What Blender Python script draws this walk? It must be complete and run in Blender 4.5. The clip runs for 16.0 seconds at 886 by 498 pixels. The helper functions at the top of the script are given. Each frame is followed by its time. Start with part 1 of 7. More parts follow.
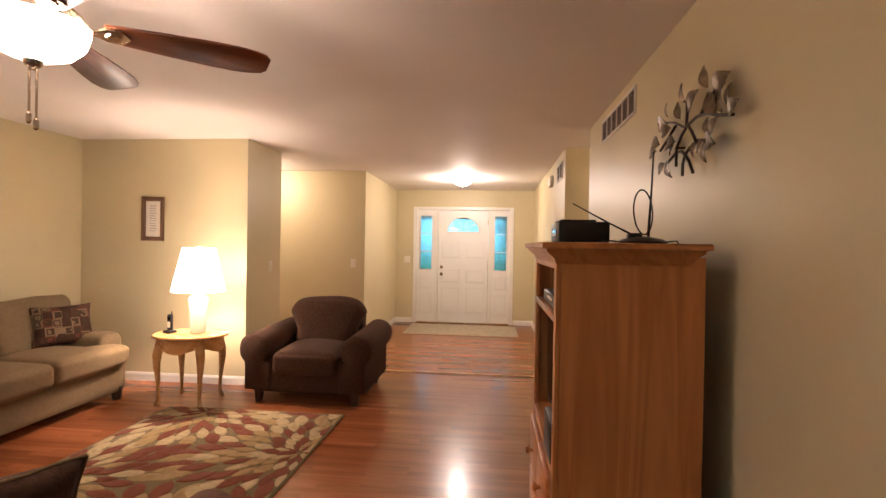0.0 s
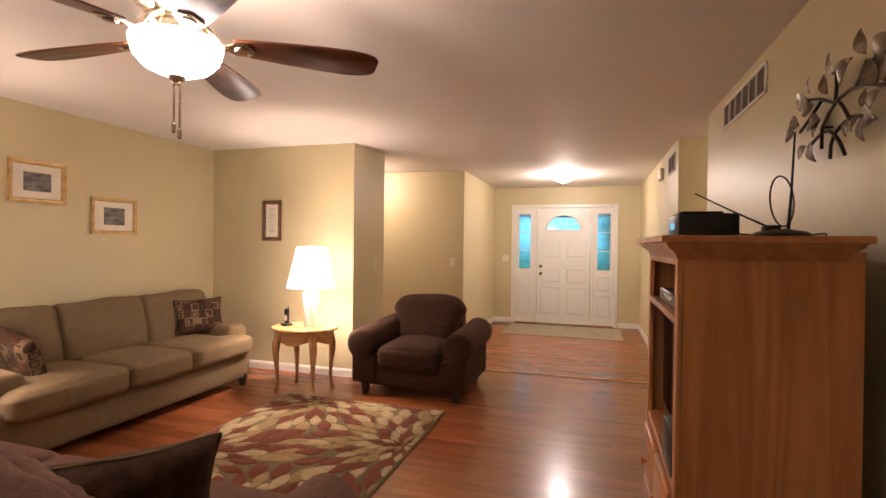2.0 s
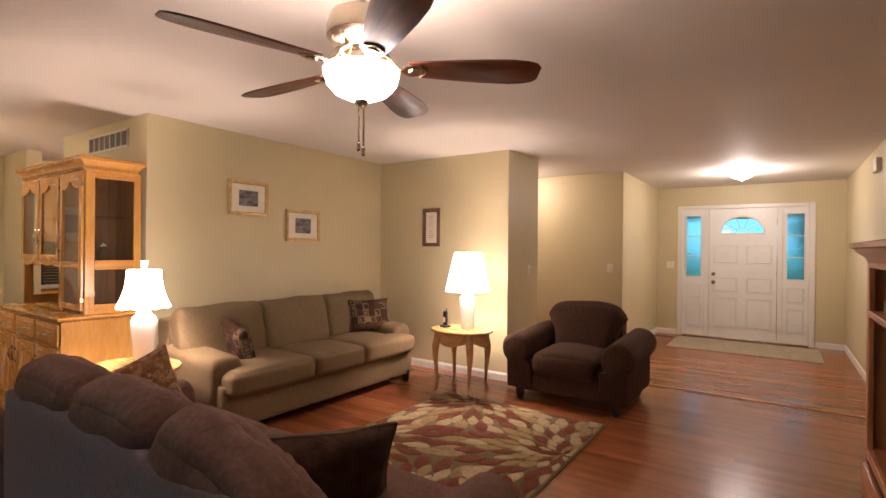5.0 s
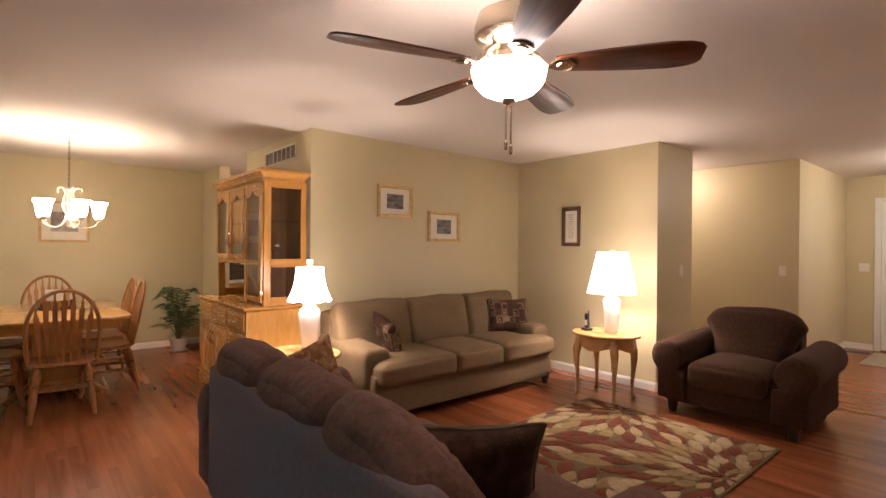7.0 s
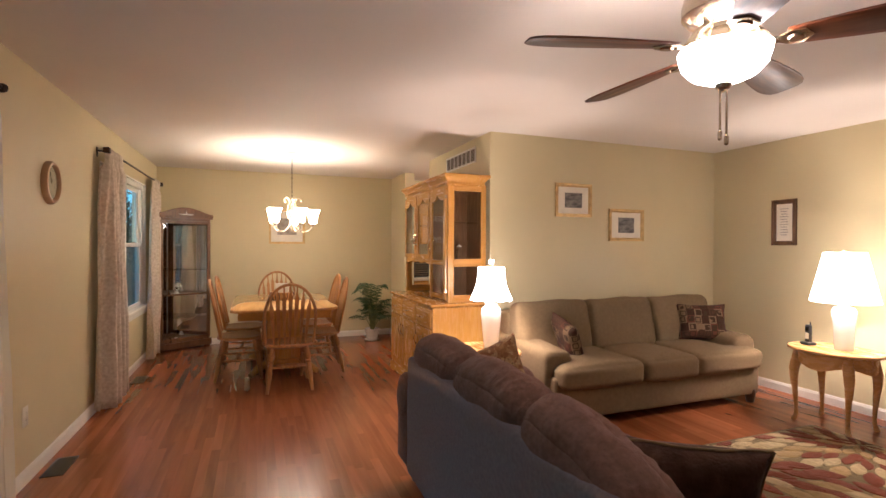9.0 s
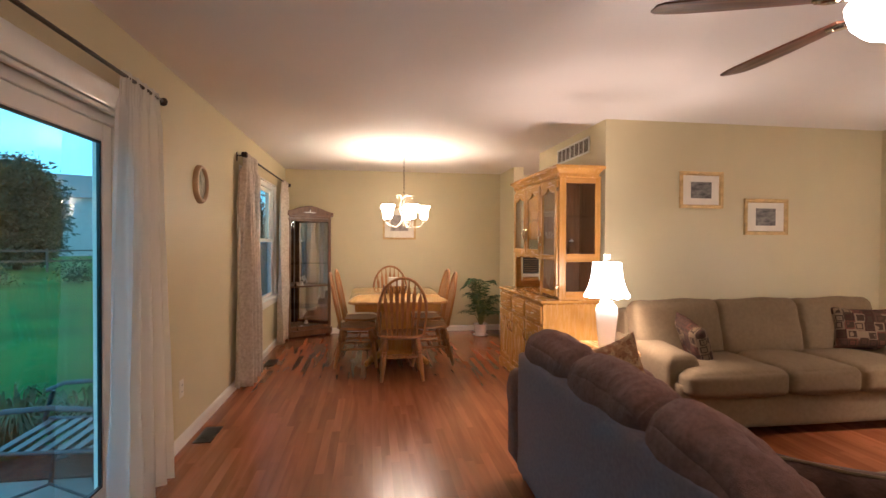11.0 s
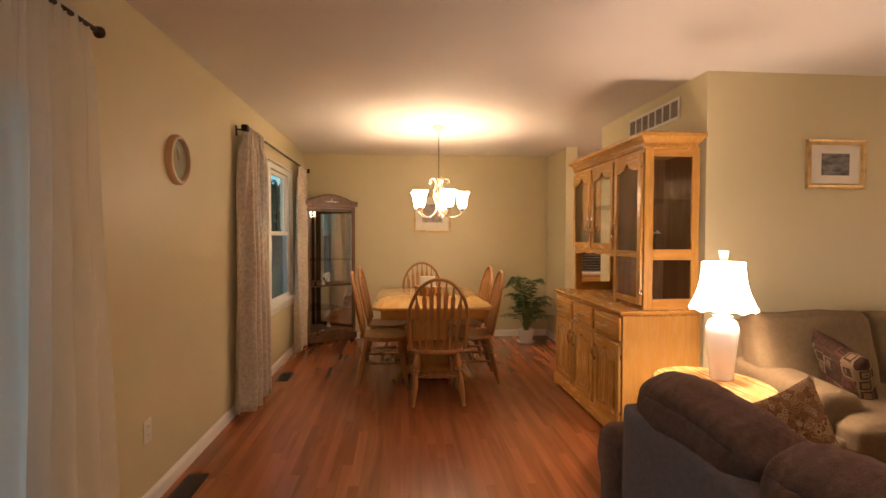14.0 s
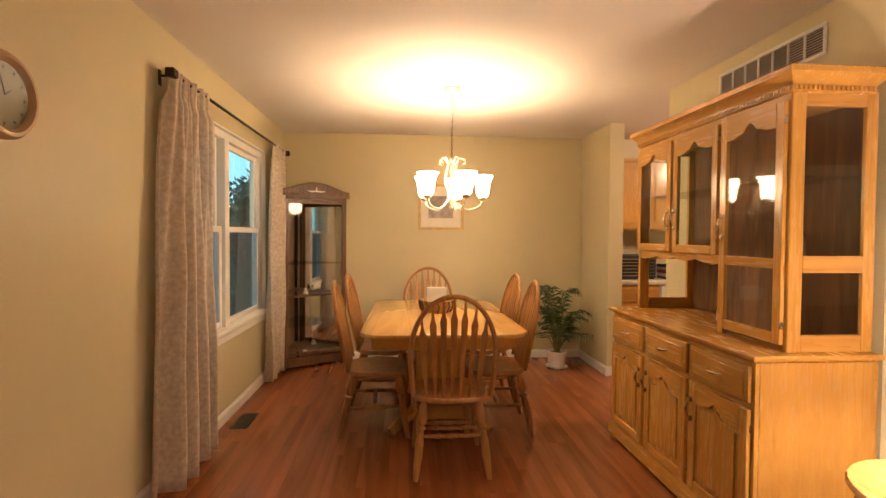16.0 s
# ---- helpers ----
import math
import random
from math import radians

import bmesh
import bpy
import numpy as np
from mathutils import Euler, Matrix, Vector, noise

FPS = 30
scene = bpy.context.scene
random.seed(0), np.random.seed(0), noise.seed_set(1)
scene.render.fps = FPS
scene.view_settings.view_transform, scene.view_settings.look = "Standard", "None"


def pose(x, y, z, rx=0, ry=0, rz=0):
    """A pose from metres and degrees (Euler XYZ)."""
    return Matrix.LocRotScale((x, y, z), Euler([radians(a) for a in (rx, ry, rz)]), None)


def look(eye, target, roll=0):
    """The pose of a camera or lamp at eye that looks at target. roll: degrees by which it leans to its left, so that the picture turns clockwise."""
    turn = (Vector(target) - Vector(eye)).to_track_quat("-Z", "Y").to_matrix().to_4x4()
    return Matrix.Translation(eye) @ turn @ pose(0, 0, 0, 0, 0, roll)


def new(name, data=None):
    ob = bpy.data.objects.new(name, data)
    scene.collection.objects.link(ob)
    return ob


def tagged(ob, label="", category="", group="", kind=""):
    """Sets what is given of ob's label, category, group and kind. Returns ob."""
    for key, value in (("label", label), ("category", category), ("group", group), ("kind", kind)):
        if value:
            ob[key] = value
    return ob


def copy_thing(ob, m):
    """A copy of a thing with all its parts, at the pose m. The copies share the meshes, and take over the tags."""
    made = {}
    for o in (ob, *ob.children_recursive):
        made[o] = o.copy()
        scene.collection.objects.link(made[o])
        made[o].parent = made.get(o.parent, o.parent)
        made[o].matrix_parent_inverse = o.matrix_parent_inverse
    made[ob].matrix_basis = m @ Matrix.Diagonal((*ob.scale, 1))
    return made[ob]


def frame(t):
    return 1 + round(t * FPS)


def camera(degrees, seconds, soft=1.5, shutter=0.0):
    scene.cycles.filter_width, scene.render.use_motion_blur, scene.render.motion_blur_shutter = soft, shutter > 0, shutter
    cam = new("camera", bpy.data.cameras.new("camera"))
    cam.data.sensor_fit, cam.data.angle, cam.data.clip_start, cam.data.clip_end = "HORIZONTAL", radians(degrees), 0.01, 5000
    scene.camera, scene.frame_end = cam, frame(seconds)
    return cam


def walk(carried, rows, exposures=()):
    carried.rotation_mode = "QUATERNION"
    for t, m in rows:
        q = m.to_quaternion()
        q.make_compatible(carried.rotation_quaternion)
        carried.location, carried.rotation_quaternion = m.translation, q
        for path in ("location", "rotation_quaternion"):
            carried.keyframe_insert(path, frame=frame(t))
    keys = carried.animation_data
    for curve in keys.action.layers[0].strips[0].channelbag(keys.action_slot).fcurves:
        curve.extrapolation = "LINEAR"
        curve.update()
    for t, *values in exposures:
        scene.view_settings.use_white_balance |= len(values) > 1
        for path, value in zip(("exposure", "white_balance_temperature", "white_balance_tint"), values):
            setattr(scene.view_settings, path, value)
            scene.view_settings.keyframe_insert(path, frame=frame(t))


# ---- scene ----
cam = camera(84.1, 16.0)
PATH = [
    (0, (0.202, 0.191, 1.409), (-0.000, 2.181, 1.398), 1.0),
    (0.5, (0.197, 0.199, 1.394), (-0.089, 2.178, 1.386), 0.8),
    (1, (0.201, 0.200, 1.391), (-0.189, 2.162, 1.384), 0.7),
    (1.5, (0.177, 0.212, 1.393), (-0.319, 2.149, 1.376), 0.7),
    (2, (0.165, 0.216, 1.392), (-0.420, 2.129, 1.375), 0.7),
    (2.5, (0.184, 0.209, 1.390), (-0.498, 2.090, 1.381), 0.7),
    (3, (0.162, 0.201, 1.388), (-0.601, 2.050, 1.378), 0.7),
    (3.5, (0.145, 0.190, 1.390), (-0.707, 1.999, 1.372), 0.7),
    (4, (0.145, 0.182, 1.392), (-0.801, 1.944, 1.380), 0.7),
    (6.5, (0.096, 0.174, 1.384), (-1.324, 1.584, 1.380), 0.5),
    (7, (0.091, 0.147, 1.381), (-1.437, 1.437, 1.377), 0.5),
    (7.5, (0.083, 0.128, 1.383), (-1.560, 1.269, 1.383), 0.4),
    (8, (0.074, 0.108, 1.388), (-1.663, 1.099, 1.379), 0.3),
    (8.5, (0.066, 0.079, 1.392), (-1.743, 0.931, 1.378), 0.3),
    (9, (0.047, 0.059, 1.392), (-1.822, 0.771, 1.379), 0.3),
    (9.5, (0.033, 0.045, 1.388), (-1.883, 0.618, 1.372), 0.3),
    (10, (0.021, 0.031, 1.382), (-1.927, 0.482, 1.362), 0.3),
    (12.5, (-0.174, 0.097, 1.357), (-2.164, 0.295, 1.316), 0.2),
    (13, (-0.401, 0.083, 1.360), (-2.392, 0.268, 1.312), 0.2),
    (13.5, (-0.644, 0.071, 1.362), (-2.635, 0.250, 1.309), 0.1),
    (14, (-0.932, 0.070, 1.363), (-2.924, 0.240, 1.309), 0.1),
    (14.5, (-1.243, 0.081, 1.364), (-3.236, 0.240, 1.311), 0.2),
    (15, (-1.558, 0.096, 1.363), (-3.552, 0.249, 1.306), 0.2),
    (15.5, (-1.853, 0.096, 1.358), (-3.847, 0.249, 1.306), 0.3),
    (16, (-2.138, 0.098, 1.346), (-4.132, 0.252, 1.293), 0.4),
]
walk(cam, [(t, look(eye, target, roll)) for t, eye, target, roll in PATH],
     [(0, -0.10, 5950, 20), (3, -0.35, 5720, 20), (7, -0.58, 5600, 19), (10, -0.30, 5300, 17), (12.5, -0.50, 5650, 22), (14, -0.66, 6600, 21), (16, -0.36, 6950, 20)])

# ---- world and exposure ----
world = bpy.data.worlds.new("evening_sky")
scene.world = world
world.use_nodes = True
wn = world.node_tree.nodes
sky = wn.new("ShaderNodeTexSky")
sky.sky_type, sky.sun_disc = "NISHITA", False
sky.sun_elevation, sky.sun_rotation = radians(8), radians(200)
sky.air_density, sky.dust_density, sky.ozone_density = 1.0, 3.0, 4.0
cloud = wn.new("ShaderNodeMix")
cloud.data_type = "RGBA"
cloud.inputs["Factor"].default_value = 0.88
cloud.inputs["B"].default_value = (3.2, 9.7, 11.6, 1)
world.node_tree.links.new(sky.outputs["Color"], cloud.inputs["A"])
world.node_tree.links.new(cloud.outputs["Result"], wn["Background"].inputs["Color"])
wn["Background"].inputs["Strength"].default_value = 0.2

sun = new("sun", bpy.data.lights.new("sun", "SUN"))
sun.data.energy, sun.data.angle, sun.data.color = 0.5, radians(20), (0.75, 0.95, 1.0)
sun.rotation_euler = (radians(55), 0, radians(200))

WARM = (1.0, 0.745, 0.53)
AMBER = (1.0, 0.79, 0.56)


def point_lamp(name, place, watts, radius=0.04, colour=WARM):
    lamp = new(name, bpy.data.lights.new(name, "POINT"))
    lamp.data.energy, lamp.data.shadow_soft_size, lamp.data.color = watts, radius, colour
    lamp.location = place
    return lamp


FAN_C = (-1.136, 1.492)
CH_C = (-5.79, 0.44)
LAMP1 = (-3.41, 1.782)
LAMP2 = (-2.41, 4.34)
for i in range(3):
    a = radians(75 + 120 * i)
    point_lamp("fan_bulb", (FAN_C[0] + 0.085 * math.cos(a), FAN_C[1] + 0.085 * math.sin(a), 2.005), 34, 0.028)
for i in range(5):
    a = radians(20 + 72 * i)
    point_lamp("chandelier_bulb", (CH_C[0] + 0.235 * math.cos(a), CH_C[1] + 0.235 * math.sin(a), 1.742), 11, 0.022, AMBER)
point_lamp("table_lamp_bulb", (*LAMP1, 1.11), 82, 0.04)
point_lamp("table_lamp_bulb", (*LAMP2, 1.17), 90, 0.05)
point_lamp("foyer_bulb", (-0.27, 7.6, 2.26), 76, 0.06, (1.0, 0.80, 0.60))
point_lamp("hall_bulb", (-2.95, 6.25, 2.25), 38, 0.08)
point_lamp("side_hall_bulb", (2.2, 4.95, 2.2), 13, 0.08)
# Unseen bulb, added to light the kitchen beyond the opening.
point_lamp("added_kitchen_bulb", (-5.9, 3.6, 2.2), 80, 0.1)


# ---- materials ----
def mat(name, colour, rough=0.6, var=0.08, scale=6.0, bump=0.1, bscale=80.0, metal=0.0, sheen=0.0, stretch=(1, 1, 1), second=None, spec=0.5, detail=4.0, coat=0.0):
    m = bpy.data.materials.new(name)
    m.use_nodes = True
    n, l = m.node_tree.nodes, m.node_tree.links
    b = n["Principled BSDF"]
    b.inputs["Roughness"].default_value = rough
    b.inputs["Metallic"].default_value = metal
    b.inputs["Specular IOR Level"].default_value = spec
    b.inputs["Sheen Weight"].default_value = sheen
    b.inputs["Sheen Tint"].default_value = (1.0, 0.75, 0.62, 1)
    b.inputs["Coat Weight"].default_value = coat
    b.inputs["Coat Roughness"].default_value = 0.15
    tc = n.new("ShaderNodeTexCoord")
    mp = n.new("ShaderNodeMapping")
    mp.inputs["Scale"].default_value = stretch
    l.new(tc.outputs["Object"], mp.inputs["Vector"])
    nz = n.new("ShaderNodeTexNoise")
    nz.inputs["Scale"].default_value, nz.inputs["Detail"].default_value = scale, detail
    l.new(mp.outputs["Vector"], nz.inputs["Vector"])
    mix = n.new("ShaderNodeMix")
    mix.data_type = "RGBA"
    dark = second or tuple(c * (1 - 2 * var) for c in colour)
    light = colour if second else tuple(min(1, c * (1 + var)) for c in colour)
    mix.inputs["A"].default_value, mix.inputs["B"].default_value = (*dark, 1), (*light, 1)
    ramp = n.new("ShaderNodeMapRange")
    ramp.inputs["From Min"].default_value, ramp.inputs["From Max"].default_value = 0.3, 0.7
    l.new(nz.outputs["Fac"], ramp.inputs["Value"])
    l.new(ramp.outputs["Result"], mix.inputs["Factor"])
    l.new(mix.outputs["Result"], b.inputs["Base Color"])
    if bump:
        n2 = n.new("ShaderNodeTexNoise")
        n2.inputs["Scale"].default_value, n2.inputs["Detail"].default_value = bscale, 3.0
        l.new(mp.outputs["Vector"], n2.inputs["Vector"])
        bp = n.new("ShaderNodeBump")
        bp.inputs["Strength"].default_value, bp.inputs["Distance"].default_value = bump, 0.01
        l.new(n2.outputs["Fac"], bp.inputs["Height"])
        l.new(bp.outputs["Normal"], b.inputs["Normal"])
    return m


def wood(name, light, dark, along="x", rough=0.35, rings=9.0, fine=60.0, piece=False, coat=0.2, tone=0.35, figure=4.5, relief=0.10):
    """Wood with long grain along one axis: broad figure, fine pores, and a tone that changes from piece to piece."""
    m = bpy.data.materials.new(name)
    m.use_nodes = True
    n, l = m.node_tree.nodes, m.node_tree.links
    b = n["Principled BSDF"]
    b.inputs["Coat Weight"].default_value = coat
    b.inputs["Coat Roughness"].default_value = 0.12
    tc = n.new("ShaderNodeTexCoord")
    source = tc.outputs["Object"]
    rnd = n.new("ShaderNodeObjectInfo").outputs["Random"]
    if piece:
        geo = n.new("ShaderNodeNewGeometry")
        source = geo.outputs["Position"]
        add = n.new("ShaderNodeMath")
        l.new(rnd, add.inputs[0])
        l.new(geo.outputs["Random Per Island"], add.inputs[1])
        frac = n.new("ShaderNodeMath")
        frac.operation = "FRACT"
        l.new(add.outputs[0], frac.inputs[0])
        rnd = frac.outputs[0]
    shift = n.new("ShaderNodeVectorMath")
    shift.operation = "ADD"
    mul = n.new("ShaderNodeMath")
    mul.operation = "MULTIPLY"
    mul.inputs[1].default_value = 37.0
    l.new(rnd, mul.inputs[0])
    l.new(source, shift.inputs[0])
    l.new(mul.outputs[0], shift.inputs[1])
    mp = n.new("ShaderNodeMapping")
    k = {"x": (0.09, 1, 1), "y": (1, 0.09, 1), "z": (1, 1, 0.09)}[along]
    mp.inputs["Scale"].default_value = k
    l.new(shift.outputs[0], mp.inputs["Vector"])
    fig = n.new("ShaderNodeTexNoise")
    fig.inputs["Scale"].default_value, fig.inputs["Detail"].default_value, fig.inputs["Distortion"].default_value = rings, 3.0, 1.2
    por = n.new("ShaderNodeTexNoise")
    por.inputs["Scale"].default_value, por.inputs["Detail"].default_value = fine, 2.0
    l.new(mp.outputs["Vector"], fig.inputs["Vector"])
    l.new(mp.outputs["Vector"], por.inputs["Vector"])
    wave = n.new("ShaderNodeMath")
    wave.operation = "MULTIPLY"
    wave.inputs[1].default_value = figure
    l.new(fig.outputs["Fac"], wave.inputs[0])
    sn = n.new("ShaderNodeMath")
    sn.operation = "PINGPONG"
    sn.inputs[1].default_value = 0.5
    l.new(wave.outputs[0], sn.inputs[0])
    sm = n.new("ShaderNodeMath")
    sm.operation = "MULTIPLY_ADD"
    sm.inputs[1].default_value = 0.45
    l.new(por.outputs["Fac"], sm.inputs[0])
    l.new(sn.outputs[0], sm.inputs[2])
    rg = n.new("ShaderNodeMapRange")
    rg.inputs["From Min"].default_value, rg.inputs["From Max"].default_value = 0.12, 0.72
    l.new(sm.outputs[0], rg.inputs["Value"])
    mix = n.new("ShaderNodeMix")
    mix.data_type = "RGBA"
    mix.inputs["A"].default_value, mix.inputs["B"].default_value = (*dark, 1), (*light, 1)
    l.new(rg.outputs["Result"], mix.inputs["Factor"])
    hue = n.new("ShaderNodeHueSaturation")
    val = n.new("ShaderNodeMapRange")
    val.inputs["To Min"].default_value, val.inputs["To Max"].default_value = 1 - tone, 1 + tone * 0.6
    l.new(rnd, val.inputs["Value"])
    l.new(val.outputs["Result"], hue.inputs["Value"])
    l.new(mix.outputs["Result"], hue.inputs["Color"])
    l.new(hue.outputs["Color"], b.inputs["Base Color"])
    rr = n.new("ShaderNodeMapRange")
    rr.inputs["To Min"].default_value, rr.inputs["To Max"].default_value = (rough + 0.02, rough - 0.02) if piece else (rough + 0.08, rough - 0.06)
    l.new(por.outputs["Fac"], rr.inputs["Value"])
    l.new(rr.outputs["Result"], b.inputs["Roughness"])
    if relief:
        bp = n.new("ShaderNodeBump")
        bp.inputs["Strength"].default_value, bp.inputs["Distance"].default_value = relief, 0.004
        l.new(por.outputs["Fac"], bp.inputs["Height"])
        l.new(bp.outputs["Normal"], b.inputs["Normal"])
    return m


def glass(name, tint=(1, 1, 1), rough=0.0):
    m = bpy.data.materials.new(name)
    m.use_nodes = True
    b = m.node_tree.nodes["Principled BSDF"]
    b.inputs["Base Color"].default_value = (*tint, 1)
    b.inputs["Transmission Weight"].default_value = 1.0
    b.inputs["Roughness"].default_value = rough
    b.inputs["IOR"].default_value = 1.45
    return m


def thin_glass(name, tint=(0.97, 0.98, 0.97)):
    """Thin flat cabinet glass: clear straight through, with a gloss that grows towards grazing."""
    m = bpy.data.materials.new(name)
    m.use_nodes = True
    n, l = m.node_tree.nodes, m.node_tree.links
    n.remove(n["Principled BSDF"])
    tr, gl, mx = n.new("ShaderNodeBsdfTransparent"), n.new("ShaderNodeBsdfGlossy"), n.new("ShaderNodeMixShader")
    tr.inputs["Color"].default_value = (*tint, 1)
    gl.inputs["Roughness"].default_value = 0.01
    lw = n.new("ShaderNodeLayerWeight")
    lw.inputs["Blend"].default_value = 0.5
    up = n.new("ShaderNodeMath")
    up.operation = "POWER"
    up.inputs[1].default_value = 5.0
    fac = n.new("ShaderNodeMath")
    fac.operation = "MULTIPLY_ADD"
    fac.inputs[1].default_value, fac.inputs[2].default_value = 0.9, 0.03
    l.new(lw.outputs["Facing"], up.inputs[0])
    l.new(up.outputs[0], fac.inputs[0])
    l.new(fac.outputs[0], mx.inputs[0])
    l.new(tr.outputs[0], mx.inputs[1])
    l.new(gl.outputs[0], mx.inputs[2])
    l.new(mx.outputs[0], n["Material Output"].inputs["Surface"])
    return m


def glow(name, colour, strength, base=(0.85, 0.82, 0.76)):
    m = bpy.data.materials.new(name)
    m.use_nodes = True
    b = m.node_tree.nodes["Principled BSDF"]
    b.inputs["Base Color"].default_value = (*base, 1)
    b.inputs["Roughness"].default_value = 0.4
    b.inputs["Emission Color"].default_value = (*colour, 1)
    b.inputs["Emission Strength"].default_value = strength
    return m


PAINT = mat("wall_paint", (0.60, 0.52, 0.315), 0.42, 0.025, 1.3, 0.05, 260, spec=0.35)
CEIL = mat("ceiling_paint", (0.735, 0.690, 0.635), 0.7, 0.02, 1.1, 0.06, 180)
WHITE = mat("white_trim_paint", (0.78, 0.76, 0.70), 0.32, 0.02, 3, 0.03, 120)
DOORWHITE = mat("white_door_paint", (0.80, 0.79, 0.75), 0.35, 0.015, 3, 0.04, 90)
PLANK = wood("oak_floor", (0.345, 0.116, 0.040), (0.235, 0.069, 0.023), "x", 0.26, 4, 30, piece=True, coat=0.16, tone=0.15, figure=2.4, relief=0.0)
SUBFLOOR = mat("floor_joint", (0.06, 0.03, 0.015), 0.8, 0.1)
OAK = wood("golden_oak", (0.56, 0.295, 0.068), (0.475, 0.232, 0.049), "z", 0.26, 4.0, 70, tone=0.12, figure=3.0)
OAKX = wood("golden_oak_level", (0.56, 0.290, 0.067), (0.475, 0.230, 0.048), "x", 0.25, 4.0, 70, tone=0.10, figure=3.0)
OAKY = wood("golden_oak_cross", (0.60, 0.31, 0.075), (0.46, 0.215, 0.045), "y", 0.28, 4.5, 50, tone=0.08)
PINE = wood("honey_oak", (0.60, 0.245, 0.080), (0.42, 0.150, 0.046), "z", 0.42, 5.2, 45, tone=0.06, figure=7.0)
PINEX = wood("honey_oak_level", (0.58, 0.24, 0.078), (0.42, 0.150, 0.046), "y", 0.42, 7, 50, tone=0.06)
MAPLE = wood("blond_table_wood", (0.62, 0.345, 0.125), (0.48, 0.240, 0.075), "x", 0.26, 5, 50, tone=0.05)
WALNUT = wood("dark_cherry", (0.185, 0.092, 0.042), (0.085, 0.040, 0.018), "z", 0.38, 8, 60, tone=0.1, coat=0.05)
BLADE = wood("fan_blade_wood", (0.21, 0.066, 0.026), (0.085, 0.026, 0.011), "x", 0.42, 8, 60, tone=0.06, coat=0.08)
# Dark reddish wood for insides, with the shade in there put into the colour.
DARKIN = wood("shaded_cabinet_inside", (0.24, 0.115, 0.045), (0.13, 0.06, 0.022), "z", 0.5, 8, 50, tone=0.05)
TAN = mat("tan_chenille", (0.192, 0.136, 0.074), 0.95, 0.06, 40, 0.4, 340, sheen=0.04, spec=0.08, detail=8)
BROWN = mat("brown_chenille", (0.168, 0.090, 0.068), 0.98, 0.13, 60, 0.45, 330, sheen=0.14, spec=0.05, detail=8)
DEEPBROWN = mat("deep_brown_chenille", (0.066, 0.034, 0.022), 0.98, 0.16, 50, 0.45, 330, sheen=0.10, spec=0.05, detail=8)
BROWNBACK = mat("brown_twill", (0.195, 0.146, 0.142), 0.95, 0.08, 70, 0.4, 400, sheen=0.05, spec=0.1)
DARKPIL = mat("dark_brown_velvet", (0.070, 0.038, 0.026), 0.98, 0.25, 16, 0.4, 90, sheen=0.12, spec=0.05)
BLACK = mat("black_plastic", (0.012, 0.012, 0.013), 0.35, 0.1, 8, 0.05, 90)
SCREEN = mat("dark_screen", (0.006, 0.006, 0.008), 0.08, 0.0, 3, 0.0)
BRONZE = mat("dark_bronze", (0.045, 0.030, 0.022), 0.38, 0.2, 9, 0.1, 60, metal=0.8)
NICKEL = mat("brushed_nickel", (0.55, 0.47, 0.36), 0.25, 0.06, 12, 0.05, 90, metal=1.0)
BRASS = mat("aged_brass", (0.72, 0.58, 0.36), 0.22, 0.08, 12, 0.05, 90, metal=1.0)
GILT = mat("gilt_frame", (0.62, 0.42, 0.17), 0.35, 0.12, 20, 0.25, 70, metal=0.35)
PAPER = mat("picture_mat", (0.76, 0.71, 0.60), 0.8, 0.03, 10, 0.05, 200)
PORCELAIN = mat("white_porcelain", (0.80, 0.77, 0.74), 0.18, 0.02, 5, 0.03, 40, coat=0.5)
PLASTIC = mat("ivory_plastic", (0.74, 0.70, 0.60), 0.4, 0.02, 8, 0.0)
GLASS = thin_glass("clear_glass")
PANE = glass("window_glass", (0.86, 0.97, 1.0))
SIDEGLASS = glass("obscured_glass", (0.86, 0.97, 1.0), 0.22)
SHADE = glow("lit_lamp_shade", (1.0, 0.80, 0.60), 16.0)
SCALLOP = glow("lit_scalloped_shade", (1.0, 0.80, 0.60), 25.0)
BOWL = glow("lit_glass_bowl", (1.0, 0.82, 0.63), 29.0)
TULIP = glow("lit_glass_tulip", (1.0, 0.76, 0.46), 64.0)
SCREENMESH = mat("insect_screen", (0.10, 0.125, 0.15), 0.8, 0.05, 40, 0.0, spec=0.1)
mesh_nodes = SCREENMESH.node_tree.nodes
mesh_mix, mesh_gap = mesh_nodes.new("ShaderNodeMixShader"), mesh_nodes.new("ShaderNodeBsdfTransparent")
mesh_gap.inputs["Color"].default_value = (0.62, 0.80, 1.0, 1)
mesh_mix.inputs[0].default_value = 0.55
SCREENMESH.node_tree.links.new(mesh_nodes["Principled BSDF"].outputs[0], mesh_mix.inputs[1])
SCREENMESH.node_tree.links.new(mesh_gap.outputs[0], mesh_mix.inputs[2])
SCREENMESH.node_tree.links.new(mesh_mix.outputs[0], mesh_nodes["Material Output"].inputs["Surface"])


# ---- mesh helpers ----
def finish(name, bm, material, parent=None, label="", smooth=False):
    me = bpy.data.meshes.new(name)
    bmesh.ops.recalc_face_normals(bm, faces=bm.faces)
    bm.to_mesh(me)
    bm.free()
    me.materials.append(material)
    if smooth:
        me.polygons.foreach_set("use_smooth", [True] * len(me.polygons))
        if smooth != "all":
            me.set_sharp_from_angle(angle=radians(40))
    ob = new(name, me)
    if parent:
        ob.parent = parent
    if label:
        ob["label"] = label
    return ob


def part(name, bm, material, parent, label="", smooth=True):
    return finish(name, bm, material, parent, label, smooth)


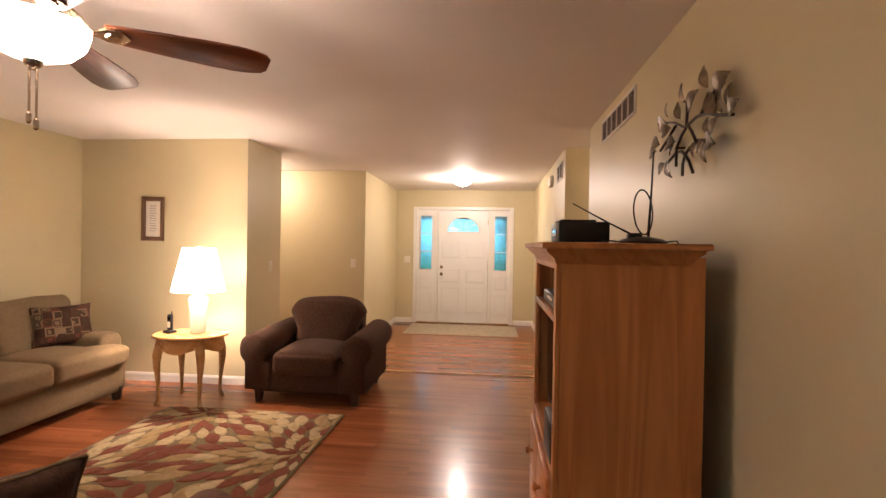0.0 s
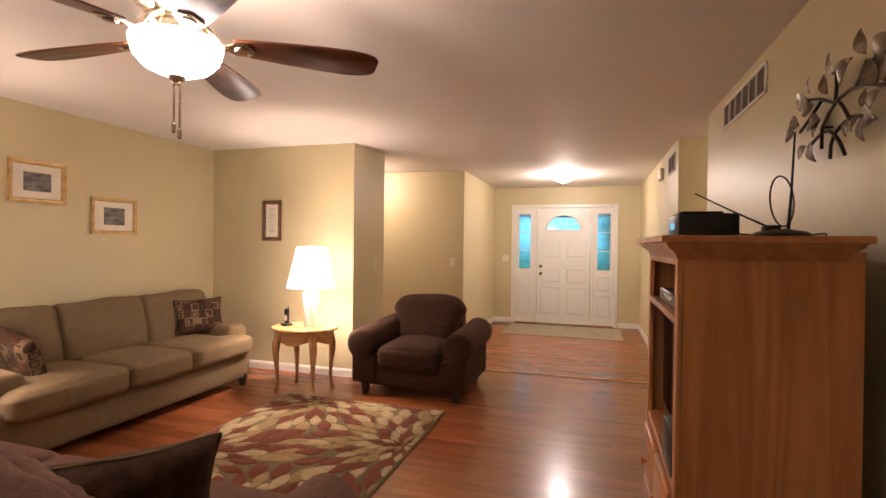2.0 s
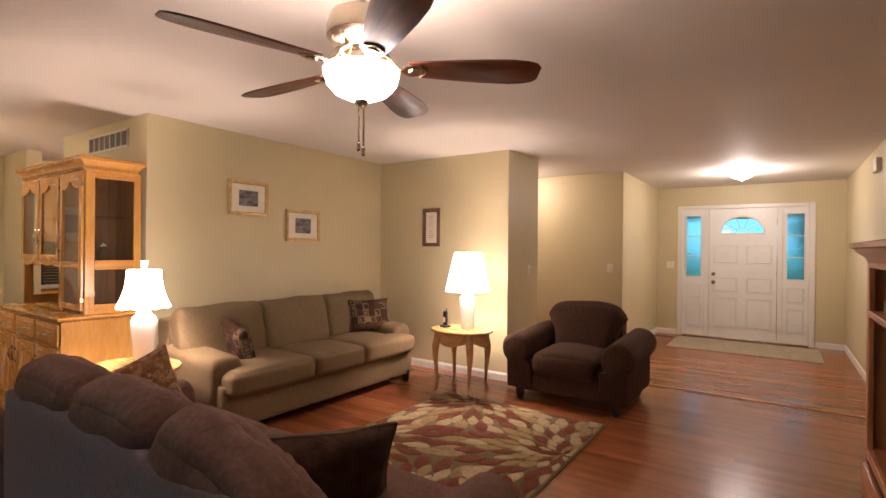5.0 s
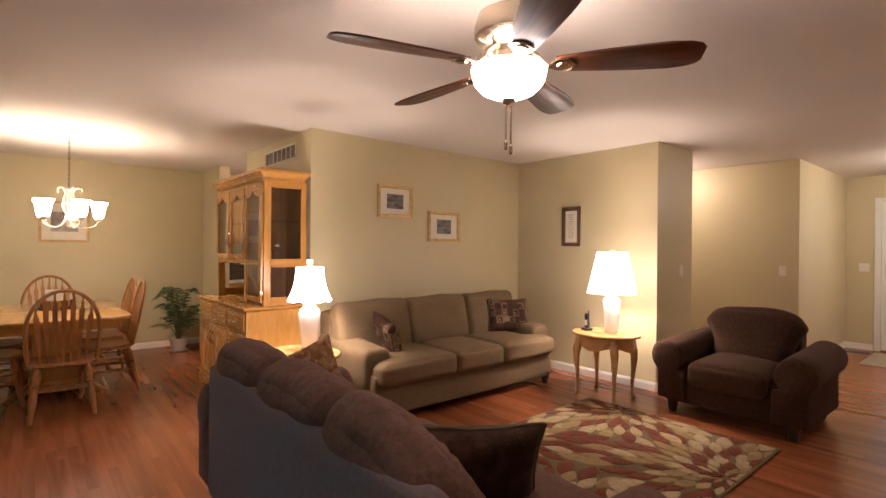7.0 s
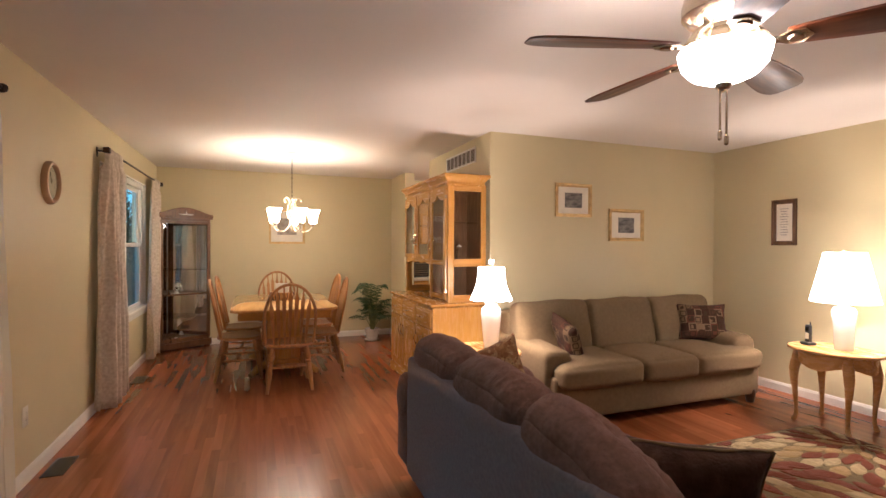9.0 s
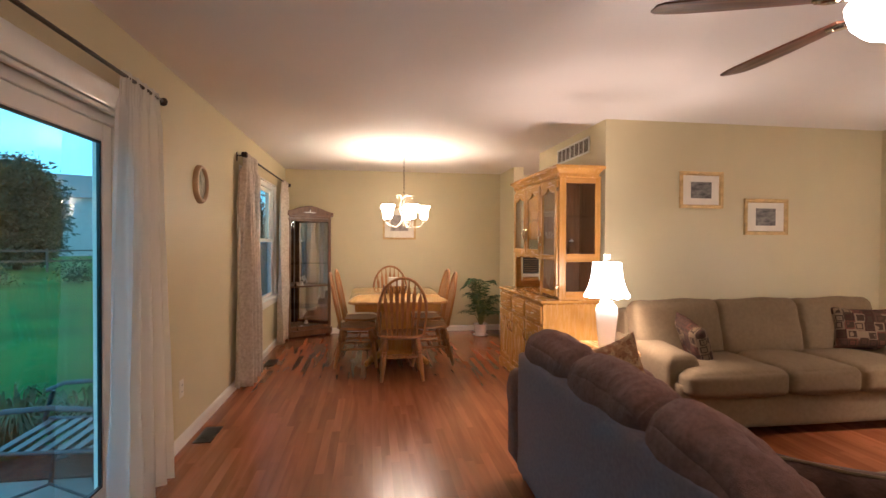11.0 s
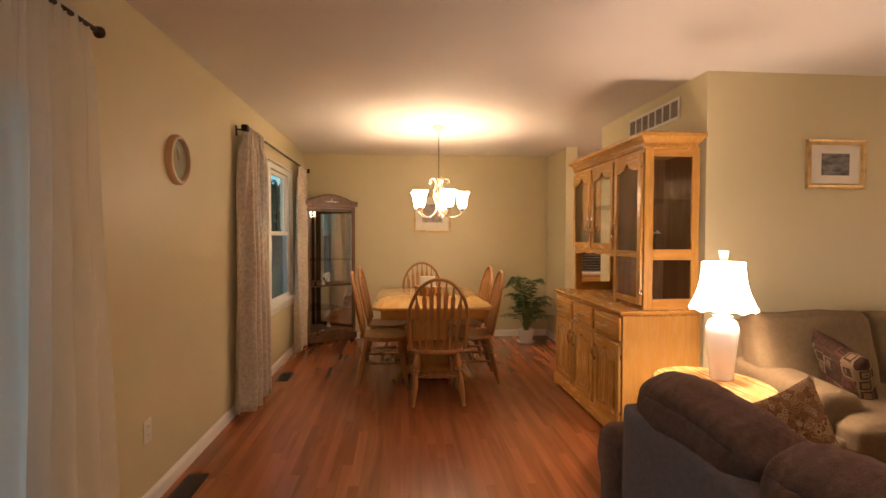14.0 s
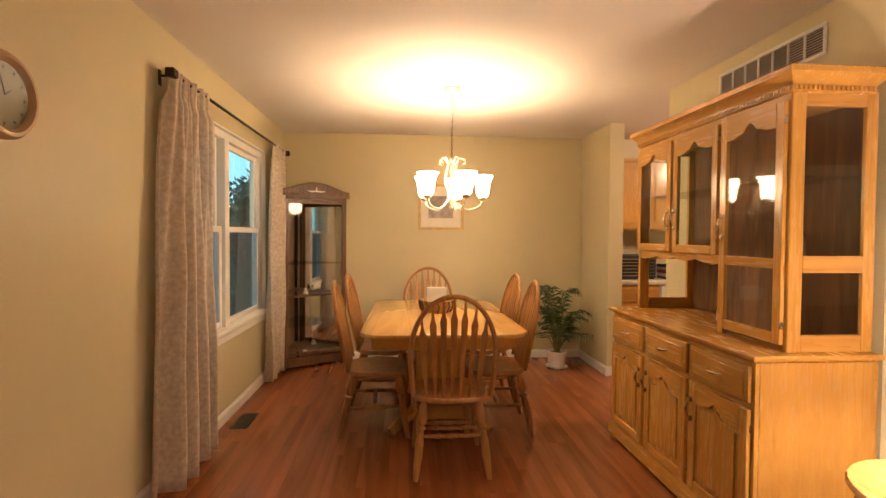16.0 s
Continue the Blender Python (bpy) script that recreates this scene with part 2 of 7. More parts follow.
def thing(name, label, category, place=(0, 0, 0), turn=0.0, group="", kind=""):
    ob = new(name)
    ob.empty_display_size = 0.1
    ob.matrix_basis = pose(*place, 0, 0, turn)
    return tagged(ob, label, category, group, kind)


def box(x0, x1, y0, y1, z0, z1, bevel=0.0, seg=1, bm=None):
    bm = bm or bmesh.new()
    own = bmesh.new()
    bmesh.ops.create_cube(own, size=1.0)
    for v in own.verts:
        v.co = Vector(((x0 + x1) / 2 + v.co.x * (x1 - x0), (y0 + y1) / 2 + v.co.y * (y1 - y0), (z0 + z1) / 2 + v.co.z * (z1 - z0)))
    if bevel:
        bmesh.ops.bevel(own, geom=list(own.edges), offset=bevel, segments=seg, affect="EDGES", profile=0.5)
    return merge(bm, own)


def merge(bm, own):
    remap = {v: bm.verts.new(v.co) for v in own.verts}
    for f in own.faces:
        try:
            bm.faces.new([remap[v] for v in f.verts])
        except ValueError:
            pass
    own.free()
    return bm


def lathe(profile, place=(0, 0, 0), seg=24, bm=None, cap=True):
    """Turned shape: profile rows of radius and height."""
    bm = bm or bmesh.new()
    rings = []
    for r, z in profile:
        rings.append([bm.verts.new((place[0] + r * math.cos(2 * math.pi * i / seg), place[1] + r * math.sin(2 * math.pi * i / seg), place[2] + z)) for i in range(seg)])
    for a, b in zip(rings, rings[1:]):
        for i in range(seg):
            bm.faces.new((a[i], a[(i + 1) % seg], b[(i + 1) % seg], b[i]))
    if cap:
        bm.faces.new(rings[0][::-1])
        bm.faces.new(rings[-1])
    return bm


def tube(points, radius, seg=8, bm=None, squash=1.0):
    """A round bar along points; radius is one number or one for each point."""
    bm = bm or bmesh.new()
    pts = [Vector(p) for p in points]
    rad = radius if isinstance(radius, (list, tuple)) else [radius] * len(pts)
    rings, side = [], None
    for i, p in enumerate(pts):
        d = (pts[min(i + 1, len(pts) - 1)] - pts[max(i - 1, 0)]).normalized()
        if side is None:
            side = d.orthogonal().normalized()
        side = (side - d * side.dot(d)).normalized()
        up = d.cross(side)
        rings.append([bm.verts.new(p + (side * math.cos(2 * math.pi * k / seg) + up * squash * math.sin(2 * math.pi * k / seg)) * rad[i]) for k in range(seg)])
    for a, b in zip(rings, rings[1:]):
        for k in range(seg):
            bm.faces.new((a[k], a[(k + 1) % seg], b[(k + 1) % seg], b[k]))
    bm.faces.new(rings[0][::-1])
    bm.faces.new(rings[-1])
    return bm


def turned(p0, p1, shape, seg=10, bm=None):
    """A turned bar from p0 to p1; shape rows of share of the length and radius."""
    a, b = Vector(p0), Vector(p1)
    return tube([a.lerp(b, t) for t, r in shape], [r for t, r in shape], seg, bm)


def prism(outline, depth, place=(0, 0, 0), axes="xz", bm=None, bevel=0.0):
    """A flat outline in two axes, given thickness along the third."""
    own = bmesh.new()
    third = {"xz": "y", "yz": "x", "xy": "z"}[axes]
    def at(u, v, w):
        d = {axes[0]: u, axes[1]: v, third: w}
        return Vector((d["x"], d["y"], d["z"])) + Vector(place)
    a = [own.verts.new(at(u, v, 0)) for u, v in outline]
    b = [own.verts.new(at(u, v, depth)) for u, v in outline]
    own.faces.new(a[::-1])
    own.faces.new(b)
    for i in range(len(a)):
        j = (i + 1) % len(a)
        own.faces.new((a[i], a[j], b[j], b[i]))
    if bevel:
        edges = [e for e in own.edges if (e.verts[0] in b) == (e.verts[1] in b)]
        bmesh.ops.bevel(own, geom=edges, offset=bevel, segments=2, affect="EDGES", profile=0.5)
    return merge(bm or bmesh.new(), own)


def soft(cx, cy, cz, hx, hy, hz, r=0.06, n=10, crown=(0, 0, 0), wob=0.0, wscale=3.0, bm=None, m=None):
    """An upholstered block: half sizes, rounding, crowned faces and a slight unevenness."""
    own = bmesh.new()
    bmesh.ops.create_cube(own, size=2.0)
    bmesh.ops.subdivide_edges(own, edges=list(own.edges), cuts=n, use_grid_fill=True)
    h = (hx, hy, hz)
    for v in own.verts:
        u = tuple(v.co)
        p = [math.copysign(h[i] * (1 - (1 - abs(u[i])) ** 1.5), u[i]) for i in range(3)]
        q = [max(-(h[i] - r), min(h[i] - r, p[i])) for i in range(3)]
        d = Vector([p[i] - q[i] for i in range(3)])
        p = Vector(q) + (d.normalized() * min(r, d.length * 1.0) if d.length > 1e-6 else d)
        if d.length > r:
            p = Vector(q) + d.normalized() * r
        for i in range(3):
            j, k = (i + 1) % 3, (i + 2) % 3
            p[i] += crown[i] * (p[i] / h[i]) * (1 - u[j] ** 2) * (1 - u[k] ** 2)
        if wob:
            p += Vector(noise.noise_vector(Vector((cx, cy, cz)) * 3 + p * wscale)) * wob
        v.co = (m @ p if m else p) + Vector((cx, cy, cz))
    return merge(bm or bmesh.new(), own)


def pillow(w, h, t, n=18, pinch=0.10):
    """A throw pillow in the xz plane, thick in the middle, with drawn corners."""
    bm = bmesh.new()
    grid = {}
    for s in (-1, 1):
        for i in range(n + 1):
            for j in range(n + 1):
                u, v = 2 * i / n - 1, 2 * j / n - 1
                edge = i in (0, n) or j in (0, n)
                if s == 1 and edge:
                    grid[s, i, j] = grid[-1, i, j]
                    continue
                th = t / 2 * ((1 - u ** 4) * (1 - v ** 4)) ** 0.55
                x = u * w / 2 * (1 - pinch * (1 - v * v))
                z = v * h / 2 * (1 - pinch * (1 - u * u))
                y = s * th + 0.012 * noise.noise(Vector((u * 2.3, v * 2.3, s)))
                grid[s, i, j] = bm.verts.new((x, y, z))
    for s in (-1, 1):
        for i in range(n):
            for j in range(n):
                bm.faces.new((grid[s, i, j], grid[s, i + 1, j], grid[s, i + 1, j + 1], grid[s, i, j + 1]))
    return bm


# ---- the setting ----
H, T = 2.44, 0.14
XL, YB, XA, YBB, YN, XF, YD, XR1, YR1, XR, YRE, YW, XD, YH, XE, XFE = -4.0, 4.83, -2.22, 5.60, 6.91, -1.58, 9.17, 0.93, 5.35, 1.02, 4.54, -1.19, -7.5, 2.06, -5.69, -6.75


def slab(name, x0, x1, y0, y1, z0=0.0, z1=H, material=PAINT, label="beige painted plaster wall", kind="structure", category="wall"):
    return tagged(finish(name, box(x0, x1, y0, y1, z0, z1), material), label, category, kind=kind)


def holed(name, axis, u0, u1, w0, w1, holes, label):
    """A wall along x or y with rectangular openings, built as one mesh of blocks."""
    bm = bmesh.new()
    def blk(a, b, z0, z1):
        if b - a > 1e-4 and z1 - z0 > 1e-4:
            box(*((a, b, w0, w1) if axis == "x" else (w0, w1, a, b)), z0, z1, bm=bm)
    at = u0
    for a, b, z0, z1 in sorted(holes):
        blk(at, a, 0, H)
        blk(a, b, 0, z0)
        blk(a, b, z1, H)
        at = b
    blk(at, u1, 0, H)
    return tagged(finish(name, bm, PAINT), label, "wall", kind="structure")


WIN = (-6.78, -4.92, 0.66, 2.10)
SLD = (-2.70, -0.85, 0.05, 1.98)
DOOR = (-1.26, 0.575, 0.0, 2.13)
holed("wall_window", "x", XD - T, XR + T, YW - T, YW, [WIN, SLD], "beige painted wall with window and patio door")
holed("wall_front_door", "x", XF - T, XR1 + T, YD, YD + T, [DOOR], "beige painted entry wall around the front door")
slab("wall_dining_end", XD - T, XD, YW, 5.6)
slab("wall_pantry", XD, XFE, YH, YH + T)
slab("wall_hutch", XE, XL - 0.0, YH, YH + T)
slab("wall_sofa", XL - T, XL, YH + T, YB)
slab("wall_lamp", XL - T, XA - 0.12, YB, YB + 0.12)
slab("wall_corner", XA - 0.12, XA, YB, YBB)
slab("wall_hall_back", -6.2, XF, YN, YN + T)
slab("wall_hall_side", -6.2, XA - 0.12, YBB - 0.12, YBB)
slab("wall_hall_end", -6.34, -6.2, YBB - 0.12, YN + T)
slab("wall_foyer_side", XF - T, XF, YN + T, YD)
slab("wall_foyer_right", XR1, XR1 + T, YR1, YD)
slab("wall_side_hall", XR1 + T, 3.6, YR1, YR1 + T)
slab("wall_television", XR, XR + T, YW, YRE)
slab("wall_side_hall_near", XR + T, 3.6, YRE - T, YRE)
slab("wall_side_hall_end", 3.6, 3.74, YRE - T, YR1 + T)
slab("wall_kitchen_far", XD, XL - T, 5.48, 5.6)
tagged(finish("ceiling", box(XD - T, 3.8, YW - T, YD + T, H, H + 0.1), CEIL), "white painted flat ceiling", "ceiling", kind="structure")


def skirting(name, axis, u0, u1, w, out):
    """A painted baseboard: a plain board with a stepped, rounded top, standing out from the wall."""
    prof = [(0, 0), (0.014, 0), (0.014, 0.062), (0.010, 0.072), (0.006, 0.082), (0, 0.085)]
    bm = bmesh.new()
    if axis == "x":
        prism([(w + out * p, z) for p, z in prof], u1 - u0, (u0, 0, 0), "yz", bm)
    else:
        prism([(w + out * p, z) for p, z in prof], u1 - u0, (0, u0, 0), "xz", bm)
    return tagged(finish(name, bm, WHITE), "white painted baseboard along the wall", "baseboard", kind="structure")


for args in (("x", XD, SLD[0] - 0.09, YW, 1), ("x", SLD[1] + 0.09, XR, YW, 1), ("y", YW, YH, XD, 1), ("x", XD, XFE, YH, -1), ("x", XE, XL, YH, -1),
             ("y", YH, YB, XL, 1), ("x", XL, XA, YB, -1), ("y", YB, YBB, XA, 1), ("x", -6.2, XF, YN, -1), ("y", YN, YD, XF, 1),
             ("x", XF, DOOR[0] - 0.01, YD, -1), ("x", DOOR[1] + 0.01, XR1, YD, -1), ("y", YR1, YD, XR1, -1), ("x", XR1, 3.6, YR1, -1), ("y", YW, YRE, XR, -1)):
    skirting("baseboard", *args)
tagged(finish("baseboard", box(XFE, XFE + 0.014, YH - 0.014, YH + T, 0, 0.085), WHITE), "white painted baseboard along the wall", "baseboard", kind="structure")
floor_bm = box(XD, XR, YW, YD + T, -0.1, -0.013)
box(XR, 3.6, YRE, YR1, -0.1, -0.013, bm=floor_bm)
floor = tagged(finish("floor", floor_bm, SUBFLOOR), "glossy red-brown oak strip floor", "floor", kind="structure")

# ---- front door, window, patio door ----
def six_panel(parent, x0, x1, y, rows, cols, out=-1):
    """Raised panels with a sunk border on a door leaf: rows of z0, z1."""
    for z0, z1 in rows:
        w = (x1 - x0) / cols
        for c in range(cols):
            a, b = x0 + c * w + 0.055, x0 + (c + 1) * w - 0.055
            bm = bmesh.new()
            for k, (ins, dep) in enumerate(((0, 0.003), (0.022, 0.010))):
                if k == 0:
                    t = 0.014
                    for p in ((a, b, z0, z0 + t), (a, b, z1 - t, z1), (a, a + t, z0 + t, z1 - t), (b - t, b, z0 + t, z1 - t)):
                        box(p[0], p[1], y, y + out * 0.007, p[2], p[3], 0.003, bm=bm)
                else:
                    box(a + ins, b - ins, y, y + out * dep, z0 + ins, z1 - ins, 0.005, bm=bm)
            part("panel", bm, DOORWHITE, parent)


def front_door():
    unit = thing("door_1", "white front door unit with fanlight and two sidelights, closed", "door", kind="structure")
    y = YD + 0.02
    # outer casing and posts
    for x0, x1, z0, z1 in ((-1.262, -1.185, 0, 2.13), (0.50, 0.577, 0, 2.13), (-1.185, 0.50, 2.075, 2.13)):
        part("casing", box(x0, x1, YD - 0.018, YD + 0.10, z0, z1, 0.006), WHITE, unit)
    for x0, x1 in ((-0.868, -0.80), (0.115, 0.183)):
        part("post", box(x0, x1, YD - 0.004, YD + 0.10, 0.02, 2.075, 0.004), WHITE, unit)
    part("threshold", box(-1.185, 0.50, YD - 0.03, YD + 0.12, 0.0, 0.022, 0.004), BRASS, unit, "dull metal threshold strip")
    # leaf with the half-round light cut out of it
    leaf = bmesh.new()
    x0, x1, zc, cx, rx, rz = -0.797, 0.112, 1.675, -0.343, 0.30, 0.275
    box(x0, x1, y, y + 0.045, 0.026, zc, bm=leaf)
    arc = [(cx + rx * math.cos(a), zc + rz * math.sin(a)) for a in [math.pi * i / 20 for i in range(21)]]
    top = 2.071
    prism([(x1, zc), (x1, top), (cx, top)] + [p for p in arc if p[0] >= cx - 1e-6][::-1], 0.045, (0, y, 0), "xz", leaf)
    prism([(x0, zc), (cx - rx, zc)] + [p for p in arc if p[0] <= cx + 1e-6][::-1][:] + [(cx, top), (x0, top)], 0.045, (0, y, 0), "xz", leaf)
    body = part("leaf", leaf, DOORWHITE, unit)
    six_panel(body, x0, x1, y, [(1.19, 1.50), (0.74, 0.98), (0.18, 0.66)], 2)
    fan = part("fanlight_frame", tube([(p[0], y - 0.004, p[1]) for p in arc], 0.016, 8), DOORWHITE, unit)
    tube_bm = box(cx - rx - 0.015, cx + rx + 0.015, y - 0.018, y + 0.02, zc - 0.02, zc + 0.012, 0.005)
    part("fanlight_sill", tube_bm, DOORWHITE, fan)
    for a in (36, 72, 108, 144):
        a = radians(a)
        part("glazing_bar", tube([(cx + 0.09 * math.cos(a), y, zc + 0.09 * math.sin(a)), (cx + rx * math.cos(a), y, zc + rz * math.sin(a))], 0.008, 6), DOORWHITE, fan)
    part("glazing_bar", tube([(cx + 0.09 * math.cos(math.pi * i / 12), y, zc + 0.09 * math.sin(math.pi * i / 12)) for i in range(13)], 0.008, 6), DOORWHITE, fan)
    pane = part("pane", prism(arc, 0.006, (0, y + 0.02, 0), "xz"), PANE, unit, "blue-lit half-round glass")
    pane.visible_shadow = False
    # sidelights
    for s0, s1 in ((-1.185, -0.868), (0.183, 0.50)):
        side = bmesh.new()
        g0, g1, gz0, gz1 = s0 + 0.055, s1 - 0.055, 0.985, 1.965
        for b in ((s0, g0, 0.022, 2.075), (g1, s1, 0.022, 2.075), (g0, g1, 0.022, gz0), (g0, g1, gz1, 2.075)):
            box(b[0], b[1], y, y + 0.045, b[2], b[3], bm=side)
        sl = part("sidelight", side, DOORWHITE, unit)
        for b in ((g0 - 0.014, g0, gz0, gz1), (g1, g1 + 0.014, gz0, gz1), (g0 - 0.014, g1 + 0.014, gz0 - 0.014, gz0), (g0 - 0.014, g1 + 0.014, gz1, gz1 + 0.014)):
            part("bead", box(b[0], b[1], y - 0.012, y, b[2], b[3], 0.004), DOORWHITE, sl)
        for k in (1, 2):
            zz = gz0 + (gz1 - gz0) * k / 3
            part("glazing_bar", box(g0, g1, y - 0.004, y + 0.02, zz - 0.008, zz + 0.008, 0.003), DOORWHITE, sl)
        six_panel(sl, s0 - 0.01, s1 + 0.01, y, [(0.62, 0.86), (0.16, 0.54)], 1)
        pane = part("pane", box(g0, g1, y + 0.018, y + 0.024, gz0, gz1), SIDEGLASS, sl, "obscured bluish glass")
        pane.visible_shadow = False
    # lock and knob, hinges
    for z, r in ((1.03, 0.028), (0.90, 0.03)):
        bm = bmesh.new()
        tube([(-0.735, y + 0.002, z), (-0.735, y - 0.012, z)], r, 16, bm)
        tube([(-0.735, y - 0.012, z), (-0.735, y - 0.03, z), (-0.735, y - 0.04, z), (-0.735, y - 0.058, z), (-0.735, y - 0.064, z)], [0.012, 0.012, r * 0.8, r * 0.85, 0.010], 16, bm)
        part("knob" if z < 1 else "deadbolt", bm, NICKEL, unit, "satin nickel")
    for z in (0.25, 1.05, 1.85):
        part("hinge", tube([(0.114, y - 0.006, z - 0.045), (0.114, y - 0.006, z + 0.045)], 0.007, 8), BRASS, unit)


front_door()


def double_window():
    x0, x1, z0, z1 = WIN
    unit = thing("window_1", "white double sash window with two lights side by side", "window", kind="structure")
    y0, y1 = YW - 0.11, YW - 0.03
    part("window_frame", box(x0, x0 + 0.05, y0, y1, z0, z1, 0.004), WHITE, unit)
    part("window_frame", box(x1 - 0.05, x1, y0, y1, z0, z1, 0.004), WHITE, unit)
    part("window_frame", box(x0 + 0.05, x1 - 0.05, y0, y1, z1 - 0.06, z1, 0.004), WHITE, unit)
    xm = (x0 + x1) / 2
    part("mullion", box(xm - 0.045, xm + 0.045, y0, y1 + 0.02, z0, z1 - 0.06, 0.004), WHITE, unit)
    part("window_sill", box(x0 - 0.04, x1 + 0.04, y0, YW + 0.035, z0 - 0.03, z0 + 0.012, 0.008, 2), WHITE, unit)
    part("apron", box(x0 - 0.02, x1 + 0.02, YW, YW + 0.016, z0 - 0.085, z0 - 0.03, 0.004), WHITE, unit)
    for a, b in ((x0, x0), (x1, x1)):
        part("jamb", box(a - 0.006, a + 0.006, y1, YW + 0.004, z0 + 0.012, z1), WHITE, unit)
    part("head", box(x0, x1, y1, YW + 0.004, z1 - 0.006, z1 + 0.006), WHITE, unit)
    zr = 1.385
    for a, b in ((x0 + 0.05, xm - 0.045), (xm + 0.045, x1 - 0.05)):
        for lo, hi, yy in ((z0 + 0.012, zr + 0.02, y0 + 0.045), (zr - 0.02, z1 - 0.06, y0 + 0.012)):
            sash = bmesh.new()
            t = 0.042
            for q in ((a, a + t, lo, hi), (b - t, b, lo, hi), (a + t, b - t, lo, lo + t), (a + t, b - t, hi - t, hi)):
                box(q[0], q[1], yy, yy + 0.03, q[2], q[3], 0.004, bm=sash)
            s = part("sash", sash, WHITE, unit)
            pane = part("pane", box(a + t, b - t, yy + 0.012, yy + 0.017, lo + t, hi - t), PANE, s)
            pane.visible_shadow = False
        # woven screen outside the lower sash
        part("insect_screen", box(a + 0.01, b - 0.01, y0 + 0.004, y0 + 0.0065, z0 + 0.02, zr - 0.024), SCREENMESH, unit, "grey woven insect screen")
        part("sash_lock", box((a + b) / 2 - 0.03, (a + b) / 2 + 0.03, y0 + 0.075, y0 + 0.09, zr + 0.02, zr + 0.032, 0.004), BRASS, unit)


double_window()


def patio_door():
    x0, x1, z0, z1 = SLD
    unit = thing("door_2", "white sliding glass patio door, closed", "patio door", kind="structure")
    y0, y1 = YW - 0.12, YW - 0.01
    for q in ((x0, x0 + 0.05, z0, z1), (x1 - 0.05, x1, z0, z1), (x0 + 0.05, x1 - 0.05, z1 - 0.05, z1), (x0 + 0.05, x1 - 0.05, z0 - 0.045, z0 + 0.03)):
        part("door_frame", box(q[0], q[1], y0, y1, q[2], q[3], 0.004), WHITE, unit)
    xm = (x0 + x1) / 2
    for a, b, yy in ((x0 + 0.05, xm + 0.05, YW - 0.06), (xm - 0.05, x1 - 0.05, YW - 0.105)):
        lo, hi, t = z0 + 0.03, z1 - 0.05, 0.085
        bm = bmesh.new()
        for q in ((a, a + t, lo, hi), (b - t, b, lo, hi), (a + t, b - t, lo, lo + 0.10), (a + t, b - t, hi - t, hi)):
            box(q[0], q[1], yy, yy + 0.035, q[2], q[3], 0.005, bm=bm)
        s = part("sliding_panel", bm, WHITE, unit)
        for q in ((a + t, a + t + 0.010, lo + 0.10, hi - t), (b - t - 0.010, b - t, lo + 0.10, hi - t), (a + t, b - t, lo + 0.10, lo + 0.11), (a + t, b - t, hi - t - 0.01, hi - t)):
            part("gasket", box(q[0], q[1], yy + 0.008, yy + 0.028, q[2], q[3]), BLACK, s, "thin black rubber gasket")
        pane = part("pane", box(a + t, b - t, yy + 0.014, yy + 0.020, lo + 0.10, hi - t), PANE, s)
        pane.visible_shadow = False
    for q in ((x0 - 0.085, x0, 0, z1 + 0.085), (x1, x1 + 0.085, 0, z1 + 0.085), (x0, x1, z1, z1 + 0.085)):
        part("casing", box(q[0], q[1], YW - 0.002, YW + 0.018, q[2], q[3], 0.005), WHITE, unit)
    bm = bmesh.new()
    prism([(YW + 0.018, 1.99), (YW + 0.05, 1.99), (YW + 0.062, 2.02), (YW + 0.062, 2.075), (YW + 0.045, 2.10), (YW + 0.018, 2.10)], x1 - x0 + 0.05, (x0 - 0.025, 0, 0), "yz", bm)
    part("head_rail", bm, WHITE, unit, "white rounded blind head rail")
    part("blind_track", box(x0 + 0.02, x1 - 0.02, YW + 0.018, YW + 0.045, 1.965, 1.985, 0.005), WHITE, unit)


patio_door()


# ---- curtains ----
def fabric(name, colour, second, scale, translucent=0.0, rough=0.9):
    m = mat(name, colour, rough, 0.1, scale, 0.15, 300, sheen=0.2, second=second, spec=0.1, detail=6)
    if translucent:
        n, l = m.node_tree.nodes, m.node_tree.links
        t = n.new("ShaderNodeBsdfTranslucent")
        t.inputs["Color"].default_value = (0.85, 0.84, 0.82, 1)
        tr = n.new("ShaderNodeBsdfTransparent")
        mx, mx2 = n.new("ShaderNodeMixShader"), n.new("ShaderNodeMixShader")
        mx.inputs[0].default_value, mx2.inputs[0].default_value = translucent, 0.14 if translucent < 0.5 else 0.26
        l.new(n["Principled BSDF"].outputs[0], mx.inputs[1])
        l.new(t.outputs[0], mx.inputs[2])
        l.new(mx.outputs[0], mx2.inputs[1])
        l.new(tr.outputs[0], mx2.inputs[2])
        l.new(mx2.outputs[0], n["Material Output"].inputs["Surface"])
    return m


DAMASK = fabric("cream_damask", (0.86, 0.77, 0.65), (0.54, 0.43, 0.32), 40, 0.25)
SHEER = fabric("white_sheer", (0.84, 0.84, 0.84), (0.78, 0.78, 0.78), 20, 0.85)


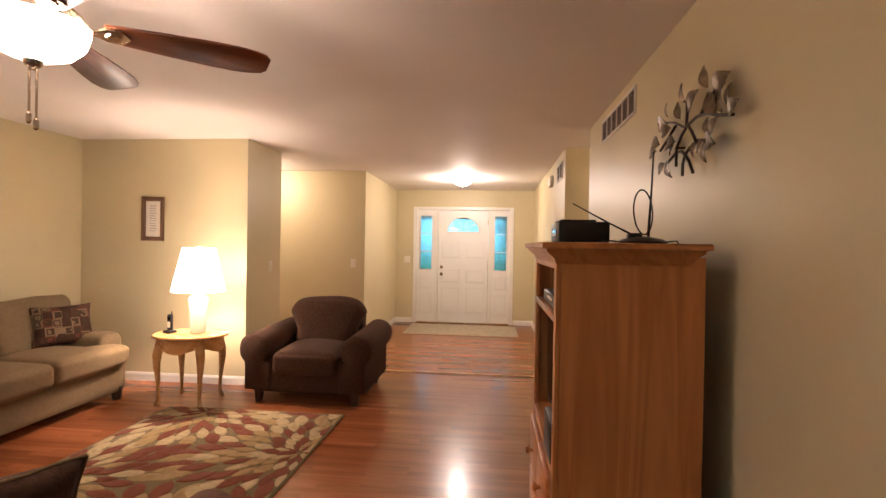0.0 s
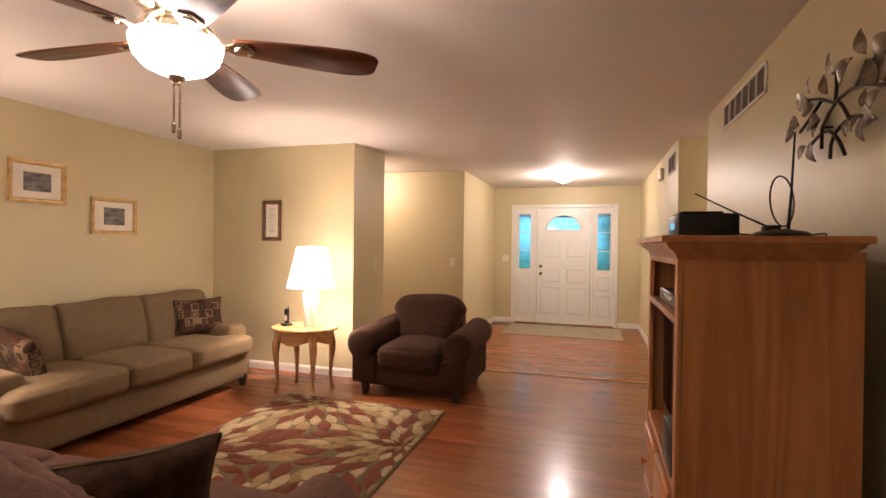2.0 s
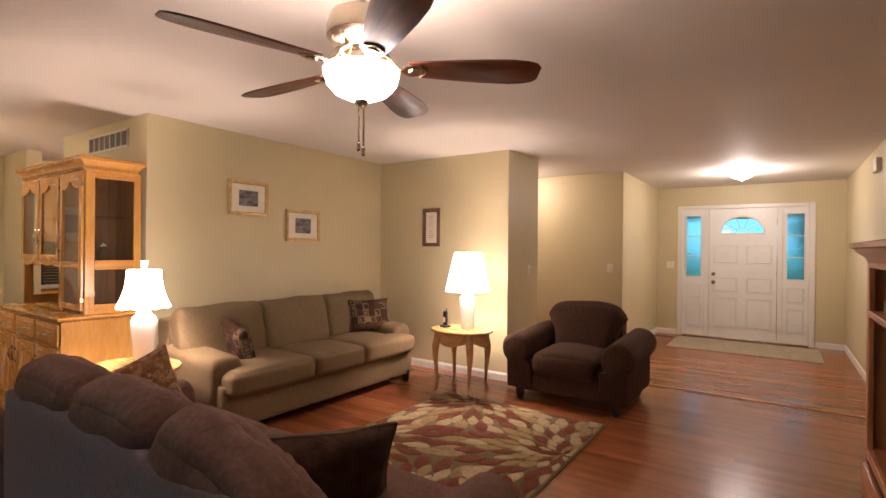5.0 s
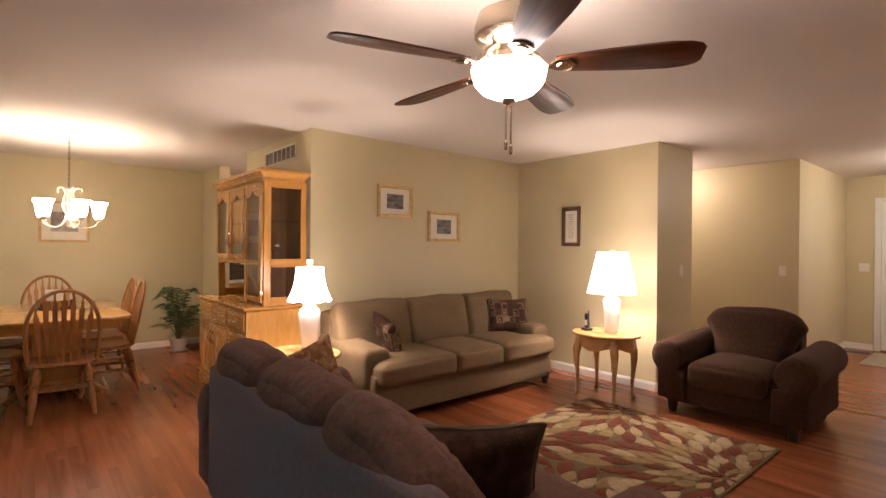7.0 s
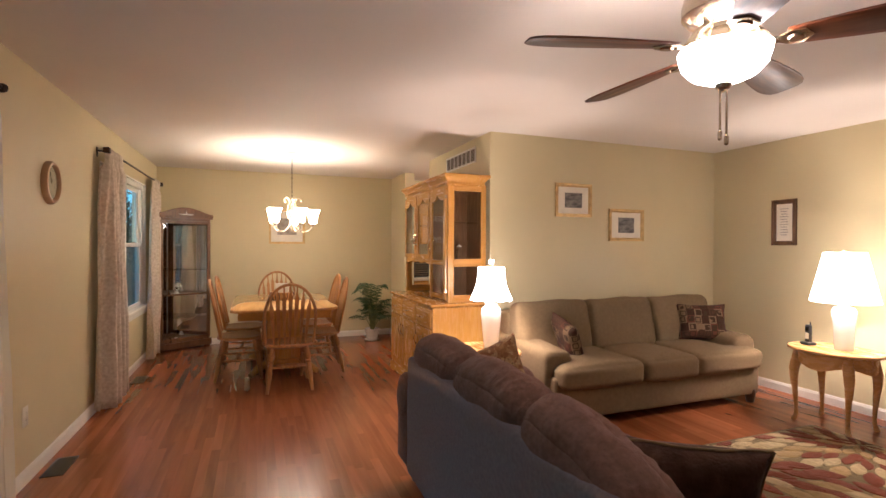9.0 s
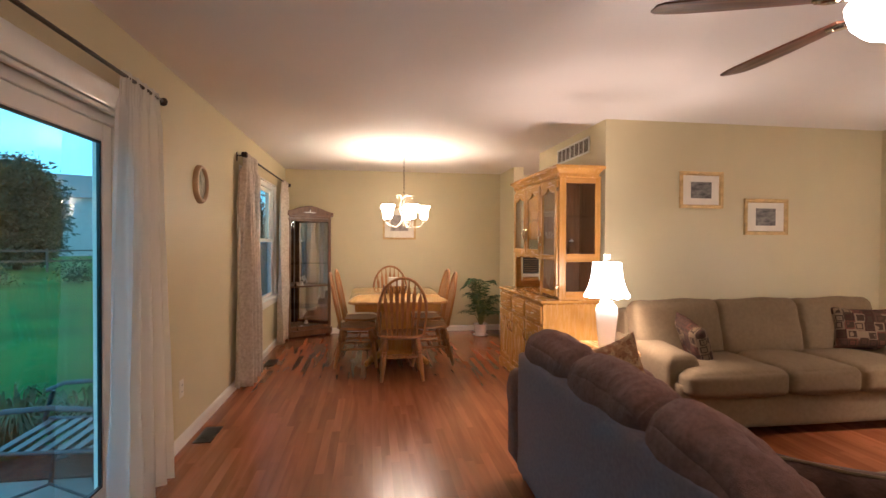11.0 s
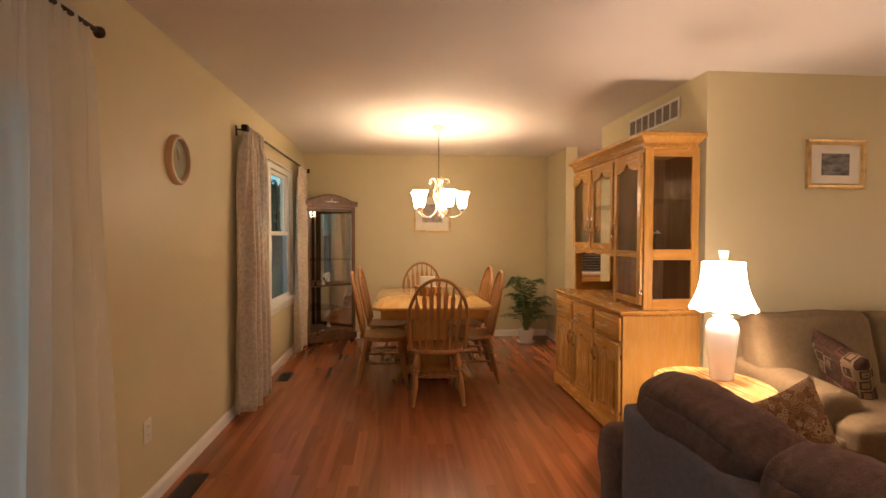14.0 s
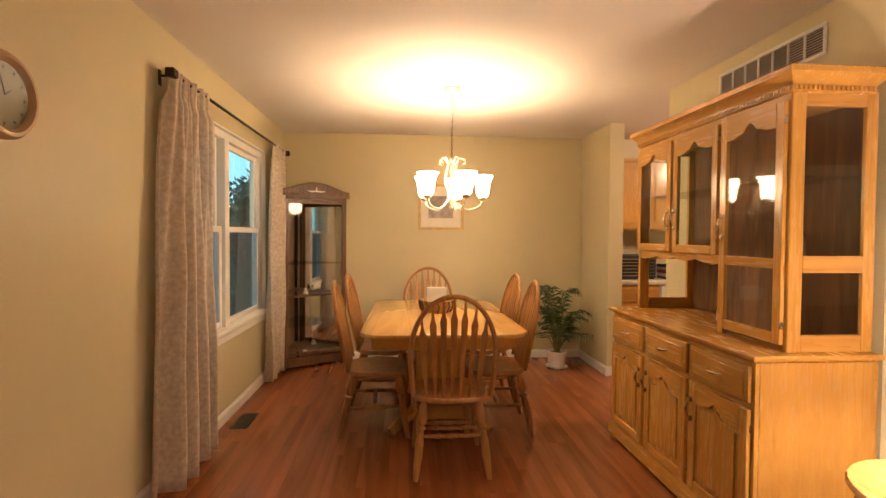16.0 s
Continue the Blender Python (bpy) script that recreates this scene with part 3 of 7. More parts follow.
def curtain(x0t, x1t, x0b, x1b, y, z0, z1, folds, depth, seed, single=False, n=90, rows=36):
    """Hanging cloth with folds that deepen and spread downwards; a thin closed sheet."""
    bm = bmesh.new()
    rng = random.Random(seed)
    ph = [rng.uniform(0, 6.28) for _ in range(4)]
    sheets = []
    for side in ((0,) if single else (0, 1)):
        grid = []
        for j in range(rows + 1):
            v = j / rows
            z = z1 + (z0 - z1) * v
            row = []
            for i in range(n + 1):
                u = i / n
                w = u + 0.02 * math.sin(7 * u + ph[0] + v * 1.5) * v
                x = (x0t + (x1t - x0t) * w) * (1 - v ** 0.55) + (x0b + (x1b - x0b) * w) * v ** 0.55
                d = depth * (0.45 + 0.55 * v) * math.sin(2 * math.pi * folds * u + ph[1] + 0.7 * math.sin(3 * v + ph[2]))
                d += 0.35 * depth * math.sin(2 * math.pi * folds * 1.9 * u + ph[3] + v)
                if v < 0.06:
                    d *= 0.4
                    d += 0.006 * math.sin(2 * math.pi * folds * 4 * u)
                d += 0.01 * noise.noise(Vector((u * 6, v * 5, seed)))
                row.append(bm.verts.new((x, y + d + side * 0.003, z + 0.01 * math.sin(9 * u + ph[0]) * v)))
            grid.append(row)
        sheets.append(grid)
    for g in sheets:
        for j in range(rows):
            for i in range(n):
                bm.faces.new((g[j][i], g[j][i + 1], g[j + 1][i + 1], g[j + 1][i]))
    if single:
        return bm
    a, b = sheets
    for j in range(rows):
        for i in (0, n):
            bm.faces.new((a[j][i], a[j + 1][i], b[j + 1][i], b[j][i]))
    for i in range(n):
        for j in (0, rows):
            bm.faces.new((a[j][i], a[j][i + 1], b[j][i + 1], b[j][i]))
    return bm


def rod(x0, x1, y, z, label, finial="ball"):
    r = thing("curtain_rod", label, "curtain rod", (0, 0, 0))
    part("pole", tube([(x0, y, z), (x1, y, z)], 0.010, 10), BRONZE, r)
    for x, s in ((x0, -1), (x1, 1)):
        if finial == "ball":
            bm = lathe([(0.004, -0.024), (0.017, -0.017), (0.024, 0), (0.017, 0.017), (0.004, 0.024)], seg=14)
            bmesh.ops.transform(bm, matrix=pose(x + s * 0.02, y, z, 0, 90, 0), verts=bm.verts)
        else:
            bm = box(x - 0.028, x + 0.028, y - 0.024, y + 0.024, z - 0.024, z + 0.024, 0.006)
        part("finial", bm, BRONZE, r)
        xb = x - s * 0.05
        bm = tube([(xb, y, z), (xb, YW + 0.006, z), (xb, YW + 0.004, z - 0.03)], 0.007, 8)
        box(xb - 0.012, xb + 0.012, YW, YW + 0.006, z - 0.05, z + 0.03, bm=bm)
        part("bracket", bm, BRONZE, r)
    return r


rod(-7.28, -4.79, YW + 0.085, 2.175, "dark bronze curtain rod with square ends above the window", "square")
rod(-2.96, -0.60, YW + 0.085, 2.155, "dark bronze curtain rod with ball ends above the patio door")
for data in ((-4.80, -5.22, -4.60, -5.27, 4.5, 0.068, 3), (-6.76, -7.20, -6.56, -7.06, 3.5, 0.040, 9)):
    c = finish("curtain", curtain(*data[:4], YW + 0.088, 0.04, 2.195, data[4], data[5], data[6]), DAMASK, smooth="all")
    tagged(c, "cream damask curtain panel hanging from the bronze rod", "curtain", "window curtains")
for data in ((-2.52, -2.90, -2.44, -2.99, 4.5, 0.036, 21), (-0.62, -0.98, -0.58, -1.06, 4.5, 0.036, 22)):
    c = finish("curtain", curtain(*data[:4], YW + 0.088, 0.02, 2.18, data[4], data[5], data[6], True), SHEER, smooth="all")
    tagged(c, "sheer white curtain panel beside the patio door", "curtain", "patio curtains")


# ---- outside ----
GRASS = mat("lawn", (0.040, 0.140, 0.030), 0.95, 0.25, 0.5, 0.5, 30, second=(0.018, 0.080, 0.018), spec=0.05)
PATIO = mat("patio_concrete", (0.22, 0.22, 0.21), 0.85, 0.1, 4, 0.3, 60)
LEAF = mat("tree_leaf", (0.085, 0.135, 0.085), 0.6, 0.2, 3, 0.0, second=(0.045, 0.08, 0.05))
BARK = mat("bark", (0.10, 0.075, 0.055), 0.9, 0.2, 8, 0.6, 30)
SIDING = mat("grey_siding", (0.42, 0.42, 0.40), 0.7, 0.05, 2, 0.1, 20)
ROOF = mat("roof_shingles", (0.20, 0.19, 0.18), 0.9, 0.15, 5, 0.3, 30)
MULCH = mat("dark_mulch", (0.045, 0.032, 0.024), 0.95, 0.3, 12, 0.8, 40)
STRAW = mat("ornamental_grass", (0.075, 0.105, 0.042), 0.8, 0.2, 6, 0.0)
TEAL = mat("patio_metal", (0.05, 0.055, 0.06), 0.35, 0.15, 8, 0.1, 60, metal=0.5)
SLING = mat("patio_mesh_fabric", (0.12, 0.13, 0.14), 0.7, 0.1, 10, 0.3, 300)


def ground():
    bm = bmesh.new()
    n = 60
    xs = [(-1 + 2 * i / n) for i in range(n + 1)]
    rows = []
    for j in range(n + 1):
        v = xs[j]
        row = []
        for i in range(n + 1):
            u = xs[i]
            x, y = -3 + 320 * u * abs(u) ** 1.6, 4 + 320 * v * abs(v) ** 1.6
            away = max(0.0, -y - 6)
            z = -0.26 + 0.0065 * min(away, 60) + 0.05 * noise.noise(Vector((x * 0.12, y * 0.12, 0))) * min(1, away / 4)
            row.append(bm.verts.new((x, y, z)))
        rows.append(row)
    for j in range(n):
        for i in range(n):
            bm.faces.new((rows[j][i], rows[j][i + 1], rows[j + 1][i + 1], rows[j + 1][i]))
    tagged(finish("ground", bm, GRASS, smooth="all"), "green mown lawn rising gently behind the house", "ground", kind="structure")


ground()
tagged(finish("pavement", box(-3.55, 1.2, -4.0, YW - T - 0.002, -0.36, -0.20, 0.01), PATIO), "pale concrete patio slab", "pavement", kind="structure")


# Porch added beyond the door; its fascia dims the sky in the fanlight.
def porch_roof():
    p = thing("porch_roof", "flat porch roof added over the front step to dim the fanlight", "porch roof", kind="structure")
    part("soffit", box(-2.3, 1.6, YD + T + 0.02, 11.25, 2.32, 2.42, 0.006), SIDING, p)
    part("fascia", box(-2.3, 1.6, 11.14, 11.25, 2.02, 2.315, 0.006), SIDING, p)
    for x in (-2.2, 1.5):
        part("porch_post", box(x - 0.06, x + 0.06, 11.13, 11.25, -0.22, 2.018, 0.006), WHITE, p)


porch_roof()


def tree(place, height, spread, seed, label, leaves=5200):
    rng = random.Random(seed)
    t = thing("tree", label, "tree", place)
    bm = bmesh.new()
    tube([(0, 0, -0.2), (0.03, 0, height * 0.3), (-0.04, 0.05, height * 0.62), (0, 0, height * 0.92)], [0.2, 0.15, 0.09, 0.02], 10, bm)
    for k in range(16):
        a, z = rng.uniform(0, 6.28), height * rng.uniform(0.16, 0.8)
        r = spread * 0.75 * math.sin(math.pi * min(0.97, 0.2 + z / height * 0.8))
        tube([(0, 0, z), (r * 0.5 * math.cos(a), r * 0.5 * math.sin(a), z + 0.25 * r), (r * math.cos(a), r * math.sin(a), z + 0.55 * r)], [0.06, 0.035, 0.008], 6, bm)
    part("trunk", bm, BARK, t)
    verts, faces = [], []
    clumps = []
    for k in range(220):
        h = rng.random() ** 0.9
        a = rng.uniform(0, 6.28)
        rr = spread * (math.sin(math.pi * (0.14 + 0.80 * h)) ** 0.6) * rng.uniform(0.15, 1.0) ** 0.6
        clumps.append((rr * math.cos(a), rr * math.sin(a), height * (0.06 + 0.92 * h)))
    for k in range(leaves):
        c = clumps[k % len(clumps)]
        p = Vector(c) + Vector([rng.gauss(0, 0.30) for _ in range(3)]) * (spread / 2.2)
        p.z = max(p.z, 0.1)
        d = Vector([rng.gauss(0, 1) for _ in range(3)]).normalized()
        e = d.orthogonal().normalized()
        s = rng.uniform(0.09, 0.19)
        i = len(verts)
        verts += [tuple(p), tuple(p + d * s + e * s * 0.4), tuple(p + d * s * 2.1), tuple(p + d * s - e * s * 0.4)]
        faces.append((i, i + 1, i + 2, i + 3))
    me = bpy.data.meshes.new("crown")
    me.from_pydata(verts, [], faces)
    me.materials.append(LEAF)
    ob = new("crown", me)
    ob.parent = t
    return t


tree((-29.2, -18.6, 0.0), 5.5, 2.1, 3, "dense rounded dark green tree on the lawn", 24000)
tree((-25.5, -20.6, 0.0), 4.6, 2.0, 4, "bushy dark tree with a paler crown on the lawn", 9000)
tree((-24.0, -6.2, 0.0), 3.6, 1.5, 6, "leafy green tree outside the dining window", 6000)
tree((-2.9, 13.2, -0.1), 3.6, 1.0, 8, "slim leafy tree beyond the front door", 3000)
tree((1.5, 13.4, -0.1), 3.8, 1.0, 9, "slim leafy tree beyond the front door", 3000)


def far_house(place, turn, w, d, h, label):
    hs = thing("house", label, "house", place, turn)
    part("wall", box(-w / 2, w / 2, -d / 2, d / 2, -0.5, h), SIDING, hs)
    bm = bmesh.new()
    prism([(-d / 2 - 0.4, h), (d / 2 + 0.4, h), (0, h + d * 0.30)], w + 0.8, (-w / 2 - 0.4, 0, 0), "yz", bm)
    part("roof", bm, ROOF, hs)
    for x in (-w * 0.32, 0.0, w * 0.32):
        for z in (1.0, 3.6):
            win = part("window", box(x - 0.5, x + 0.5, d / 2, d / 2 + 0.06, z, z + 1.3, 0.02), WHITE, hs)
            for k in (-1, 1):
                part("pane", box(x - 0.42, x + 0.42, d / 2 + 0.05, d / 2 + 0.075, z + 0.65 + (0.03 if k > 0 else -0.57), z + 0.65 + (0.57 if k > 0 else -0.03)), SCREEN, win)


far_house((-56, -32, 0.0), -60, 13, 9, 5.6, "pale two-storey house with a grey gabled roof")
far_house((-44, -44, 0.0), -45, 14, 9, 5.4, "distant two-storey house with a gabled roof")


def fence_line():
    f = thing("fence", "low dark rail fence at the end of the lawn", "fence", (-26, -15.5, 0), -58)
    for k in range(15):
        x = -17 + 2.4 * k
        part("post", box(x - 0.05, x + 0.05, -0.05, 0.05, -0.15, 1.0), BARK, f)
    for z in (0.35, 0.85):
        part("rail", box(-17.3, 17.0, -0.02, 0.02, z, z + 0.08), BARK, f)


fence_line()


def shrub(name, place, r, h, seed, label, category, blades=False):
    rng = random.Random(seed)
    verts, faces = [], []
    for k in range(700 if not blades else 240):
        i = len(verts)
        a = rng.uniform(0, 6.28)
        if blades:
            l, w = h * rng.uniform(0.7, 1.2), 0.006
            o = r * 0.3 * rng.random()
            c, s = math.cos(a), math.sin(a)
            b0 = Vector((o * c, o * s, 0))
            side = Vector((-s, c, 0)) * w
            p1 = b0 + Vector((r * 0.45 * c, r * 0.45 * s, l * 0.75))
            p2 = b0 + Vector((r * c, r * s, l * rng.uniform(0.35, 0.8)))
            verts += [tuple(b0 - side), tuple(b0 + side), tuple(p1 + side), tuple(p1 - side), tuple(p2)]
            faces += [(i, i + 1, i + 2, i + 3), (i + 3, i + 2, i + 4)]
        else:
            p = Vector((rng.gauss(0, r * 0.5), rng.gauss(0, r * 0.5), abs(rng.gauss(0, h * 0.5))))
            d = Vector([rng.gauss(0, 1) for _ in range(3)]).normalized() * 0.05
            e = d.orthogonal()
            verts += [tuple(p), tuple(p + d + e * 0.5), tuple(p + d * 2), tuple(p + d - e * 0.5)]
            faces.append((i, i + 1, i + 2, i + 3))
    me = bpy.data.meshes.new(name)
    me.from_pydata(verts, [], faces)
    me.materials.append(STRAW if blades else LEAF)
    ob = new(name, me)
    ob.location = place
    return tagged(ob, label, category)


bed = bmesh.new()
prism([(-3.87 + 0.30 * math.copysign(abs(math.cos(a)) ** 0.5, math.cos(a)), -2.75 + 1.4 * math.copysign(abs(math.sin(a)) ** 0.6, math.sin(a))) for a in [6.2832 * i / 28 for i in range(28)]], 0.05, (0, 0, -0.255), "xy", bed)
tagged(finish("flower_bed", bed, MULCH), "dark mulch bed beside the patio", "flower bed")
for k, (x, y) in enumerate(((-4.02, -2.55), (-4.05, -3.10), (-3.98, -3.75), (-4.05, -2.0))):
    tagged(shrub("ornamental_grass", (x, y, -0.207), 0.42, 0.5, 40 + k, "tuft of arching ornamental grass in the mulch bed", "grass tuft", True), group="grass tufts")
for k, (x, y) in enumerate(((-18.5, -12.6), (-17.2, -13.6), (-20.4, -10.9), (-16.0, -14.6), (-21.6, -9.6))):
    tagged(shrub("bush", (x, y, -0.16), 0.6, 0.8, 60 + k, "small dark bush near the rail fence", "bush"), group="bushes by the fence")


def patio_chair(place, turn):
    c = thing("patio_chair", "dark metal patio armchair with curved arms and a slatted seat", "patio chair", place, turn, "patio chairs")
    for s in (-1, 1):
        x = 0.28 * s
        part("arm", tube([(x, 0.32, 0.60), (x, 0.22, 0.645), (x, 0.0, 0.655), (x, -0.24, 0.63)], 0.017, 8, squash=0.5), TEAL, c)
        part("leg", tube([(x, 0.30, 0.0), (x, 0.27, 0.22), (x, 0.33, 0.42), (x, 0.28, 0.60)], 0.015, 8), TEAL, c)
        part("leg", tube([(x, -0.34, 0.0), (x, -0.22, 0.25), (x, -0.24, 0.63), (x, -0.36, 0.98)], 0.015, 8), TEAL, c)
        part("seat_rail", tube([(x, -0.24, 0.40), (x, 0.30, 0.42)], 0.013, 8), TEAL, c)
        part("brace", tube([(x, -0.24, 0.12), (x, 0.0, 0.24), (x, 0.28, 0.14)], 0.009, 6), TEAL, c)
    for k in range(7):
        y = -0.2 + 0.08 * k
        part("seat_slat", box(-0.27, 0.27, y - 0.025, y + 0.025, 0.405, 0.418, 0.004), TEAL, c)
    for k in range(6):
        x = -0.2 + 0.08 * k
        part("back_slat", tube([(x, -0.24, 0.46), (x, -0.29, 0.72), (x, -0.36, 0.97)], 0.012, 6, squash=0.35), TEAL, c)
    part("back_rail", tube([(-0.28, -0.36, 0.98), (0, -0.38, 1.03), (0.28, -0.36, 0.98)], 0.014, 8), TEAL, c)
    return c


patio_chair((-3.23, -1.69, -0.20), 182)
patio_chair((-2.95, -2.78, -0.20), 20)

# ---- living room ----
def pattern(name, colours, scale, metric="CHEBYCHEV", rand=0.35, line=(0.05, 0.03, 0.02), edge=0.06, rough=0.9):
    """A woven pattern of cells in a few colours with dark outlines."""
    m = bpy.data.materials.new(name)
    m.use_nodes = True
    n, l = m.node_tree.nodes, m.node_tree.links
    b = n["Principled BSDF"]
    b.inputs["Roughness"].default_value, b.inputs["Sheen Weight"].default_value = rough, 0.0
    b.inputs["Specular IOR Level"].default_value = 0.1
    tc = n.new("ShaderNodeTexCoord")
    v = n.new("ShaderNodeTexVoronoi")
    v.distance = metric
    v.inputs["Scale"].default_value, v.inputs["Randomness"].default_value = scale, rand
    l.new(tc.outputs["Object"], v.inputs["Vector"])
    sep = n.new("ShaderNodeSeparateColor")
    l.new(v.outputs["Color"], sep.inputs["Color"])
    ramp = n.new("ShaderNodeValToRGB")
    ramp.color_ramp.interpolation = "CONSTANT"
    for i, c in enumerate(colours):
        e = ramp.color_ramp.elements[0] if i == 0 else ramp.color_ramp.elements.new(i / len(colours))
        e.color = (*c, 1)
    ramp.color_ramp.elements[-1].color = (*colours[-1], 1)
    l.new(sep.outputs[0], ramp.inputs["Fac"])
    w = n.new("ShaderNodeMath")
    w.operation = "PINGPONG"
    w.inputs[1].default_value = 0.16
    l.new(v.outputs["Distance"], w.inputs[0])
    k = n.new("ShaderNodeMath")
    k.operation = "LESS_THAN"
    k.inputs[1].default_value = edge
    l.new(w.outputs[0], k.inputs[0])
    mix = n.new("ShaderNodeMix")
    mix.data_type = "RGBA"
    mix.inputs["B"].default_value = (*line, 1)
    l.new(k.outputs[0], mix.inputs["Factor"])
    l.new(ramp.outputs["Color"], mix.inputs["A"])
    l.new(mix.outputs["Result"], b.inputs["Base Color"])
    nz = n.new("ShaderNodeTexNoise")
    nz.inputs["Scale"].default_value = 300
    bp = n.new("ShaderNodeBump")
    bp.inputs["Strength"].default_value, bp.inputs["Distance"].default_value = 0.3, 0.005
    l.new(tc.outputs["Object"], nz.inputs["Vector"])
    l.new(nz.outputs["Fac"], bp.inputs["Height"])
    l.new(bp.outputs["Normal"], b.inputs["Normal"])
    return m


PATCH = pattern("patchwork_fabric", [(0.17, 0.115, 0.065), (0.048, 0.022, 0.016), (0.115, 0.045, 0.028), (0.185, 0.130, 0.075), (0.075, 0.038, 0.025)], 15)
PAISLEY = pattern("rust_paisley_fabric", [(0.34, 0.20, 0.095), (0.27, 0.14, 0.065), (0.38, 0.25, 0.13), (0.22, 0.10, 0.05)], 45, "EUCLIDEAN", 1.0, (0.13, 0.060, 0.030), 0.035)
FEET = mat("dark_foot_wood", (0.045, 0.022, 0.014), 0.4, 0.2, 10, 0.1)


def rolled_arm(x, s, aw, y0, y1, ah0, ah1, z0, roll, m, wob=0.006, boxy=False):
    """A padded arm: a panel that swells into a roll on top, rounded off at both ends."""
    own = bmesh.new()
    rings, n = [], 20
    ends = [(0, 0.80), (0.012, 0.94), (0.035, 1.0)]
    total = y1 - y0
    stations = [(y0 + e, k) for e, k in ends] + [(y0 + total * t, 1.0) for t in (0.25, 0.45, 0.65, 0.82)] + [(y1 - e, k) for e, k in ends[::-1]]
    for y, k in stations:
        t = (y - y0) / total
        ah = ah0 + (ah1 - ah0) * t
        prof = []
        for i in range(n + 1):
            a = radians(180 * i / n if boxy else -50 + 280 * i / n)
            if boxy:
                cs, sn = math.cos(a), math.sin(a)
                prof.append((math.copysign(abs(cs) ** 0.5, cs) * aw * 0.49, ah - 0.10 + 0.10 * max(0.0, sn) ** 0.75))
                continue
            prof.append((s * (aw / 2 - roll * 0.55) * 0.6 + roll * math.cos(a) * 1.02, ah - roll + roll * math.sin(a)))
        prof += [(-aw * 0.49, ah - 0.2), (-aw * 0.49, z0), (aw * 0.49, z0), (aw * 0.49, ah - 0.2)] if boxy else [(-aw / 2 * 0.86, ah - roll * 1.9), (-aw / 2 * 0.86, z0), (aw / 2 * 0.86, z0), (aw / 2 * 0.86, ah - roll * 1.9)]
        cz = (ah + z0) / 2
        ring = []
        for px, pz in prof:
            p = Vector((x + px * k, y, cz + (pz - cz) * (k if pz > cz else 1 - (1 - k) * 0.4)))
            p += Vector(noise.noise_vector(p * 5)) * wob
            ring.append(own.verts.new(p))
        rings.append(ring)
    for a, b in zip(rings, rings[1:]):
        for i in range(len(a)):
            j = (i + 1) % len(a)
            own.faces.new((a[i], a[j], b[j], b[i]))
    own.faces.new(rings[0])
    own.faces.new(rings[-1][::-1])
    return own


def puff(bm, hx, hz, seed):
    """A slack cushion: sunken corners and gathers that run over its top from the seam."""
    for v in bm.verts:
        u, w = v.co.x / hx, v.co.z / hz
        up = max(0.0, min(1.0, (w + 0.1) / 0.9))
        v.co.z -= 0.038 * abs(u) ** 4 * up
        fold = 0.7 - 2.2 * abs(noise.noise(Vector((u * 11.0 + v.co.y * 2.0, w * 1.0 + v.co.y * 3.0, seed * 3.1))))
        fold += 0.6 * noise.noise(Vector((u * 19.0 - v.co.y * 4.0, w * 2.0, seed + 9.0)))
        grow = 0.0072 * up
        if seed == 0:
            v.co.z -= 0.11 * max(0.0, (0.8 - u) / 1.8) ** 1.2 * up
        v.co += Vector((0, 0.6 * max(-1.0, min(1.0, v.co.y / 0.06)), 0.9 * max(0.0, min(1.0, (w - 0.1) / 0.6)))) * fold * grow
        v.co += Vector(noise.noise_vector(Vector((u * 3.0, v.co.y * 9, w * 3.0 + seed * 7)))) * 0.007


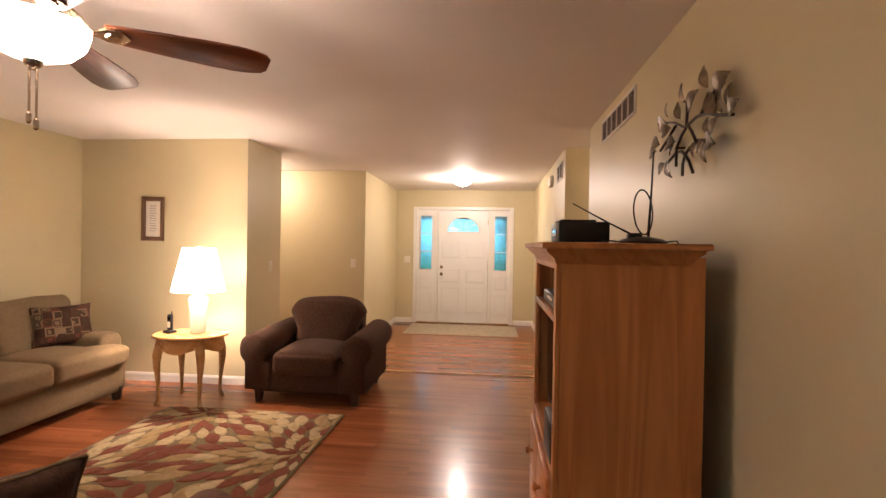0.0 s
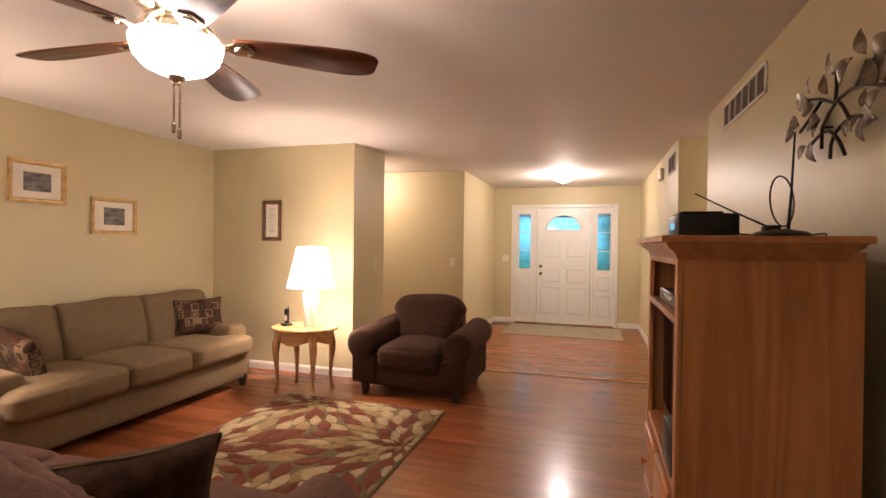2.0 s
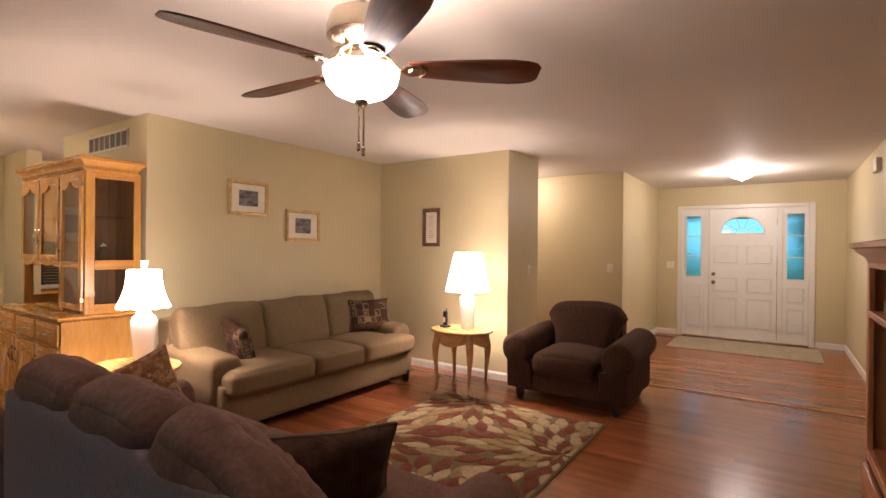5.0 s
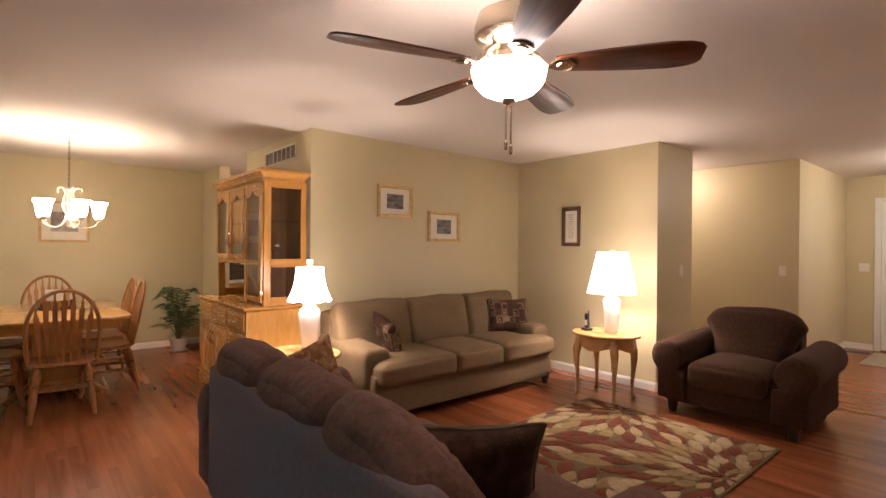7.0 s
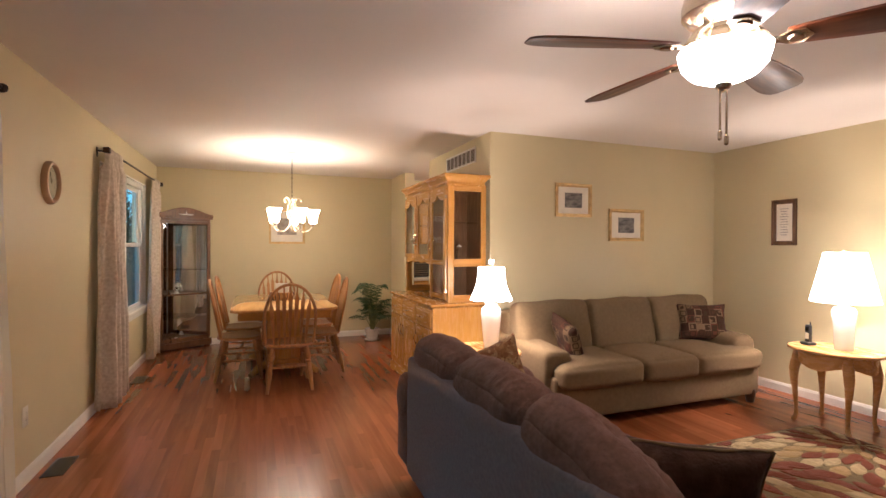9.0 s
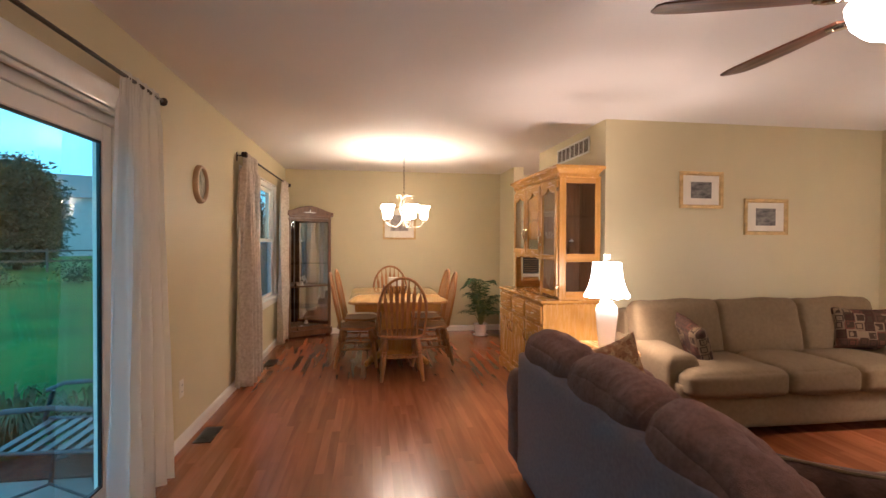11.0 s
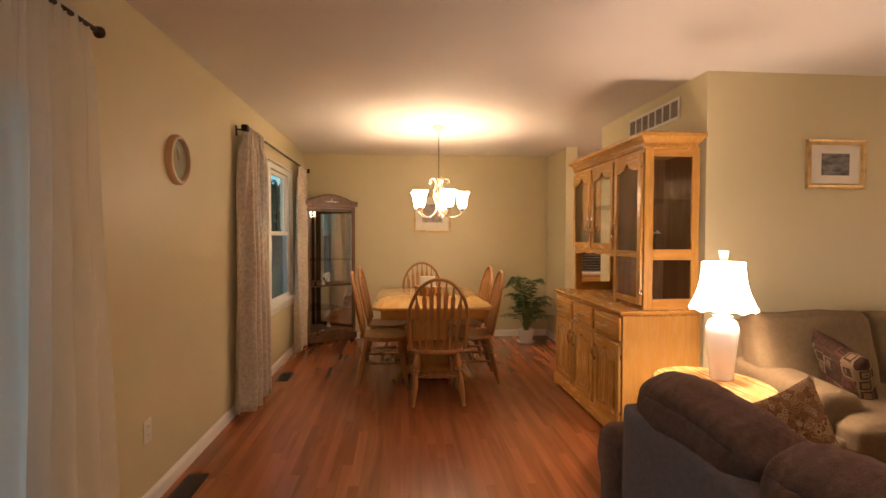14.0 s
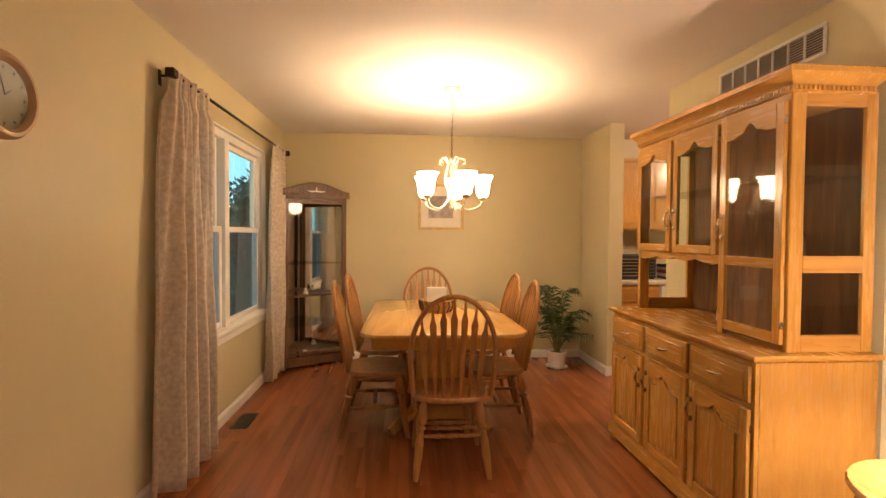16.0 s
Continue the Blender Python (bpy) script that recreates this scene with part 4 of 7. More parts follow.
def upholstered(name, label, category, place, turn, W, D, n, aw, ah, bh, sh, m, mback=None, cushion_h=0.47, t_front=0.06, roll=0.11, foot=0.09, lean=10, back_cush=True, ch_top=None, rear=0.16, crown=0.03, full=False, set_back=0.0, puffy=False, barrel=False, boxy=False):
    """A sofa or armchair that faces its own -y: base, back, arms, seat and back cushions, feet."""
    o = thing(name, label, category, place, turn)
    mback = mback or m
    yb, yf = D / 2, -D / 2
    inner = W - 2 * aw
    part("base", soft(0, 0.02, (foot + sh - 0.13) / 2 + 0.03, W / 2 - 0.05, D / 2 - 0.05, (sh - 0.13 - foot) / 2 + 0.03, 0.035, 8, wob=0.004), m, o, smooth="all")
    back = soft(0, yb - rear / 2, (bh + foot) / 2 + 0.02, W / 2 - (0.03 if full else aw - 0.03), rear / 2, (bh - foot) / 2, 0.035, 12, (0, 0.0, 0.0), 0.006, 3)
    part("back", back, mback, o, smooth="all")
    for s in (-1, 1):
        part("arm", rolled_arm(s * (W / 2 - aw / 2), s, aw, yf + t_front, yb - 0.01, ah - (0.05 if boxy else 0.03), ah, foot + 0.03, roll, m, 0.006, boxy), m, o, smooth="all")
    w = inner / n
    for i in range(n):
        cx = -inner / 2 + w * (i + 0.5)
        x0, x1 = cx - w / 2 + 0.004, cx + w / 2 - 0.004
        bm = soft((x0 + x1) / 2, (yf + yb - rear) / 2 - 0.01, sh - 0.075, (x1 - x0) / 2, (D - rear) / 2 - 0.005, 0.085, 0.048, 16, (0, 0.014, crown), 0.006, 6)
        if i in (0, n - 1):
            # the outer cushions reach round in front of the arms
            for v in bm.verts:
                if v.co.y < yf + t_front + 0.06:
                    k = min(1, (yf + t_front + 0.06 - v.co.y) / 0.05)
                    side = (v.co.x - cx) / (w / 2)
                    if n > 1 and ((i == 0 and side < -0.3) or (i == n - 1 and side > 0.3)):
                        v.co.x += math.copysign(aw * 0.75 * k * (abs(side) - 0.3) / 0.7, side)
        part("seat_cushion", bm, m, o, smooth="all")
        if back_cush:
            top = ch_top or bh + 0.05
            wb = (W - 0.08) / n if full else w
            bx = -wb * n / 2 + wb * (i + 0.5)
            bm = soft(0, 0, 0, wb / 2 + 0.004, 0.105, (top - sh + 0.06) / 2, 0.085 if puffy or barrel else 0.062, 42 if puffy else 16, (0.0, 0.024, 0.012), 0.012, 5.5,
                      m=Matrix.Rotation(radians(-lean), 4, "X"))
            if barrel:
                for v in bm.verts:
                    u, z = v.co.x / (wb / 2), v.co.z / ((top - sh) / 2)
                    v.co.x *= 1 + 0.30 * max(0.0, min(1.0, z + 0.3))
                    v.co.z -= 0.075 * abs(u) ** 5 * max(0.0, z)
                    v.co.y *= 1.1
            if puffy:
                puff(bm, wb / 2, (top - sh + 0.06) / 2, i)
            bmesh.ops.translate(bm, verts=bm.verts, vec=(bx, yb - rear - 0.09 + set_back, (sh - 0.03 + top) / 2))
            part("back_cushion", bm, m, o, smooth="all")
    for sx in (-1, 1):
        for sy in (-1, 1):
            part("foot", lathe([(0.030, 0), (0.036, 0.02), (0.044, foot), (0.044, foot + 0.05)], (sx * (W / 2 - aw * 0.45), sy * (D / 2 - 0.11), 0), 12), FEET, o)
    return o


upholstered("sofa", "three-seat sofa in tan chenille along the wall", "sofa", (-3.475, 3.225, 0), 90, 2.25, 0.97, 3, 0.26, 0.64, 0.80, 0.48, TAN,
            t_front=0.15, roll=0.10, ch_top=0.885, lean=14, rear=0.2, full=True, foot=0.07, boxy=True)
upholstered("sofa", "three-seat sofa in dark brown chenille with a plain grey-brown back", "sofa", (-1.715, 1.31, 0), 180, 2.23, 0.92, 3, 0.235, 0.64, 0.755, 0.47, BROWN, BROWNBACK,
            t_front=0.04, roll=0.115, ch_top=0.895, lean=22, rear=0.11, set_back=0.015, puffy=True)
upholstered("armchair", "wide brown chenille armchair with rolled arms", "armchair", (-1.42, 4.77, 0), 0, 1.12, 0.96, 1, 0.27, 0.64, 0.70, 0.44, DEEPBROWN, foot=0.085,
            t_front=0.02, roll=0.135, ch_top=0.86, lean=12, rear=0.2, crown=0.05, barrel=True)


def throw_pillow(name, label, m, w, h, t, matrix, trim=None):
    bm = pillow(w, h, t)
    o = finish(name, bm, m, smooth="all")
    o.matrix_basis = matrix
    return tagged(o, label, "pillow")


throw_pillow("throw_pillow", "patchwork throw pillow of maroon and tan squares on the sofa", PATCH, 0.48, 0.36, 0.15, pose(-3.46, 4.05, 0.675, -18, 0, 66))
throw_pillow("throw_pillow", "patchwork throw pillow leaning on the arm of the tan sofa", PATCH, 0.40, 0.36, 0.14, pose(-3.42, 2.50, 0.62, -20, -12, 172))
throw_pillow("throw_pillow", "rust paisley throw pillow leaning in the corner of the brown sofa", PAISLEY, 0.42, 0.42, 0.15, pose(-2.44, 1.33, 0.63, -14, -17, 90))
dark = throw_pillow("throw_pillow", "dark brown velvet throw pillow with tan piping on the brown sofa", DARKPIL, 0.54, 0.40, 0.17, pose(-1.19, 1.35, 0.577, 14, 0, 52))
rim = [(1, 1), (0, 1), (-1, 1), (-1, 0), (-1, -1), (0, -1), (1, -1), (1, 0)]
edge = []
for k in range(64):
    (u0, v0), (u1, v1) = rim[k // 8], rim[(k // 8 + 1) % 8]
    u, v = u0 + (u1 - u0) * (k % 8) / 8, v0 + (v1 - v0) * (k % 8) / 8
    edge.append((u * 0.27 * (1 - 0.10 * (1 - v * v)), 0.012 * noise.noise(Vector((u * 2.3, v * 2.3, -1))), v * 0.20 * (1 - 0.10 * (1 - u * u))))
part("piping", tube(edge + edge[:1], 0.005, 6), TAN, dark, "tan fabric piping")


# ---- side tables and lamps ----
def side_table(place, turn, label):
    t = thing("side_table", label, "side table", place, turn, "side tables")
    rx, ry, h = 0.31, 0.265, 0.60
    ring = [6.28318 * i / 48 for i in range(48)]
    bm = bmesh.new()
    rows = [(0.0, -0.024), (0.010, -0.018), (0.010, -0.008), (0.004, 0.0)]
    loops = [[bm.verts.new(((rx + o) * math.cos(a), (ry + o) * math.sin(a), h + z)) for a in ring] for o, z in rows]
    for a, b in zip(loops, loops[1:]):
        for i in range(48):
            bm.faces.new((a[i], a[(i + 1) % 48], b[(i + 1) % 48], b[i]))
    bm.faces.new(loops[0][::-1])
    bm.faces.new(loops[-1])
    part("tabletop", bm, MAPLE, t)
    bm = bmesh.new()
    inner, outer = 0.80, 0.86
    lo, hi = [], []
    for k in (outer, inner):
        lo.append([bm.verts.new((rx * k * math.cos(a), ry * k * math.sin(a), h - 0.024 - 0.105 - 0.022 * math.cos(4 * a))) for a in ring])
        hi.append([bm.verts.new((rx * k * math.cos(a), ry * k * math.sin(a), h - 0.0245)) for a in ring])
    for i in range(48):
        j = (i + 1) % 48
        bm.faces.new((lo[0][i], lo[0][j], hi[0][j], hi[0][i]))
        bm.faces.new((lo[1][j], lo[1][i], hi[1][i], hi[1][j]))
        bm.faces.new((lo[0][j], lo[0][i], lo[1][i], lo[1][j]))
    part("apron", bm, MAPLE, t)
    for k in range(4):
        a = radians(45 + 90 * k)
        c, s = math.cos(a), math.sin(a)
        def at(f, z):
            return (rx * f * c, ry * f * s, z)
        part("leg", tube([at(0.82, h - 0.03), at(0.84, h - 0.10), at(0.90, h - 0.17), at(0.91, h - 0.24), at(0.88, 0.26), at(0.85, 0.13), at(0.85, 0.05), at(0.89, 0.018), at(0.93, 0.0)],
                         [0.030, 0.038, 0.036, 0.030, 0.021, 0.015, 0.014, 0.020, 0.017], 10), MAPLE, t)
    return t


side_table((-3.35, 1.69, 0), 0, "oval blond wood side table with cabriole legs between the sofas")
side_table((-2.45, 4.30, 0), 0, "oval blond wood side table with cabriole legs beside the sofa")


def table_lamp(place, label, body, shade, scallop, neck, cloth, knob=True):
    l = thing("table_lamp", label, "table lamp", place, 0, "table lamps")
    part("base", lathe(body, seg=32), PORCELAIN, l)
    z0, z1, r0, r1, flare = shade
    part("stem", lathe([(0.010, neck), (0.010, z1 + 0.01), (0.02, z1 + 0.012), (0.02, z1 + 0.018)], seg=10), BRASS, l)
    bm = bmesh.new()
    n, rows = 64, 10
    grid = []
    for side in (0, 1):
        for j in range(rows + 1):
            v = j / rows
            r = r0 + (r1 - r0) * v - flare * math.sin(math.pi * v) - side * 0.003
            ring = []
            for i in range(n):
                a = 6.28318 * i / n
                k = scallop * (1 - v) ** 3 * abs(math.sin(5 * a))
                ring.append(bm.verts.new(((r + 0.6 * k) * math.cos(a), (r + 0.6 * k) * math.sin(a), z0 + (z1 - z0) * v + k)))
            grid.append(ring)
    m = rows + 1
    for o in (0, m):
        for j in range(rows):
            for i in range(n):
                q = (i + 1) % n
                bm.faces.new((grid[o + j][i], grid[o + j][q], grid[o + j + 1][q], grid[o + j + 1][i]))
    for j in (0, rows):
        for i in range(n):
            q = (i + 1) % n
            bm.faces.new((grid[j][i], grid[j][q], grid[m + j][q], grid[m + j][i]))
    part("shade", bm, cloth, l, "glowing white fabric shade")
    if knob:
        part("finial", lathe([(0.010, 0), (0.020, 0.006), (0.022, 0.03), (0.026, 0.042), (0.004, 0.046)], (0, 0, z1 + 0.018), 12), PORCELAIN, l)
    for k in range(3):
        a = radians(120 * k)
        part("spider_arm", tube([(0, 0, z1 + 0.008), ((r1 - 0.002) * math.cos(a), (r1 - 0.002) * math.sin(a), z1 - 0.012)], 0.003, 6), BRASS, l)
    return l


table_lamp((*LAMP1, 0.60), "white porcelain urn lamp with a scalloped white shade",
           [(0.054, 0), (0.058, 0.012), (0.058, 0.03), (0.070, 0.15), (0.080, 0.25), (0.080, 0.28), (0.066, 0.312), (0.045, 0.326), (0.048, 0.338), (0.025, 0.345)],
           (0.365, 0.625, 0.157, 0.102, 0.013), 0.014, 0.34, SCALLOP)
table_lamp((*LAMP2, 0.60), "tall white ceramic lamp with a plain tapered shade",
           [(0.060, 0), (0.062, 0.008), (0.064, 0.05), (0.070, 0.18), (0.079, 0.28), (0.079, 0.30), (0.066, 0.322), (0.03, 0.335), (0.022, 0.38)],
           (0.372, 0.755, 0.222, 0.135, 0.0), 0.0, 0.37, SHADE, False)


def cordless_phone(place, turn):
    p = thing("cordless_phone", "black cordless phone upright in its cradle on the side table", "phone", place, turn)
    part("cradle", box(-0.042, 0.042, -0.04, 0.04, 0, 0.026, 0.008, 2), BLACK, p)
    h = part("handset", box(-0.024, 0.024, -0.012, 0.016, 0.018, 0.165, 0.008, 2), BLACK, p)
    part("screen", box(-0.016, 0.016, -0.0145, -0.011, 0.115, 0.145), SCREEN, h)
    part("keypad", box(-0.016, 0.016, -0.0145, -0.011, 0.05, 0.10, 0.001), PLASTIC, h)
    part("antenna", lathe([(0.006, 0), (0.005, 0.03)], (0.013, 0.006, 0.16), 8), BLACK, h)


cordless_phone((-2.63, 4.27, 0.60), -15)


# ---- ceiling fan ----
def ceiling_fan():
    f = thing("ceiling_fan", "five-blade ceiling fan with dark wood blades and a lit glass bowl", "ceiling fan", (*FAN_C, 0))
    part("canopy", lathe([(0.075, 2.44), (0.076, 2.42), (0.066, 2.385), (0.03, 2.36), (0.02, 2.355)], seg=28), NICKEL, f)
    part("downrod", lathe([(0.014, 2.36), (0.014, 2.24)], seg=12), NICKEL, f)
    part("motor", lathe([(0.025, 2.27), (0.07, 2.262), (0.115, 2.235), (0.128, 2.19), (0.128, 2.155), (0.105, 2.13), (0.06, 2.115), (0.06, 2.085)], seg=36), NICKEL, f, "polished nickel motor housing")
    part("switch_housing", lathe([(0.062, 2.10), (0.07, 2.075), (0.07, 2.05), (0.045, 2.045)], seg=28), NICKEL, f)
    prof = [(0.136, 2.040), (0.139, 2.036), (0.137, 2.022), (0.126, 1.985), (0.098, 1.955), (0.060, 1.938), (0.02, 1.930)]
    inner = [(r - 0.005, z + 0.004) for r, z in prof[::-1]]
    part("bowl", lathe(prof + inner[:-1] + [(0.131, 2.040)], seg=40, cap=False), BOWL, f, "glowing white glass bowl")
    part("bowl_cap", lathe([(0.010, 1.925), (0.026, 1.928), (0.022, 1.915), (0.012, 1.905), (0.004, 1.90)], seg=14), NICKEL, f)
    for k in range(3):
        a = radians(30 + 120 * k)
        part("bowl_arm", tube([(0.05 * math.cos(a), 0.05 * math.sin(a), 2.06), (0.11 * math.cos(a), 0.11 * math.sin(a), 2.075), (0.136 * math.cos(a), 0.136 * math.sin(a), 2.04)], 0.006, 8), NICKEL, f)
    # blade: outline widening to a rounded tip
    out = []
    for t, w in ((0.17, 0.042), (0.22, 0.049), (0.34, 0.063), (0.46, 0.073), (0.55, 0.076), (0.605, 0.071), (0.64, 0.058), (0.656, 0.036)):
        out.append((t, w))
    poly = [(x, w) for x, w in out] + [(x, -w) for x, w in out[::-1]]
    blade = part("blade", prism(poly, 0.007, axes="xy", bevel=0.002), BLADE, f)
    iron = bmesh.new()
    prism([(0.10, 0.016), (0.15, 0.014), (0.175, 0.035), (0.215, 0.038), (0.24, 0.0), (0.215, -0.038), (0.175, -0.035), (0.15, -0.014), (0.10, -0.016)], 0.006, (0, 0, -0.0065), "xy", iron, 0.0015)
    tube([(0.06, 0, 0.075), (0.10, 0, 0.04), (0.125, 0, 0.0)], [0.014, 0.012, 0.012], 8, iron)
    lathe([(0.02, -0.012), (0.024, -0.007)], (0.195, 0, 0), 12, iron)
    iron_part = part("blade_iron", iron, NICKEL, blade)
    for k in range(5):
        m = pose(0, 0, 2.045, 0, 0, 37 + 72 * k) @ pose(0, 0, 0, -12, 0, 0)
        if k == 0:
            blade.matrix_basis = m
        else:
            b = blade.copy()
            i = iron_part.copy()
            for o in (b, i):
                scene.collection.objects.link(o)
            b.parent, i.parent = f, b
            b.matrix_basis = m
    for k, (dx, zb) in enumerate(((-0.012, 1.745), (0.012, 1.725))):
        bm = tube([(dx, 0, 1.915), (dx, 0, zb + 0.03)], 0.0034, 6)
        for i in range(34):
            z = 1.91 - i * 0.005
            if z > zb + 0.03:
                lathe([(0.001, -0.002), (0.0046, 0), (0.001, 0.002)], (dx, 0, z), 6, bm)
        c = part("pull_chain", bm, NICKEL, f)
        part("pull", lathe([(0.003, 0.034), (0.007, 0.028), (0.007, 0.004), (0.003, 0)], (dx, 0, zb), 10), NICKEL, c)


ceiling_fan()


# ---- rug and mat ----
RUGBASE = mat("olive_rug_pile", (0.165, 0.132, 0.058), 0.95, 0.12, 30, 0.6, 350, sheen=0.2, spec=0.1)
RUGCREAM = mat("cream_rug_pile", (0.50, 0.395, 0.215), 0.95, 0.12, 30, 0.6, 350, sheen=0.2, spec=0.1)
RUGGOLD = mat("wheat_rug_pile", (0.38, 0.265, 0.112), 0.95, 0.12, 30, 0.6, 350, sheen=0.2, spec=0.1)
RUGRED = mat("brick_red_rug_pile", (0.185, 0.042, 0.019), 0.95, 0.12, 30, 0.6, 350, sheen=0.2, spec=0.1)


def area_rug():
    x0, x1, y0, y1 = -2.50, -0.99, 1.99, 4.12
    r = thing("area_rug", "olive rug with cream and brick-red starburst petals under the seating", "rug")
    part("rug_base", box(x0, x1, y0, y1, 0.0005, 0.010, 0.004, 2), RUGBASE, r)
    binding = bmesh.new()
    for q in ((x0 - 0.004, x0 + 0.012, y0, y1), (x1 - 0.012, x1 + 0.004, y0, y1), (x0, x1, y0 - 0.004, y0 + 0.012), (x0, x1, y1 - 0.012, y1 + 0.004)):
        box(*q, 0.0008, 0.0115, 0.003, bm=binding)
    part("binding", binding, RUGBASE, r)
    rng = random.Random(12)
    centres = [(-2.12, 4.02), (-1.06, 3.36), (-2.42, 2.75), (-1.55, 2.15), (-0.95, 2.35)]
    groups = {"cream": bmesh.new(), "gold": bmesh.new(), "red": bmesh.new()}
    mats = {"cream": RUGCREAM, "gold": RUGGOLD, "red": RUGRED}
    for ci, (cx, cy) in enumerate(centres):
        r0, length = 0.02, 0.10
        for ring in range(14):
            if ring:
                r0 += length * 0.54
                length = min(0.235, length * 1.16)
            count = 14 if ring < 4 else (26 if ring < 8 else 44)
            for i in range(count):
                a = 6.28318 * (i + 0.5 * (ring % 2)) / count + rng.uniform(-0.012, 0.012)
                wid = min(0.056, 0.36 * 6.28318 * (r0 + length / 2) / count)
                mx, my = cx + (r0 + length / 2) * math.cos(a), cy + (r0 + length / 2) * math.sin(a)
                d = [math.hypot(mx - ox, my - oy) for ox, oy in centres]
                if d[ci] > min(d) + 0.01 or rng.random() < 0.03:
                    continue
                pts = []
                for k in range(12):
                    t = 6.28318 * k / 12
                    u, v = math.cos(t) * length * 0.49, math.sin(t) * abs(math.sin(t)) ** 0.7 * wid * (1 + 0.12 * math.cos(t))
                    x, y = mx + u * math.cos(a) - v * math.sin(a), my + u * math.sin(a) + v * math.cos(a)
                    pts.append((max(x0 + 0.013, min(x1 - 0.013, x)), max(y0 + 0.013, min(y1 - 0.013, y))))
                mx, my = sum(p[0] for p in pts) / 12, sum(p[1] for p in pts) / 12
                if max(p[0] for p in pts) - min(p[0] for p in pts) < 0.015 or max(p[1] for p in pts) - min(p[1] for p in pts) < 0.015:
                    continue
                pick = rng.random()
                sector = math.sin(a * 5 + ci * 1.7 + ring * 2.1)
                key = "red" if sector > 0.40 and pick < 0.85 or pick < 0.20 else ("gold" if pick > 0.72 else "cream")
                bm = groups[key]
                up = 0.0124 + 0.0025 * rng.random()
                lo = [bm.verts.new((x, y, 0.0095)) for x, y in pts]
                hi = [bm.verts.new((mx + (x - mx) * 0.93, my + (y - my) * 0.93, up)) for x, y in pts]
                bm.faces.new(hi)
                for k in range(12):
                    bm.faces.new((lo[k], lo[(k + 1) % 12], hi[(k + 1) % 12], hi[k]))
    for key, bm in groups.items():
        o = part("petals", bm, mats[key], r, {"cream": "cream woven petals", "gold": "wheat woven petals", "red": "brick-red woven petals"}[key])
        tagged(o, kind="stuff")


area_rug()
MATW = mat("grey_entry_mat", (0.40, 0.34, 0.24), 0.95, 0.1, 14, 0.6, 200)
dm = thing("door_mat", "flat grey-beige runner mat in front of the front door", "door mat")
part("mat_base", box(-1.22, 0.62, 7.95, 8.98, 0.0005, 0.009, 0.004, 2), MATW, dm)
tagged(finish("floor_strip", box(XA + 0.5, XR1, 5.60, 5.655, -0.002, 0.007, 0.003, 2), wood("strip_oak", (0.58, 0.30, 0.12), (0.38, 0.17, 0.06), "x", 0.25)), "narrow oak transition strip across the floor", "floor strip", kind="structure")


# ---- pictures ----
PHOTO = mat("dark_print", (0.26, 0.24, 0.22), 0.5, 0.3, 11, 0.0, second=(0.004, 0.004, 0.005), detail=9, stretch=(1, 1, 2.6))
PALEPRINT = mat("pale_print", (0.42, 0.37, 0.32), 0.6, 0.3, 14, 0.0, second=(0.20, 0.17, 0.15), detail=8)


def framed(name, label, place, turn, w, h, rim, m, matw, art, artsize, depth=0.022):
    """A picture that hangs in its xz plane and faces its own -y."""
    p = thing(name, label, "picture", place, turn)
    bm = bmesh.new()
    prof = [(0.0, 0.0), (0.0, depth), (rim * 0.35, depth * 0.8), (rim * 0.7, depth * 0.95), (rim, depth * 0.35), (rim, 0.0)]
    loops = [[bm.verts.new((sx * (w / 2 - o), -d, sz * (h / 2 - o))) for sx, sz in ((-1, -1), (1, -1), (1, 1), (-1, 1))] for o, d in prof]
    for a, b in zip(loops, loops[1:] + loops[:1]):
        for i in range(4):
            j = (i + 1) % 4
            bm.faces.new((a[i], a[j], b[j], b[i]))
    part("picture_frame", bm, m, p, smooth=False)
    part("mat_board", box(-w / 2 + rim, w / 2 - rim, -0.007, -0.002, -h / 2 + rim, h / 2 - rim), matw, p)
    aw, ah = artsize
    part("print", box(-aw / 2, aw / 2, -0.0085, -0.0065, -ah / 2, ah / 2), art, p)
    return p


framed("framed_picture", "dark landscape print in a gilt frame with a white mat", (XL + 0.002, 2.96, 1.843), 90, 0.415, 0.325, 0.034, GILT, PAPER, PHOTO, (0.20, 0.145))
framed("framed_picture", "smaller dark landscape print in a gilt frame with a white mat", (XL + 0.002, 3.605, 1.612), 90, 0.435, 0.325, 0.034, GILT, PAPER, PHOTO, (0.20, 0.155))
sam = framed("framed_text", "narrow dark-framed card with lines of writing", (-3.21, YB - 0.002, 1.634), 0, 0.235, 0.44, 0.042, WALNUT, PAPER, PAPER, (0.10, 0.30))
for k in range(11):
    part("text_line", box(-0.04 + 0.004 * (k % 3), 0.04 - 0.006 * ((k * 2) % 3), -0.0098, -0.0083, 0.128 - k * 0.025, 0.134 - k * 0.025), PALEPRINT, sam)
framed("framed_picture", "pale print in a thin gilt frame on the dining room wall", (XD + 0.002, 0.485, 1.66), 90, 0.50, 0.50, 0.03, GILT, PAPER, PALEPRINT, (0.27, 0.24))


# ---- wall plates, vents ----
# Dark sheet colour that stands in for the shade behind the louvres.
VENTSHADE = mat("vent_shadow", (0.10, 0.075, 0.06), 0.8, 0.1, 5, 0.0)


